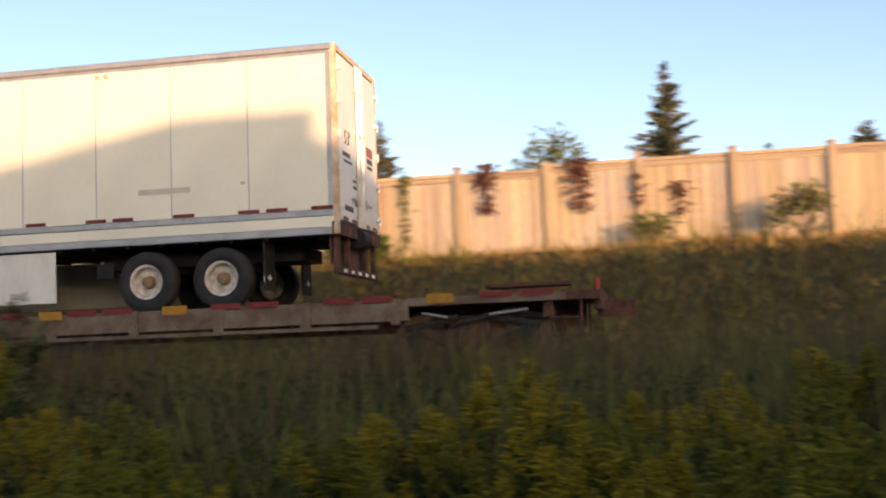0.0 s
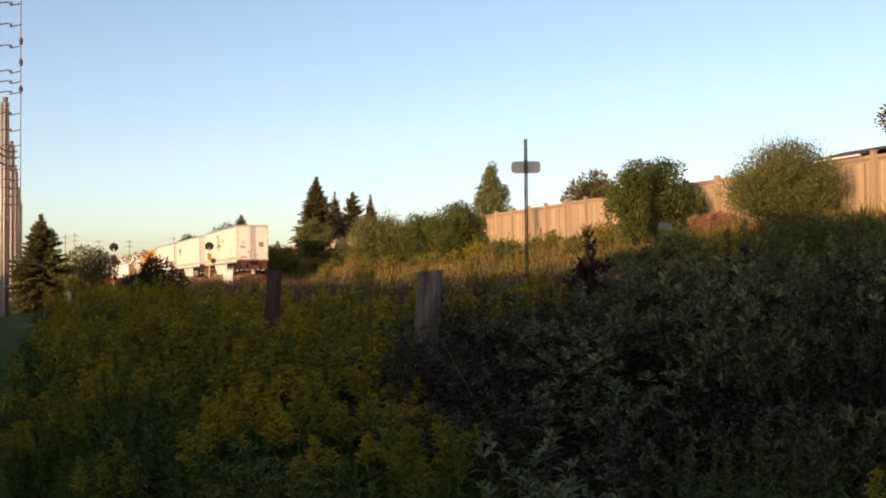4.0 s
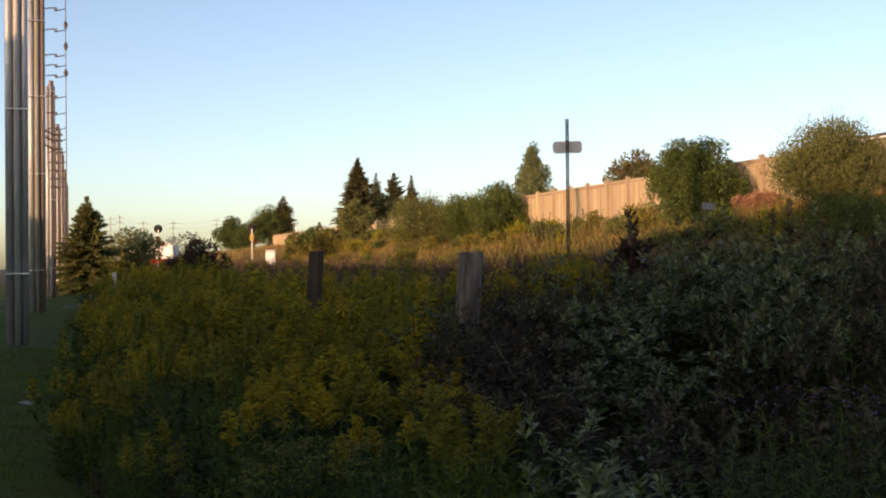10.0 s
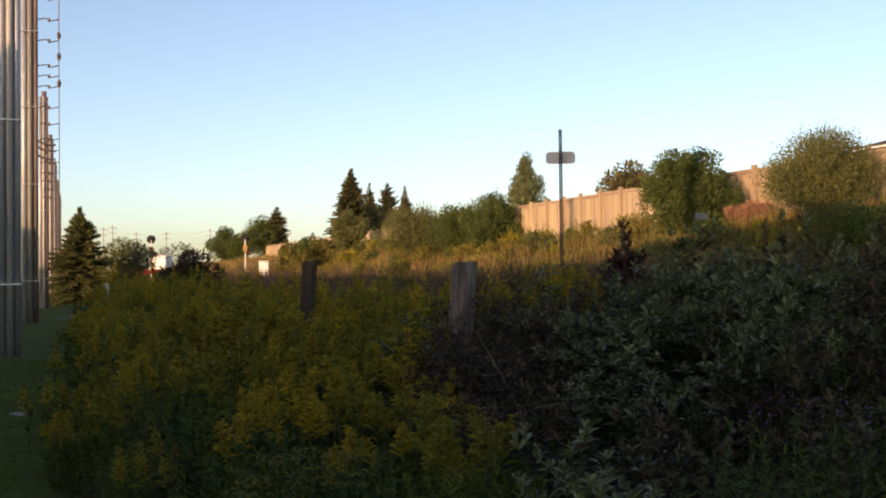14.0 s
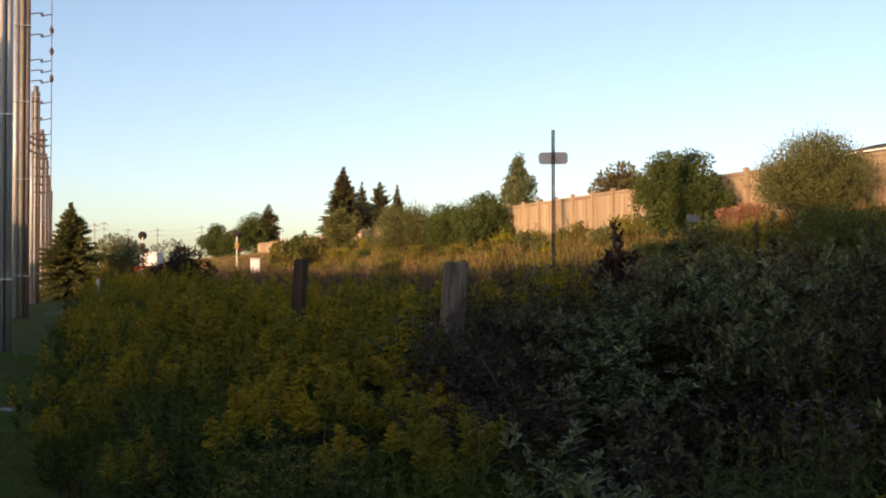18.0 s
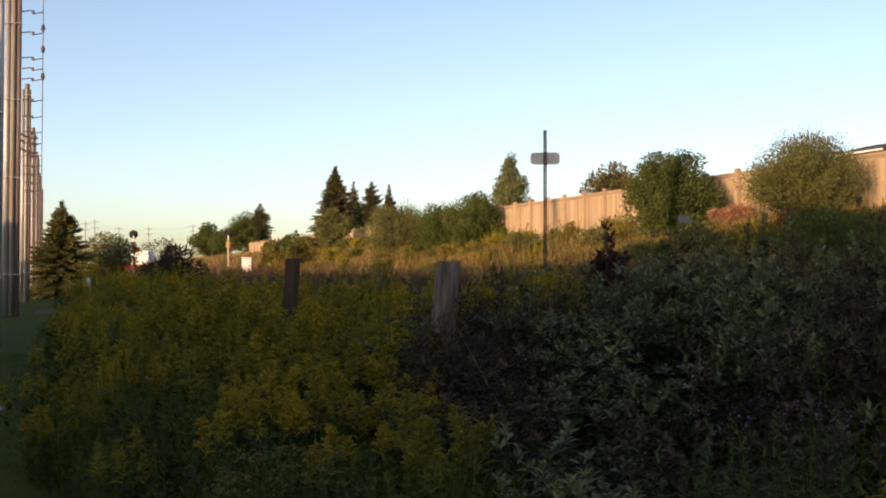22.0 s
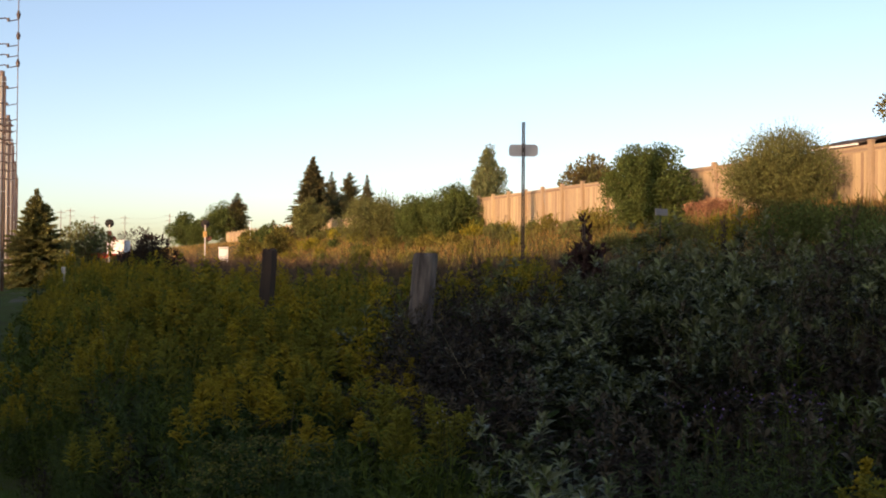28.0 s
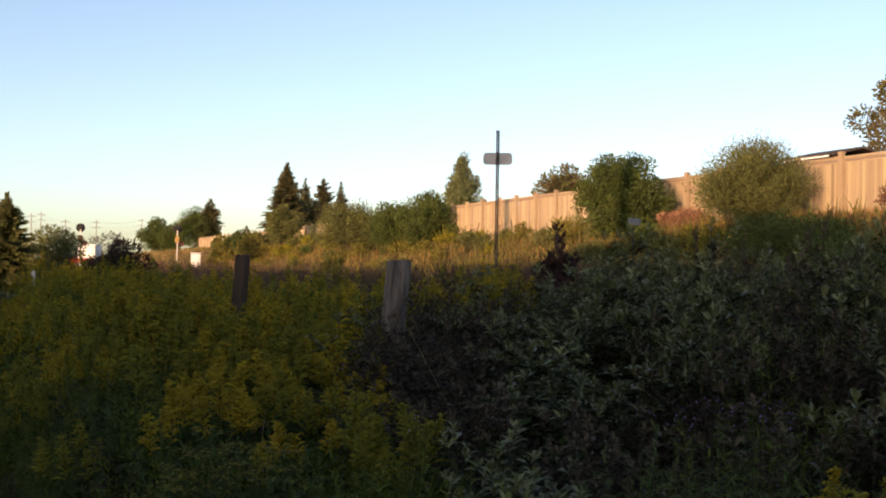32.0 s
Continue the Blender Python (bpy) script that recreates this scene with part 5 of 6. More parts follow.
                tube(bm, (0.1, -0.1, z), (0.55, -0.1, z + 0.02), 0.05, n=6)
                part("bracket", bm, M["insulator"], p)


make_sign()
make_poles()


# ---- railway signals, cabinet, far lines and buildings ----
def signal(az, d, el, base_z, label, front):
    x, y = bear(az, d)
    s = empty("railway_signal", pose(x, y, base_z, 0, 0, -az), label, "signal")
    z = top_at(el, d) - base_z
    bm = bmesh.new()
    tube(bm, (0, 0, -0.2), (0, 0, z), 0.05, n=10)
    part("mast", bm, M["alu"], s)
    bm = bmesh.new()
    tube(bm, (0, 0.0, z), (0, 0.03, z), 0.34 if not front else 0.36, n=24)
    part("target", bm, M["black"], s)
    bm = bmesh.new()
    tube(bm, (0, -0.28, z), (0, 0.0, z), 0.12, n=12)
    tube(bm, (0, -0.45, z + 0.03), (0, -0.28, z), 0.13, n=12)
    part("lamp_housing", bm, M["black"], s)
    bm = bmesh.new()
    bevelled(bm, (0, -0.1, z - 0.85), (0.34, 0.3, 0.5), 0.03)
    part("junction_box", bm, M["yellowmast" if front else "rust"], s)
    bm = bmesh.new()
    tube(bm, (0.32, 0, z - 1.2), (0.32, 0.02, z - 1.2), 0.22, n=20)
    tube(bm, (0, 0, z - 1.2), (0.32, 0, z - 1.2), 0.03, n=6)
    part("lower_target", bm, M["rust"], s)


signal(4.46, 90, 1.95, 1.0, "railway signal mast with a round black target", False)
signal(9.14, 92, 2.0, 1.4, "railway signal with a yellow mast and black target", True)
x, y = bear(10.07, 80)
c = empty("relay_cabinet", pose(x, y, 1.35, 0, 0, -8), "white metal railway equipment cabinet", "cabinet")
bm = bmesh.new()
bevelled(bm, (0, 0, 0.85), (0.66, 0.6, 1.0), 0.02)
part("body", bm, M["whitepaint"], c)
bm = bmesh.new()
bevelled(bm, (0, 0, 1.42), (0.74, 0.68, 0.06), 0.02)
part("lid", bm, M["whitepaint"], c)
bm = bmesh.new()
box(bm, (0, -0.305, 0.85), (0.58, 0.012, 0.88))
part("door", bm, M["whitepaint"], c)
x, y = bear(2.33, 50)
c = empty("marker_post", pose(x, y, ground(x, y), 0, 0, -12), "short pale marker post at the lawn's edge", "post")
bm = bmesh.new()
bevelled(bm, (0, 0, 0.5), (0.2, 0.08, 1.4), 0.02)
part("shaft", bm, M["signback"], c)


def far_line():
    tops = []
    for i, (az, d, el) in enumerate(((1.2, 210, 2.7), (2.16, 215, 2.58), (2.6, 220, 2.67), (3.75, 225, 2.35), (5.2, 230, 2.35), (7.38, 235, 2.5))):
        x, y = bear(az, d)
        p = empty("far_utility_pole", pose(x, y, 0.5), "distant wooden utility pole with crossarms", "pole", "distant utility poles")
        h = top_at(el, d) - 0.5
        bm = bmesh.new()
        tube(bm, (0, 0, 0), (0, 0, h), 0.11, 0.07, 8)
        part("shaft", bm, M["farpole"], p)
        for z in (h - 0.5, h - 1.5):
            bm = bmesh.new()
            box(bm, (0, 0, z), (1.6, 0.09, 0.09))
            part("crossarm", bm, M["farpole"], p)
        tops.append(Vector((x, y, 0.5 + h - 0.4)))
    for k, dz in enumerate((0.0, -1.0, -2.2)):
        cu = bpy.data.curves.new("wire", "CURVE")
        cu.dimensions, cu.bevel_depth = "3D", 0.014
        for a, b in zip(tops, tops[1:]):
            sp = cu.splines.new("POLY")
            sp.points.add(8)
            for q in range(9):
                u = q / 8
                v = a.lerp(b, u) + Vector((0, 0, dz - 1.2 * 4 * u * (1 - u) * 0.4))
                sp.points[q].co = (*v, 1)
        o = new("overhead_wire", cu)
        cu.materials.append(M["farpole"])
        tagged(o, "thin dark overhead wires between distant poles", "wire")


far_line()


# ---- beyond the fence and at the crossing ----
def garden_shed():
    x, y = 33.6, 36.6
    s = empty("garden_shed", pose(x, y, 4.55), "garden building with a dark roof and pale fascia behind the fence", "shed")
    bm = bmesh.new()
    box(bm, (0, 0, 0.8), (3.2, 2.6, 2.8))
    part("wall", bm, M["brick"], s)
    bm = bmesh.new()
    for a in (-1, 1):
        poly(bm, [(a * 1.85, -1.5, 2.15), (a * 1.85, 1.5, 2.15), (0, 1.5, 2.56), (0, -1.5, 2.56)], (0, 0, 0.09))
    part("roof", bm, M["roof"], s)
    bm = bmesh.new()
    box(bm, (-1.87, 0, 2.14), (0.03, 3.0, 0.07))
    part("fascia", bm, M["whitepaint"], s)


def vehicle(name, az, d, base, L, H, paint, label, category, cab=None, turn=8):
    x, y = bear(az, d)
    v = empty(name, pose(x, y, base, 0, 0, turn), label, category, "vehicles at the crossing")
    if cab:
        bm = bmesh.new()
        bevelled(bm, (0.6, 0, H * 0.5 + 0.45), (L - 1.6, 2.3, H - 0.9), 0.05)
        part("cargo_box", bm, M[paint], v)
        bm = bmesh.new()
        bevelled(bm, (-L / 2 + 0.6, 0, 1.35), (1.5, 2.1, 1.7), 0.2, 2)
        part("cab", bm, M[cab], v)
        bm = bmesh.new()
        box(bm, (-L / 2 + 0.5, 0, 1.75), (1.0, 2.14, 0.55))
        part("window", bm, M["glass"], v)
    else:
        bm = bmesh.new()
        bevelled(bm, (0, 0, 0.62), (L, 1.75, 0.62), 0.15, 2)
        part("body", bm, M[paint], v)
        bm = bmesh.new()
        a = [bm.verts.new((sx * (L * 0.30), sy * 0.78, 0.92)) for sx in (-1, 1) for sy in (-1, 1)]
        b = [bm.verts.new((sx * (L * 0.19), sy * 0.66, H)) for sx in (-1, 1) for sy in (-1, 1)]
        for q in ((0, 1), (1, 3), (3, 2), (2, 0)):
            bm.faces.new((a[q[0]], a[q[1]], b[q[1]], b[q[0]]))
        bm.faces.new((b[0], b[1], b[3], b[2]))
        bmesh.ops.recalc_face_normals(bm, faces=bm.faces)
        part("cabin", bm, M["glass"], v)
    for sx in (-0.32, 0.32):
        for sy in (-1, 1):
            bm = bmesh.new()
            tube(bm, (sx * L, sy * 0.95, 0.34), (sx * L, sy * 0.72, 0.34), 0.34, n=14)
            part("wheel", bm, M["tyre"], v)


def crossing():
    zz = 1.9
    bm = bmesh.new()
    vs = [bm.verts.new(p) for p in ((-60, 152, zz - 0.02), (90, 146, zz - 0.02), (90, 153, zz), (-60, 159, zz))]
    bm.faces.new(vs)
    r = part("road", bm, M["asphalt"])
    tagged(r, "asphalt road that crosses the railway", "road", kind="structure")
    vehicle("box_truck", 4.95, 152, zz, 5.2, 2.7, "whitepaint", "white box truck waiting at the crossing", "truck", "redbox", 252)
    vehicle("parked_car", 4.25, 151, zz, 4.3, 1.5, "redbox", "small red car waiting at the crossing", "car")
    vehicle("parked_car", 3.5, 151, zz, 4.4, 1.5, "whitepaint", "white car waiting at the crossing", "car")
    x, y = bear(11.4, 120)
    f = empty("white_pole", pose(x, y, ground(x, y)), "thin white pole beyond the berm", "pole")
    bm = bmesh.new()
    tube(bm, (0, 0, -0.3), (0, 0, top_at(2.2, 120) - ground(x, y)), 0.045, 0.04, 8)
    part("shaft", bm, M["whitepaint"], f)


def grey_building():
    x, y = -12.0, 92.0
    s = empty("grey_building", pose(x, y, 0.2), "low grey flat-roofed building beyond the lawn", "building")
    bm = bmesh.new()
    bevelled(bm, (0, 0, 1.75), (13.6, 8, 3.5), 0.03)
    part("wall", bm, M["greywall"], s)
    bm = bmesh.new()
    bevelled(bm, (0, 0, 3.58), (13.9, 8.3, 0.18), 0.03)
    part("roof", bm, M["roof"], s)
    for k in range(4):
        bm = bmesh.new()
        bevelled(bm, (-5 + 3.2 * k, -4.02, 1.9), (1.4, 0.06, 1.1), 0.01)
        part("window", bm, M["glass"], s)
    xs, ys = np.arange(-45, -3.0, 2.0), np.arange(60, 86.1, 2.0)
    V = np.array([(a, b, ground(a, b) + 0.06) for b in ys for a in xs])
    nx, ny = len(xs), len(ys)
    F = np.array([(j * nx + i, j * nx + i + 1, (j + 1) * nx + i + 1, (j + 1) * nx + i) for j in range(ny - 1) for i in range(nx - 1)])
    tagged(link("pavement", arr_mesh("pavement", V, F), M["paving"]), "pale paved yard beyond the lawn", "pavement", kind="structure")


garden_shed()
crossing()
grey_building()


# ---- growth on the ground ----


def gz(P):
    return np.array([ground(float(a), float(b)) for a, b in P])


def field(n, area, rng):
    """Random places within a list of (x0, x1, y0, y1, share) boxes."""
    out = []
    tot = sum(a[4] for a in area)
    for x0, x1, y0, y1, s in area:
        k = int(n * s / tot)
        out.append(np.stack([rng.uniform(x0, x1, k), rng.uniform(y0, y1, k)], 1))
    return np.concatenate(out)


def blades(name, P, h, w, material, rng, label, category, lean=0.35):
    n = len(P)
    z = gz(P)
    places = np.column_stack([P, z - 0.02])
    D = np.stack([rng.normal(0, lean, n), rng.normal(0, lean, n), np.ones(n)], 1)
    H = h * rng.uniform(0.5, 1.25, n)
    o = leaves(name, places, D, np.full(n, w) * rng.uniform(0.7, 1.3, n), H, material, rng, leaf="blade")
    return tagged(o, label, category, kind="stuff")


def az_d(P):
    return np.degrees(np.arctan2(P[:, 0], P[:, 1])), np.hypot(P[:, 0], P[:, 1])


def in_shrubs(P):
    """The thicket: a wedge from the viewer's right front, as far as the track's verge."""
    az, d = az_d(P)
    left = np.interp(d, [2.5, 4, 5, 6, 8, 12, 16], [26, 25.5, 24, 21, 18.0, 19.0, 21.4])
    right = np.interp(d, [2.5, 4, 6, 8, 10, 13], [44.0, 46.0, 49.5, 53, 57, 58])
    mound = (az > 32) & (d < 4.5)
    return (az > left) & (az < right) & (d > 2.6) & (d < 14.8) & ~mound


def in_gold(P):
    az, d = az_d(P)
    left = np.interp(P[:, 1], [0, 5, 8, 12, 25, 50, 60], [0.35, 0.35, 0.05, -0.05, 0.1, 1.4, 2.1])
    ok = (P[:, 0] > left) & (d > 3.0) & (P[:, 0] < 12.5) & ~in_shrubs(P)
    reach = np.interp(az, [3, 6, 9, 12, 20, 30, 32, 40, 55, 65], [60, 48, 30, 24, 19, 17, 9.8, 9.5, 9.0, 7.3])
    return ok & (d < reach)


def spread(n, area, gap, keep, rng):
    """Places at least gap apart that keep() accepts."""
    out = []
    for x, y in field(n, area, rng):
        p = np.array([[x, y]])
        if keep(p)[0] and all((x - u) ** 2 + (y - v) ** 2 > gap * gap for u, v in out):
            out.append((x, y))
    return out


def stem_mesh(a, b, w, rng):
    return stamp(QUAD_V, QUAD_F, a, frames_of(b - a, rng), np.full(len(a), w), np.linalg.norm(b - a, axis=1))


def sprigs(P, a, length, rad, rise, rng, rings=4):
    """Tapered three-sided sprigs from P that arch out at azimuth a and droop at the end."""
    n = len(P)
    w = np.linspace(0, 1, rings)
    prof = np.interp(w, [0, 0.3, 0.75, 1], [0.55, 1.0, 0.85, 0.12])
    out = np.stack([np.cos(a), np.sin(a), np.zeros(n)], 1)
    side = np.stack([-np.sin(a), np.cos(a), np.zeros(n)], 1)
    up = np.array([0, 0, 1.0])
    V = np.zeros((n, rings, 3, 3))
    for i, u in enumerate(w):
        c = P + out * (length * u)[:, None] + up * (length * (rise * u - (0.15 + 0.45 * rise) * u * u))[:, None]
        c = c + rng.normal(0, 0.1, (n, 3)) * (rad * 2 * u)[:, None]
        for k in range(3):
            t = 2.094 * k + 1.571
            r = rad * prof[i] * rng.uniform(0.75, 1.3, n)
            V[:, i, k] = c + side * (r * math.cos(t))[:, None] + up * (r * math.sin(t))[:, None]
    F = []
    for i in range(rings - 1):
        for k in range(3):
            q = (k + 1) % 3
            F.append((i * 3 + k, i * 3 + q, i * 3 + 3 + q, i * 3 + 3 + k))
    F = np.array(F)
    F = (F[None] + (np.arange(n) * rings * 3)[:, None, None]).reshape(-1, 4)
    return V.reshape(-1, 3), F


def plumes(T, fingers, rad, parts, rng, rings=4, size=0.27, fuzz=2):
    """Pyramid plumes of arching flowering sprigs, tips at T, with loose florets round them."""
    m = len(T)
    up = np.tile(np.linspace(0, 1, fingers) ** 0.8, (m, 1)) + rng.uniform(-0.05, 0.05, (m, fingers))
    plume = size * rng.uniform(0.7, 1.3, m)[:, None]
    lean = rng.normal(0, 0.12, (m, 1, 2)) * plume[:, :, None] * up[:, :, None]
    P = T[:, None, :] + np.concatenate([lean, ((up - 0.6) * plume)[:, :, None]], 2)
    a = 2.4 * np.arange(fingers)[None] + rng.uniform(0, 6.3, (m, 1)) + rng.normal(0, 0.4, (m, fingers))
    ln = plume * (0.40 - 0.27 * up) * rng.uniform(0.6, 1.3, (m, fingers))
    ln[:, -1] *= 0.5
    P, a, ln = P.reshape(-1, 3), a.ravel(), ln.ravel()
    parts.append(sprigs(P, a, ln, rad * rng.uniform(0.75, 1.25, len(P)), rng.uniform(0.5, 1.6, len(P)), rng, rings))
    for _ in range(fuzz):
        u = rng.uniform(0.25, 1.1, len(P))
        c = P + np.stack([np.cos(a) * ln * u, np.sin(a) * ln * u, ln * (0.8 * u - 0.6 * u * u)], 1) + rng.normal(0, rad * 0.9, P.shape)
        l = rad * rng.uniform(0.7, 1.5, len(P))
        parts.append(stamp(QUAD_V, QUAD_F, c, frames_of(rng.normal(size=P.shape) + np.array([0, 0, 0.6]), rng), l, l))


CLUMP = {
    "full": ("clump of goldenrod in full yellow bloom", 14, 0.085, "goldleaf", 0.6),
    "half": ("clump of goldenrod partly in yellow bloom", 15, 0.08, "frond", 0.42),
    "green": ("feathery green clump of weeds without flowers", 22, 0.075, "frond", 0.0),
    "dull": ("dense dark green clump of feathery weeds", 38, 0.05, "featherleaf", 0.0),
    "pale": ("low clump with small pale yellow flower heads", 22, 0.08, "goldleaf", 0.9),
    "dark": ("dark brownish clump of fading weeds", 18, 0.085, "shrubdark", 0.0),
}


def goldenrod_clump(kind, seed):
    """A clump of leafy stems about a metre high; in bloom, each stem ends in a plume of arching sprays."""
    rng = np.random.default_rng(seed)
    label, n, leaf, mt, bloom = CLUMP[kind]
    t = empty("goldenrod_clump", pose(0, 0, -50), label, "wildflowers", "weeds in the foreground")
    r = 0.26 * np.sqrt(rng.random(n))
    a = rng.uniform(0, 2 * math.pi, n)
    base = np.stack([r * 0.45 * np.cos(a), r * 0.45 * np.sin(a), np.full(n, -0.1)], 1)
    h = (1.0 - 0.26 * (r / 0.26) ** 2) * rng.uniform(0.78, 1.06, n)
    tip = np.stack([r * 1.25 * np.cos(a), r * 1.25 * np.sin(a), h], 1)
    k = 64 if kind == "dull" else 34
    u = np.linspace(0.10, 1.0, k)[None] + rng.uniform(-0.02, 0.02, (n, k))
    pos = base[:, None] + (tip - base)[:, None] * u[:, :, None]
    b = rng.uniform(0, 2 * math.pi, (n, k))
    D = np.stack([np.cos(b), np.sin(b), rng.uniform(0.0, 1.0, (n, k))], 2).reshape(-1, 3)
    L = (leaf * rng.uniform(0.6, 1.25, (n, k)) * (1.15 - 0.5 * u)).ravel()
    v1 = stamp(QUAD_V, QUAD_F, pos.reshape(-1, 3), frames_of(D, rng, np.tile((0.0, 0, 1.0), (n * k, 1)) + rng.normal(0, 0.3, (n * k, 3))), L * (0.2 if kind != "dull" else 0.13), L)
    V, F = multi([v1, stem_mesh(base, tip, 0.002 if kind == "dull" else 0.0045, rng)])
    link("foliage", arr_mesh("foliage", V, F), M[mt], t)
    if bloom:
        parts = []
        on = tip[np.argsort(-h)[: int(n * bloom)]]
        if kind == "pale":
            # flat heads of many small round flowers
            for _ in range(34):
                q = rng.uniform(0, 2 * math.pi, len(on))
                rr = 0.058 * np.sqrt(rng.random(len(on)))
                c = on + np.stack([rr * np.cos(q), rr * np.sin(q), 0.02 - 6.0 * rr * rr + rng.normal(0, 0.008, len(on))], 1)
                l = 0.011 * rng.uniform(0.7, 1.3, len(on))
                parts.append(stamp(QUAD_V, QUAD_F, c, frames_of(np.stack([np.cos(q), np.sin(q), rng.normal(0, 0.3, len(on))], 1), rng, np.tile((0.0, 0, 1.0), (len(on), 1)) + rng.normal(0, 0.25, (len(on), 3))), l * 1.2, l))
        else:
            plumes(on, 34, 0.0086, parts, rng, rings=3, size=0.22, fuzz=4)
        V, F = multi(parts)
        link("bloom", arr_mesh("bloom", V, F), M["paleflower" if kind == "pale" else "goldgreen" if kind == "half" or seed % 5 > 2 else "goldflower"], t)["kind"] = "stuff"
    return t


# bearings and distances of plants that stand out: (from, to, near, far, kind, height)
PATCHES = (
    (9.6, 13.4, 4.4, 5.8, "pale", 0.96),
    (16.6, 22.0, 4.9, 6.4, "green", 0.80),
    (14.8, 18.8, 3.2, 4.7, "dull", 0.92),
    (18.8, 25.5, 3.0, 4.9, "green", 0.82),
    (9.8, 12.0, 6.2, 6.8, "full", 1.02),
    (3.4, 5.2, 6.3, 6.9, "full", 1.02),
    (15.2, 16.8, 6.5, 7.1, "full", 1.0),
    (31.5, 43.4, 2.6, 3.6, "dull", 0.84),
    (31.5, 41.6, 3.6, 4.7, "dull", 1.10),
)


SINGLE = ((42.4, 4.1, "full", 0.84), (43.4, 4.4, "full", 0.90), (34.3, 3.5, "half", 0.66), (18.2, 5.4, "half", 0.86), (19.4, 5.6, "half", 0.95), (20.4, 5.4, "half", 0.88), (39.8, 6.4, "green", 1.22), (38.4, 5.2, "green", 1.08), (41.2, 5.4, "green", 1.12), (18.9, 8.6, "dark", 1.2), (19.7, 8.9, "dark", 1.28), (20.5, 8.4, "dark", 1.28), (21.4, 8.8, "dark", 1.3), (12.2, 10.6, "half", 1.12))


def goldenrod():
    rng = np.random.default_rng(77)
    makes = {k: [goldenrod_clump(k, 100 + 10 * i + j) for j in range(m)] for i, (k, m) in enumerate((("full", 5), ("half", 3), ("green", 3), ("pale", 2), ("dark", 2), ("dull", 2)))}
    used = set()
    spots = spread(5600, [(-0.1, 4.8, 2.6, 11, 1)], 0.29, lambda p: in_gold(p) & (az_d(p)[1] < 10.5) & (az_d(p)[0] < 45), rng)
    spots += spread(3600, [(2.0, 9.5, -2.8, 7.0, 1)], 0.35, lambda p: in_gold(p) & (az_d(p)[0] > 45) & (az_d(p)[1] < 10.5), rng)
    single = {bear(q[0], q[1]): q for q in SINGLE}
    for x, y in spots + list(single):
        (az,), (d,) = az_d(np.array([[x, y]]))
        tuft = noise.noise((x * 0.75, y * 0.75, 21))
        mark = next((q for q in PATCHES if q[0] < az < q[1] and q[2] < d < q[3]), None)
        if (x, y) in single:
            kind, h = single[(x, y)][2:]
        elif mark:
            kind, h = mark[4], mark[5] * rng.uniform(0.9, 1.08)
        else:
            if az > 40:
                kind = "full" if rng.random() < 0.76 + 0.9 * tuft else ("half" if rng.random() < 0.65 else "green")
                h = float(np.interp(az, [45, 50, 55, 60, 75], [0.96, 1.02, 1.14, 1.0, 0.9])) * float(np.interp(d, [3, 5], [0.85, 1.0]))
            else:
                p = float(np.interp(d, [5.0, 6.3, 8.0, 10.5], [-0.35, -0.05, 0.38, 0.8])) + 2.0 * tuft - (0.3 if az < 5 and d < 8 else 0)
                p = min(p, float(np.interp(d, [5.8, 7.2], [0.0, 1.0])))
                q = rng.random()
                kind = "full" if q < p * 0.75 else "half" if q < p else "dark" if rng.random() < (0.5 if az < 8 and d < 6.5 else 0.10) else "dull" if rng.random() < 0.5 else "green"
                h = float(np.interp(d, [2.8, 4, 6, 9], [0.60, 0.84, 1.0, 1.05])) * float(np.interp(az, [2, 8, 12, 22], [1.05, 1.0, 0.9, 0.85]))
            h *= {"full": 1.05, "half": 1.0}.get(kind, 0.95) * rng.uniform(0.76, 1.14) * (1 + (0.6 if kind in ("full", "half") else 0.25) * max(-0.45, min(0.5, tuft)))
        h *= min(1.0, max(0.36, 0.5 + (x - 0.15) / 1.3 - 0.2 * max(0.0, min(1.0, (6.5 - d) / 1.5))))
        if 10.6 < az < 13.4 and d > 8.0:
            h *= 0.96
        k = makes[kind][rng.integers(len(makes[kind]))]
        w = h * rng.uniform(0.95, 1.25)
        m = pose(x, y, ground(x, y), rng.uniform(-5, 5), rng.uniform(-5, 5), rng.uniform(0, 360)) @ Matrix.Diagonal((w, w, h, 1))
        if k.name not in used:
            used.add(k.name)
            k.matrix_basis = m
        else:
            copy_clump(k, m)
    for ks in makes.values():
        for k in ks:
            if k.name not in used:
                x, y = 3.0 + 0.3 * len(used), 9.6
                k.matrix_basis = pose(x, y, ground(x, y))
                used.add(k.name)
    # the field beyond
    C = field(900, [(-0.1, 9, 8, 16, 0.5), (-0.1, 9, 16, 34, 0.42), (1, 8, 34, 60, 0.14)], rng)
    C = C[in_gold(C) & (az_d(C)[1] > 9.6)]
    per = 9
    swell = rng.uniform(0.72, 1.15, len(C))
    showy = rng.random(len(C))
    off = rng.normal(0, 0.17, (len(C), per, 2))
    P = (C[:, None] + off).reshape(-1, 2)
    dome = 1.0 - 1.6 * (off ** 2).sum(2).ravel()
    swell, showy = np.repeat(swell, per), np.repeat(showy, per)
    az, d = az_d(P)
    n = len(P)
    edge = np.clip(0.36 + (P[:, 0] - 0.1 - 0.012 * P[:, 1]) / 2.4, 0.34, 1.0)
    tall = np.interp(az, [1, 4.5, 6.5, 9.5, 20, 30], [1.25, 1.2, 1.12, 1.04, 0.95, 0.9])
    tuft = np.array([noise.noise((a * 0.75, b * 0.75, 21)) for a, b in P])
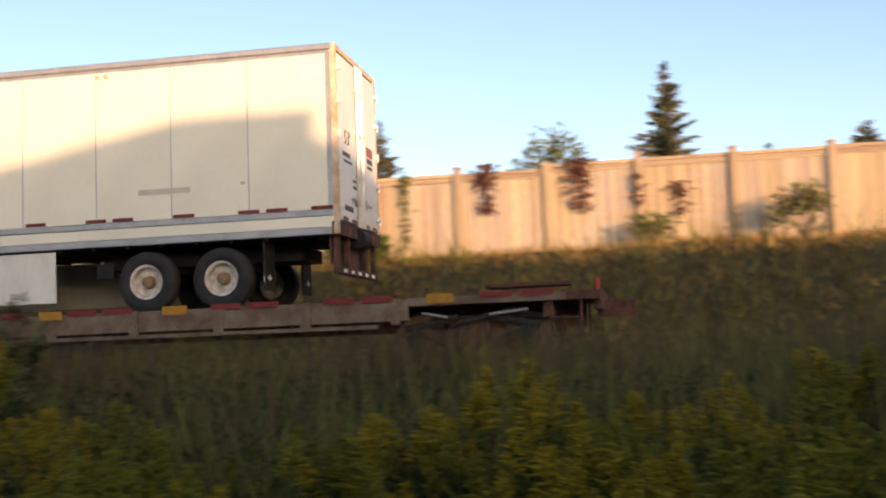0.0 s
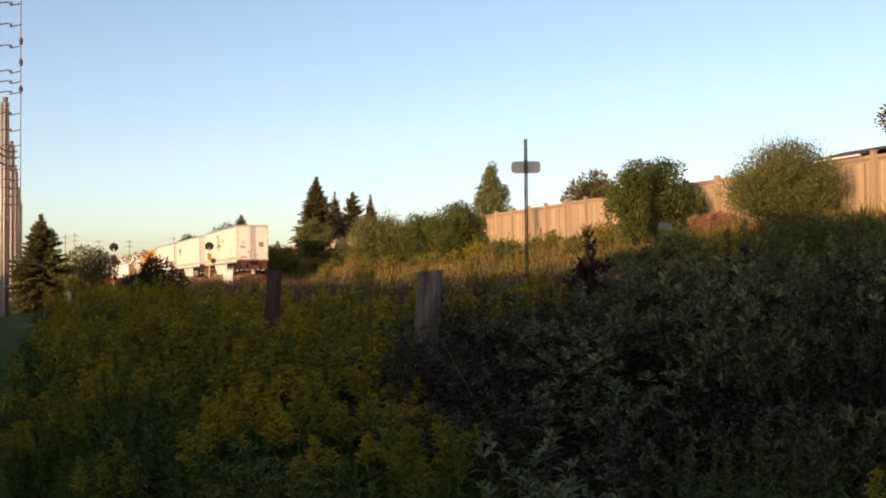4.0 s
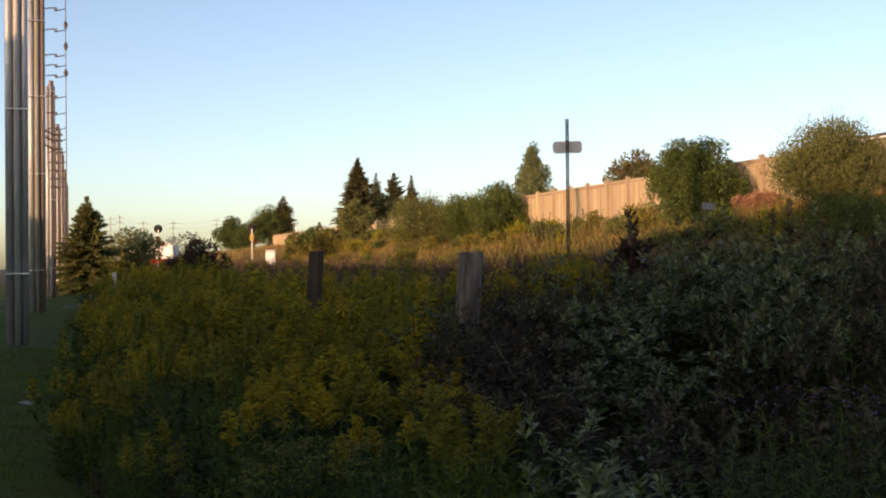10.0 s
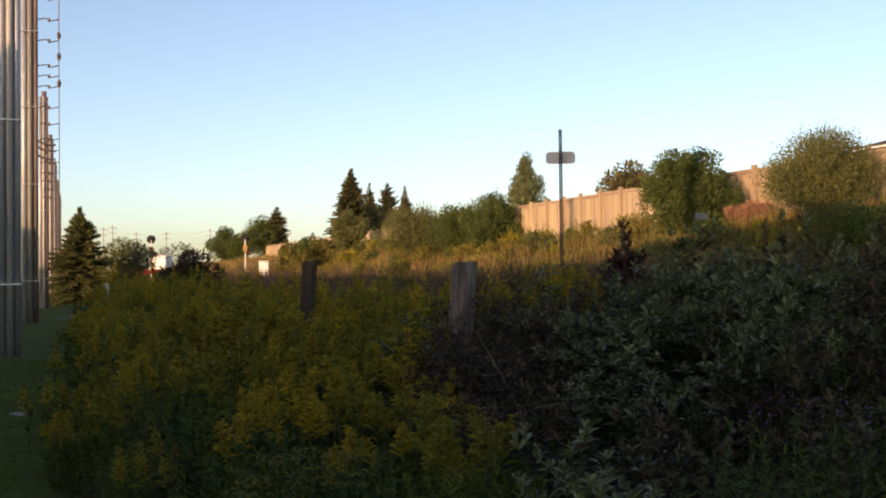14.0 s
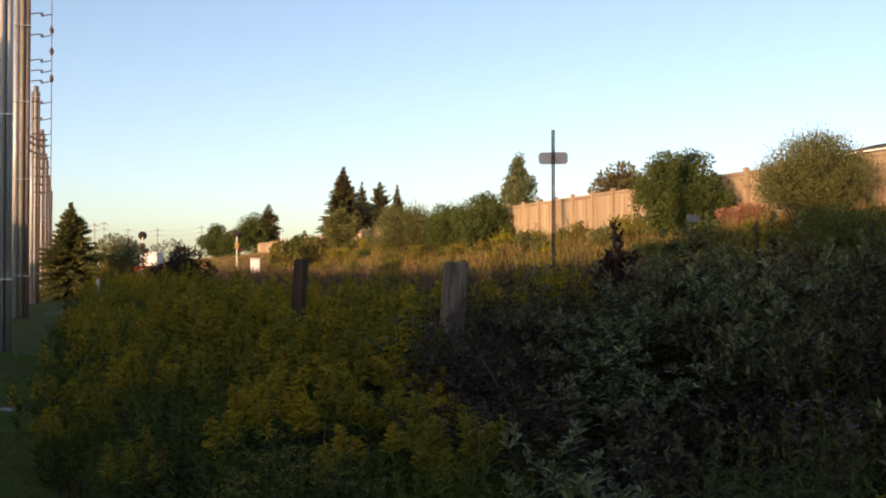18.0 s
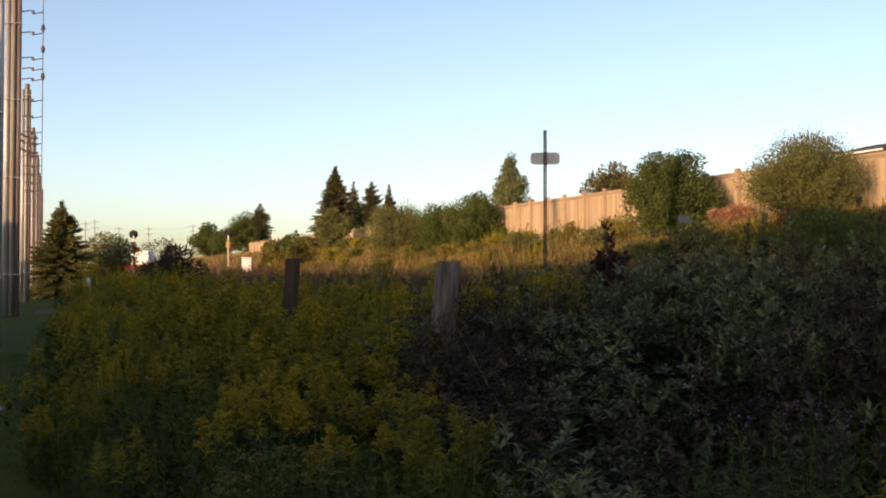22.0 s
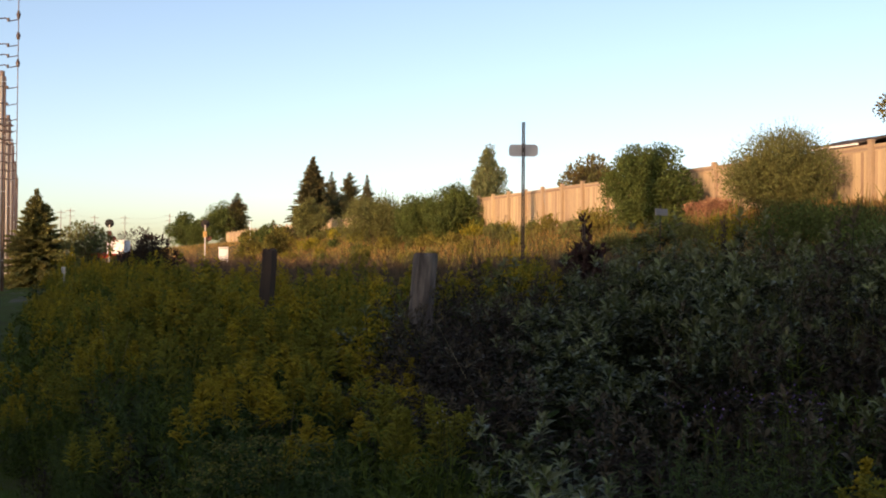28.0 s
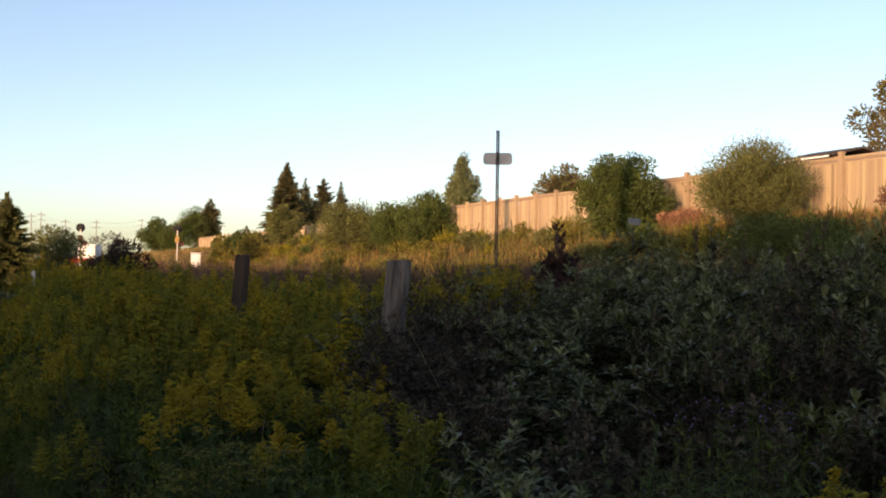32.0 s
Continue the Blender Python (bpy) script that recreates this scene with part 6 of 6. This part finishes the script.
    H = 1.12 * swell * np.clip(dome, 0.6, 1.0) * rng.uniform(0.88, 1.08, n) * edge * tall * (1 + 0.45 * np.clip(tuft, -0.4, 0.6))
    H = np.where((az > 10.6) & (az < 13.4) & (d < 14.6), H * 0.98, H)
    H = np.where((az > 18.4) & (az < 21.4) & (d < 11.8), H * 0.74, H)
    base = np.column_stack([P, gz(P)])
    tip = base + np.stack([rng.normal(0, 0.1, n) * H, rng.normal(0, 0.1, n) * H, H], 1)
    k = 14
    u = np.linspace(0.12, 0.95, k)[None] + rng.uniform(-0.03, 0.03, (n, k))
    pos = base[:, None] + (tip - base)[:, None] * u[:, :, None]
    a = rng.uniform(0, 2 * math.pi, (n, k))
    D = np.stack([np.cos(a), np.sin(a), rng.uniform(0.1, 0.9, (n, k))], 2).reshape(-1, 3)
    L = (0.15 * rng.uniform(0.6, 1.2, (n, k)) * (1.1 - 0.45 * u)).ravel()
    v1 = stamp(QUAD_V, QUAD_F, pos.reshape(-1, 3), frames_of(D, rng, np.tile((0.0, 0, 1.0), (n * k, 1))), L * 0.25, L)
    V, F = multi([v1, stem_mesh(base, tip, 0.012, rng)])
    tagged(link("goldenrod_leaves", arr_mesh("goldenrod_leaves", V, F), M["frond"]), "green leafy stems of wild goldenrod", "weeds", kind="stuff")
    parts = []
    bloom = np.interp(az, [5, 9, 13, 20], [0.8, 0.68, 0.62, 0.52])
    on = (showy < bloom + 1.2 * tuft) & (rng.random(n) < 0.85) & (H > 0.4)
    early = (showy * 7.3) % 1.0 < 0.36
    for pick, mt, label in ((on & ~early, "goldflower", "yellow plumes of wild goldenrod in bloom"), (on & early, "goldgreen", "greenish plumes of goldenrod not yet open")):
        parts = []
        plumes(tip[pick], 12, 0.0165, parts, rng, rings=3, size=0.26, fuzz=3)
        V, F = multi(parts)
        tagged(link("goldenrod_flowers", arr_mesh("goldenrod_flowers", V, F), M[mt]), label, "flowers", kind="stuff")


def copy_clump(ob, m):
    c = copy_thing(ob, Matrix())
    c.matrix_basis = m
    return c


def thicket_shrub(dark, seed):
    """A shrub of leaning shoots with paired leaves, each shoot ending in a rosette of arching leaves."""
    rng = np.random.default_rng(seed)
    t = empty("thicket_shrub", pose(0, 0, -50), "dark purplish shrub in a dense wild thicket" if dark else "grey-green leafy shrub in a dense wild thicket", "shrub", "shrubs of the thicket")
    n = 24
    q = np.sqrt(rng.random(n))
    a = rng.uniform(0, 2 * math.pi, n)
    base = np.stack([0.22 * q * np.cos(a), 0.22 * q * np.sin(a), np.full(n, -0.1)], 1)
    h = (1.42 - 0.70 * q ** 2) * rng.uniform(0.7, 1.06, n)
    tip = np.stack([0.66 * q * np.cos(a), 0.66 * q * np.sin(a), h], 1) + rng.normal(0, 0.05, (n, 3))
    # each shoot forks into side shoots that splay outwards
    u = rng.uniform(0.55, 0.88, (n, 4))
    fork = (base[:, None] + (tip - base)[:, None] * u[:, :, None]).reshape(-1, 3)
    an = rng.uniform(0, 2 * math.pi, 4 * n)
    reach = rng.uniform(0.10, 0.24, 4 * n)
    side = fork + np.stack([np.cos(an) * reach, np.sin(an) * reach, rng.uniform(0.04, 0.16, 4 * n)], 1)
    foot, end = np.concatenate([base, fork]), np.concatenate([tip, side])
    link("stemwork", arr_mesh("stemwork", *stem_mesh(foot, end, 0.008, rng)), M["stem"], t)
    P, D, L = [], [], []
    for f, e, levels, lo in ((base, tip, 14, 0.12), (fork, side, 4, 0.25)):
        m = len(f)
        for lev in range(levels):
            c = f + (e - f) * (lo + (0.95 - lo) * lev / levels)
            for k in (0, 1):
                an = rng.uniform(0, 1.2, m) + lev * 1.57 + k * math.pi
                P.append(c + rng.normal(0, 0.012, c.shape))
                D.append(np.stack([np.cos(an), np.sin(an), rng.uniform(-0.6, 0.5, m)], 1))
                L.append(0.092 * rng.uniform(0.6, 1.2, m) * (0.8 if dark else 1.0))
    P, D, L = np.concatenate(P), np.concatenate(D), np.concatenate(L)
    ups = np.tile((0.0, 0, 1.0), (len(P), 1)) + rng.normal(0, 0.3, (len(P), 3))
    # inner foliage of the green shrubs carries the gaps' shade in its colour
    leaves("foliage", P, D, L * 0.38, L, M["shrubdark" if dark else "shrubshaded"], rng, t, ups=ups)
    # rosettes: whorls that open outwards, the lowest leaves the longest
    m = {5: 44, 6: 28, 7: 14}.get(seed, 10)
    order = np.argsort(-end[:, 2])[:m]
    top, way = end[order], (end - foot)[order]
    way = way / np.linalg.norm(way, axis=1)[:, None]
    P, D, L = [], [], []
    for k in range(10):
        w = k / 9
        an = k * 2.4 + rng.uniform(-0.4, 0.4, m)
        P.append(top + way * (0.03 - 0.08 * w) + rng.normal(0, 0.008, (m, 3)))
        D.append(np.stack([np.cos(an), np.sin(an), (1.7 - 1.6 * w) * rng.uniform(0.6, 1.4, m)], 1) + way * 0.35)
        L.append((0.056 + 0.052 * w) * rng.uniform(0.75, 1.25, m) * (0.75 if dark else 1.0))
    P, D, L = np.concatenate(P), np.concatenate(D), np.concatenate(L)
    ups = np.tile((0.0, 0, 1.0), (len(P), 1)) + rng.normal(0, 0.2, (len(P), 3))
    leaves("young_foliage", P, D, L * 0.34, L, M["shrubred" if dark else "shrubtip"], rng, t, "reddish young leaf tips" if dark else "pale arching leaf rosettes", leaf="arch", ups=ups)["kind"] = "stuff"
    return t


def thicket():
    rng = np.random.default_rng(31)
    makes = [thicket_shrub(False, 5), thicket_shrub(False, 6), thicket_shrub(False, 7), thicket_shrub(True, 8), thicket_shrub(True, 9)]
    spots = spread(2500, [(0.6, 5.0, 1.5, 5.5, 1)], 0.42, lambda p: in_shrubs(p) & (az_d(p)[1] < 5.2), rng)
    spots += spread(6000, [(0.6, 11.5, 1.5, 14.5, 1)], 0.52, lambda p: in_shrubs(p) & (az_d(p)[1] > 5.3), rng)
    used = set()
    for x, y in spots:
        (az,), (d,) = az_d(np.array([[x, y]]))
        crest = float(np.interp(az, [12, 16, 18, 21, 25, 28, 34, 41, 46, 52, 58], [-6.5, -2.0, 0.7, 0.8, 0.3, 0.9, 2.2, 2.7, 2.6, 2.4, 1.8]))
        g = ground(x, y)
        full = EYE + 10.0 * math.tan(radians(crest)) - 0.45
        h = full * float(np.interp(d, [2.6, 4.5, 7, 10], [0.52, 0.72, 0.90, 1.03]))
        swell = noise.noise((x * 0.55, y * 0.55, 4))
        h = max(0.4, min(2.4, h * (1 + (0.38 if d < 8.5 else 0.2) * swell) * rng.uniform(0.84, 1.10)))
        lump = noise.noise((x * 0.55, y * 0.55, 14)) + rng.normal(0, 0.12)
        dark = lump > 0.20 - 0.7 * max(0.0, 1 - abs(az - 22) / 6) * min(1.0, max(0.0, (d - 4.5) / 2))
        k = makes[3 + rng.integers(2) if dark else (0 if swell > 0.15 else rng.integers(3)) if d > 4.8 else 1 + rng.integers(2)]
        w = rng.uniform(0.8, 1.1) * float(np.interp(h, [0.4, 1.5], [0.75, 1.0])) * float(np.interp(d, [3.0, 6.0], [0.72, 1.0]))
        m = pose(x, y, g, rng.uniform(-7, 7), rng.uniform(-7, 7), rng.uniform(0, 360)) @ Matrix.Diagonal((w, w, h / 1.5 * 1.05, 1))
        if k.name not in used:
            used.add(k.name)
            k.matrix_basis = m
        else:
            copy_clump(k, m)


def undergrowth():
    """Low leaves that hide the soil between the taller plants."""
    rng = np.random.default_rng(90)
    P = field(60000, [(0.5, 12, 1.8, 14, 0.55), (0.3, 12.5, 14, 46, 0.2), (1.8, 11, -4, 7, 0.25)], rng)
    az, d = az_d(P)
    P = P[(d > 2.3) & (P[:, 0] > 0.35 + 0.35 * rng.random(len(P)))]
    n = len(P)
    az, d = az_d(P)
    z = gz(P) + rng.random(n) ** 1.3 * np.interp(d, [2.3, 4, 8], [0.3, 0.5, 0.62])
    D = np.stack([rng.normal(0, 1, n), rng.normal(0, 1, n), rng.uniform(-0.2, 1.0, n)], 1)
    L = rng.uniform(0.07, 0.17, n)
    o = leaves("undergrowth", np.column_stack([P, z]), D, L * 0.3, L, M["undergreen"], rng, leaf="quad")
    tagged(o, "tangle of low dark green leaves under the weeds", "weeds", kind="stuff")
    # a tuft of long arching grass blades
    for az0, d0, m, hh, seed in ((20.2, 4.9, 44, 0.85, 1), (52, 5.0, 30, 0.8, 3)):
        x, y = bear(az0, d0)
        g = ground(x, y)
        rng2 = np.random.default_rng(seed)
        Q = np.column_stack([x + rng2.normal(0, 0.06, m), y + rng2.normal(0, 0.06, m), np.full(m, g)])
        D = np.stack([rng2.normal(0, 0.28, m), rng2.normal(0, 0.28, m), np.ones(m)], 1)
        o = leaves("grass_tuft", Q, D, np.full(m, 0.014), hh * rng2.uniform(0.6, 1.15, m), M["lawn"], rng2, leaf="blade")
        tagged(o, "tuft of long arching green grass blades", "grass", "grass tufts")
    # purple and white flowers by the thicket's edge
    for nm, mt, spots, m, label in (("purple_flower", "purpleflower", ((34.6, 4.1, 1.13), (36.2, 4.2, 1.17), (37.4, 4.2, 1.19), (38.6, 4.3, 1.2), (39.8, 4.2, 1.16)), 16, "small purple wild flowers on thin stems"), ("white_flower", "paper", ((21.4, 4.6, 0.98), (22.6, 4.7, 1.0)), 7, "tiny white wild flowers on thin stems")):
        for i, (az0, d0, zz) in enumerate(spots):
            x, y = bear(az0, d0)
            rng2 = np.random.default_rng(int(az0 * 10))
            g = ground(x, y)
            t = empty(nm, pose(x, y, g), label, "flower", "small flowers by the thicket")
            Q = np.column_stack([rng2.normal(0, 0.07, m), rng2.normal(0, 0.07, m), zz - g * 0 + rng2.normal(0, 0.04, m) - 0.05])
            leaves("petals", Q, rng2.normal(0, 1, (m, 3)), np.full(m, 0.007), np.full(m, 0.009), M[mt], rng2, t, leaf="quad")["kind"] = "stuff"
            B0 = Q * np.array([0.8, 0.8, 0.72])
            link("stemwork", arr_mesh("stemwork", *stem_mesh(B0, Q, 0.002, rng2)), M["stem"], t)
    # dead pale stalks
    for az0, d0, zz, lean in ((24.6, 7.0, 1.3, (-0.34, 0.05)), (4.6, 9.5, 1.1, (0.12, 0.0)), (4.9, 9.7, 1.15, (-0.1, 0.05)), (13.2, 6.4, 0.85, (0.05, 0))):
        x, y = bear(az0, d0)
        g = ground(x, y)
        bm = bmesh.new()
        tube(bm, (0, 0, 0), (lean[0] * 0.5, lean[1] * 0.5, (zz - g) * 0.6), 0.0018, 0.0015, 5)
        tube(bm, (lean[0] * 0.5, lean[1] * 0.5, (zz - g) * 0.6), (lean[0] * 1.3, lean[1] * 1.3, zz - g), 0.0015, 0.001, 5)
        o = part("dead_stalk", bm, M["straw"])
        o.location = (x, y, g)
        tagged(o, "dry pale dead stalk among the weeds", "stalk", "dead stalks")


def grasses():
    rng = np.random.default_rng(12)
    P = field(90000, [(-5, 1.2, 4, 22, 0.8), (-8, 3, 30, 80, 0.3)], rng)
    blades("lawn_grass", P, 0.065, 0.011, M["lawn"], rng, "short mown green lawn", "grass")
    P = field(17000, [(5.5, 15.2, -8, 10, 1)], rng)
    dry = np.array([noise.noise((a * 0.5, b * 0.5, 8)) for a, b in P]) + rng.normal(0, 0.25, len(P)) + 0.08 * (P[:, 0] - 11) > 0.1
    for pick, nm, mt, label in ((~dry, "verge_grass", "darkweed", "tall green weeds on the railway verge"), (dry, "dry_verge_grass", "brownweed", "tall fading brown weeds on the railway verge")):
        Q = P[pick]
        blades(nm, Q, 1.12 - 0.16 * np.clip((Q[:, 0] - 10) / 4, 0, 1), 0.03, M[mt], rng, label, "weeds")
    P = field(32000, [(12.2, 15.2, 9, 30, 0.22), (3, 15.2, 30, 110, 0.4), (0, 15.2, 110, 260, 0.1)], rng)
    blades("verge_weeds", P, 1.0, 0.035, M["brownweed"], rng, "tall brownish weeds on the railway verge", "weeds")
    P = field(9000, [(3.5, 12.4, 15, 32, 1)], rng)
    az, d = az_d(P)
    P = P[(d > np.interp(az, [9, 12, 20, 30], [29, 23, 18, 16])) & (az > 8)]
    blades("fallow_weeds", P, 1.0, 0.03, M["brownweed"], rng, "tall brownish weeds beyond the yellow flowers", "weeds")
    P = field(62000, [(20.9, 28.3, -8, 40, 0.4), (20.9, 28.6, 40, 130, 0.4), (21, 29, 130, 260, 0.2)], rng)
    blades("berm_grass", P, np.interp(P[:, 1], [18, 30], [0.24, 0.42]), 0.045, M["drygrass"], rng, "long dry yellow grass on the berm", "grass", 0.45)
    P = field(12000, [(20.9, 27.5, -8, 60, 0.5), (21, 28, 60, 130, 0.3), (21, 29, 130, 260, 0.2)], rng)
    blades("berm_weeds", P, 0.8, 0.06, M["darkweed"], rng, "dark weeds along the far side of the track", "weeds", 0.3)


goldenrod()
thicket()
undergrowth()
grasses()


# ---- litter on the lawn ----
def litter(az, el, s, seed):
    d = (EYE - 0.05) / math.tan(radians(-el))
    x, y = bear(az, d)
    rng = random.Random(seed)
    bm = bmesh.new()
    bmesh.ops.create_grid(bm, x_segments=4, y_segments=3, size=s)
    for v in bm.verts:
        v.co.z += rng.uniform(0, s * 0.55)
        v.co.y *= 0.6
    bmesh.ops.solidify(bm, geom=bm.faces[:], thickness=0.004)
    o = part("paper_litter", bm, M["paper"])
    o.location = (x, y, ground(x, y) + 0.09)
    tagged(o, "crumpled white paper lying in the grass", "litter", "scraps of litter")


for i, (az, el, s) in enumerate(((-1.83, -6.75, 0.09), (0.46, -8.1, 0.08), (2.05, -9.0, 0.09), (-3.6, -9.1, 0.06))):
    litter(az, el, s, i)


# ---- the train runs ----
def motions():
    for e, off, z in CARRIED:
        ts = [0.0, 1 / 30] + [0.5 * k for k in range(1, 64)] + [32 - 1 / 30, 32.0]
        walk(e, [(t, pose(TRACK_X, REAR0 + off + 21.75 * min(t, 1.0) + 21.0 * max(0.0, t - 1.0), z)) for t in ts])


motions()
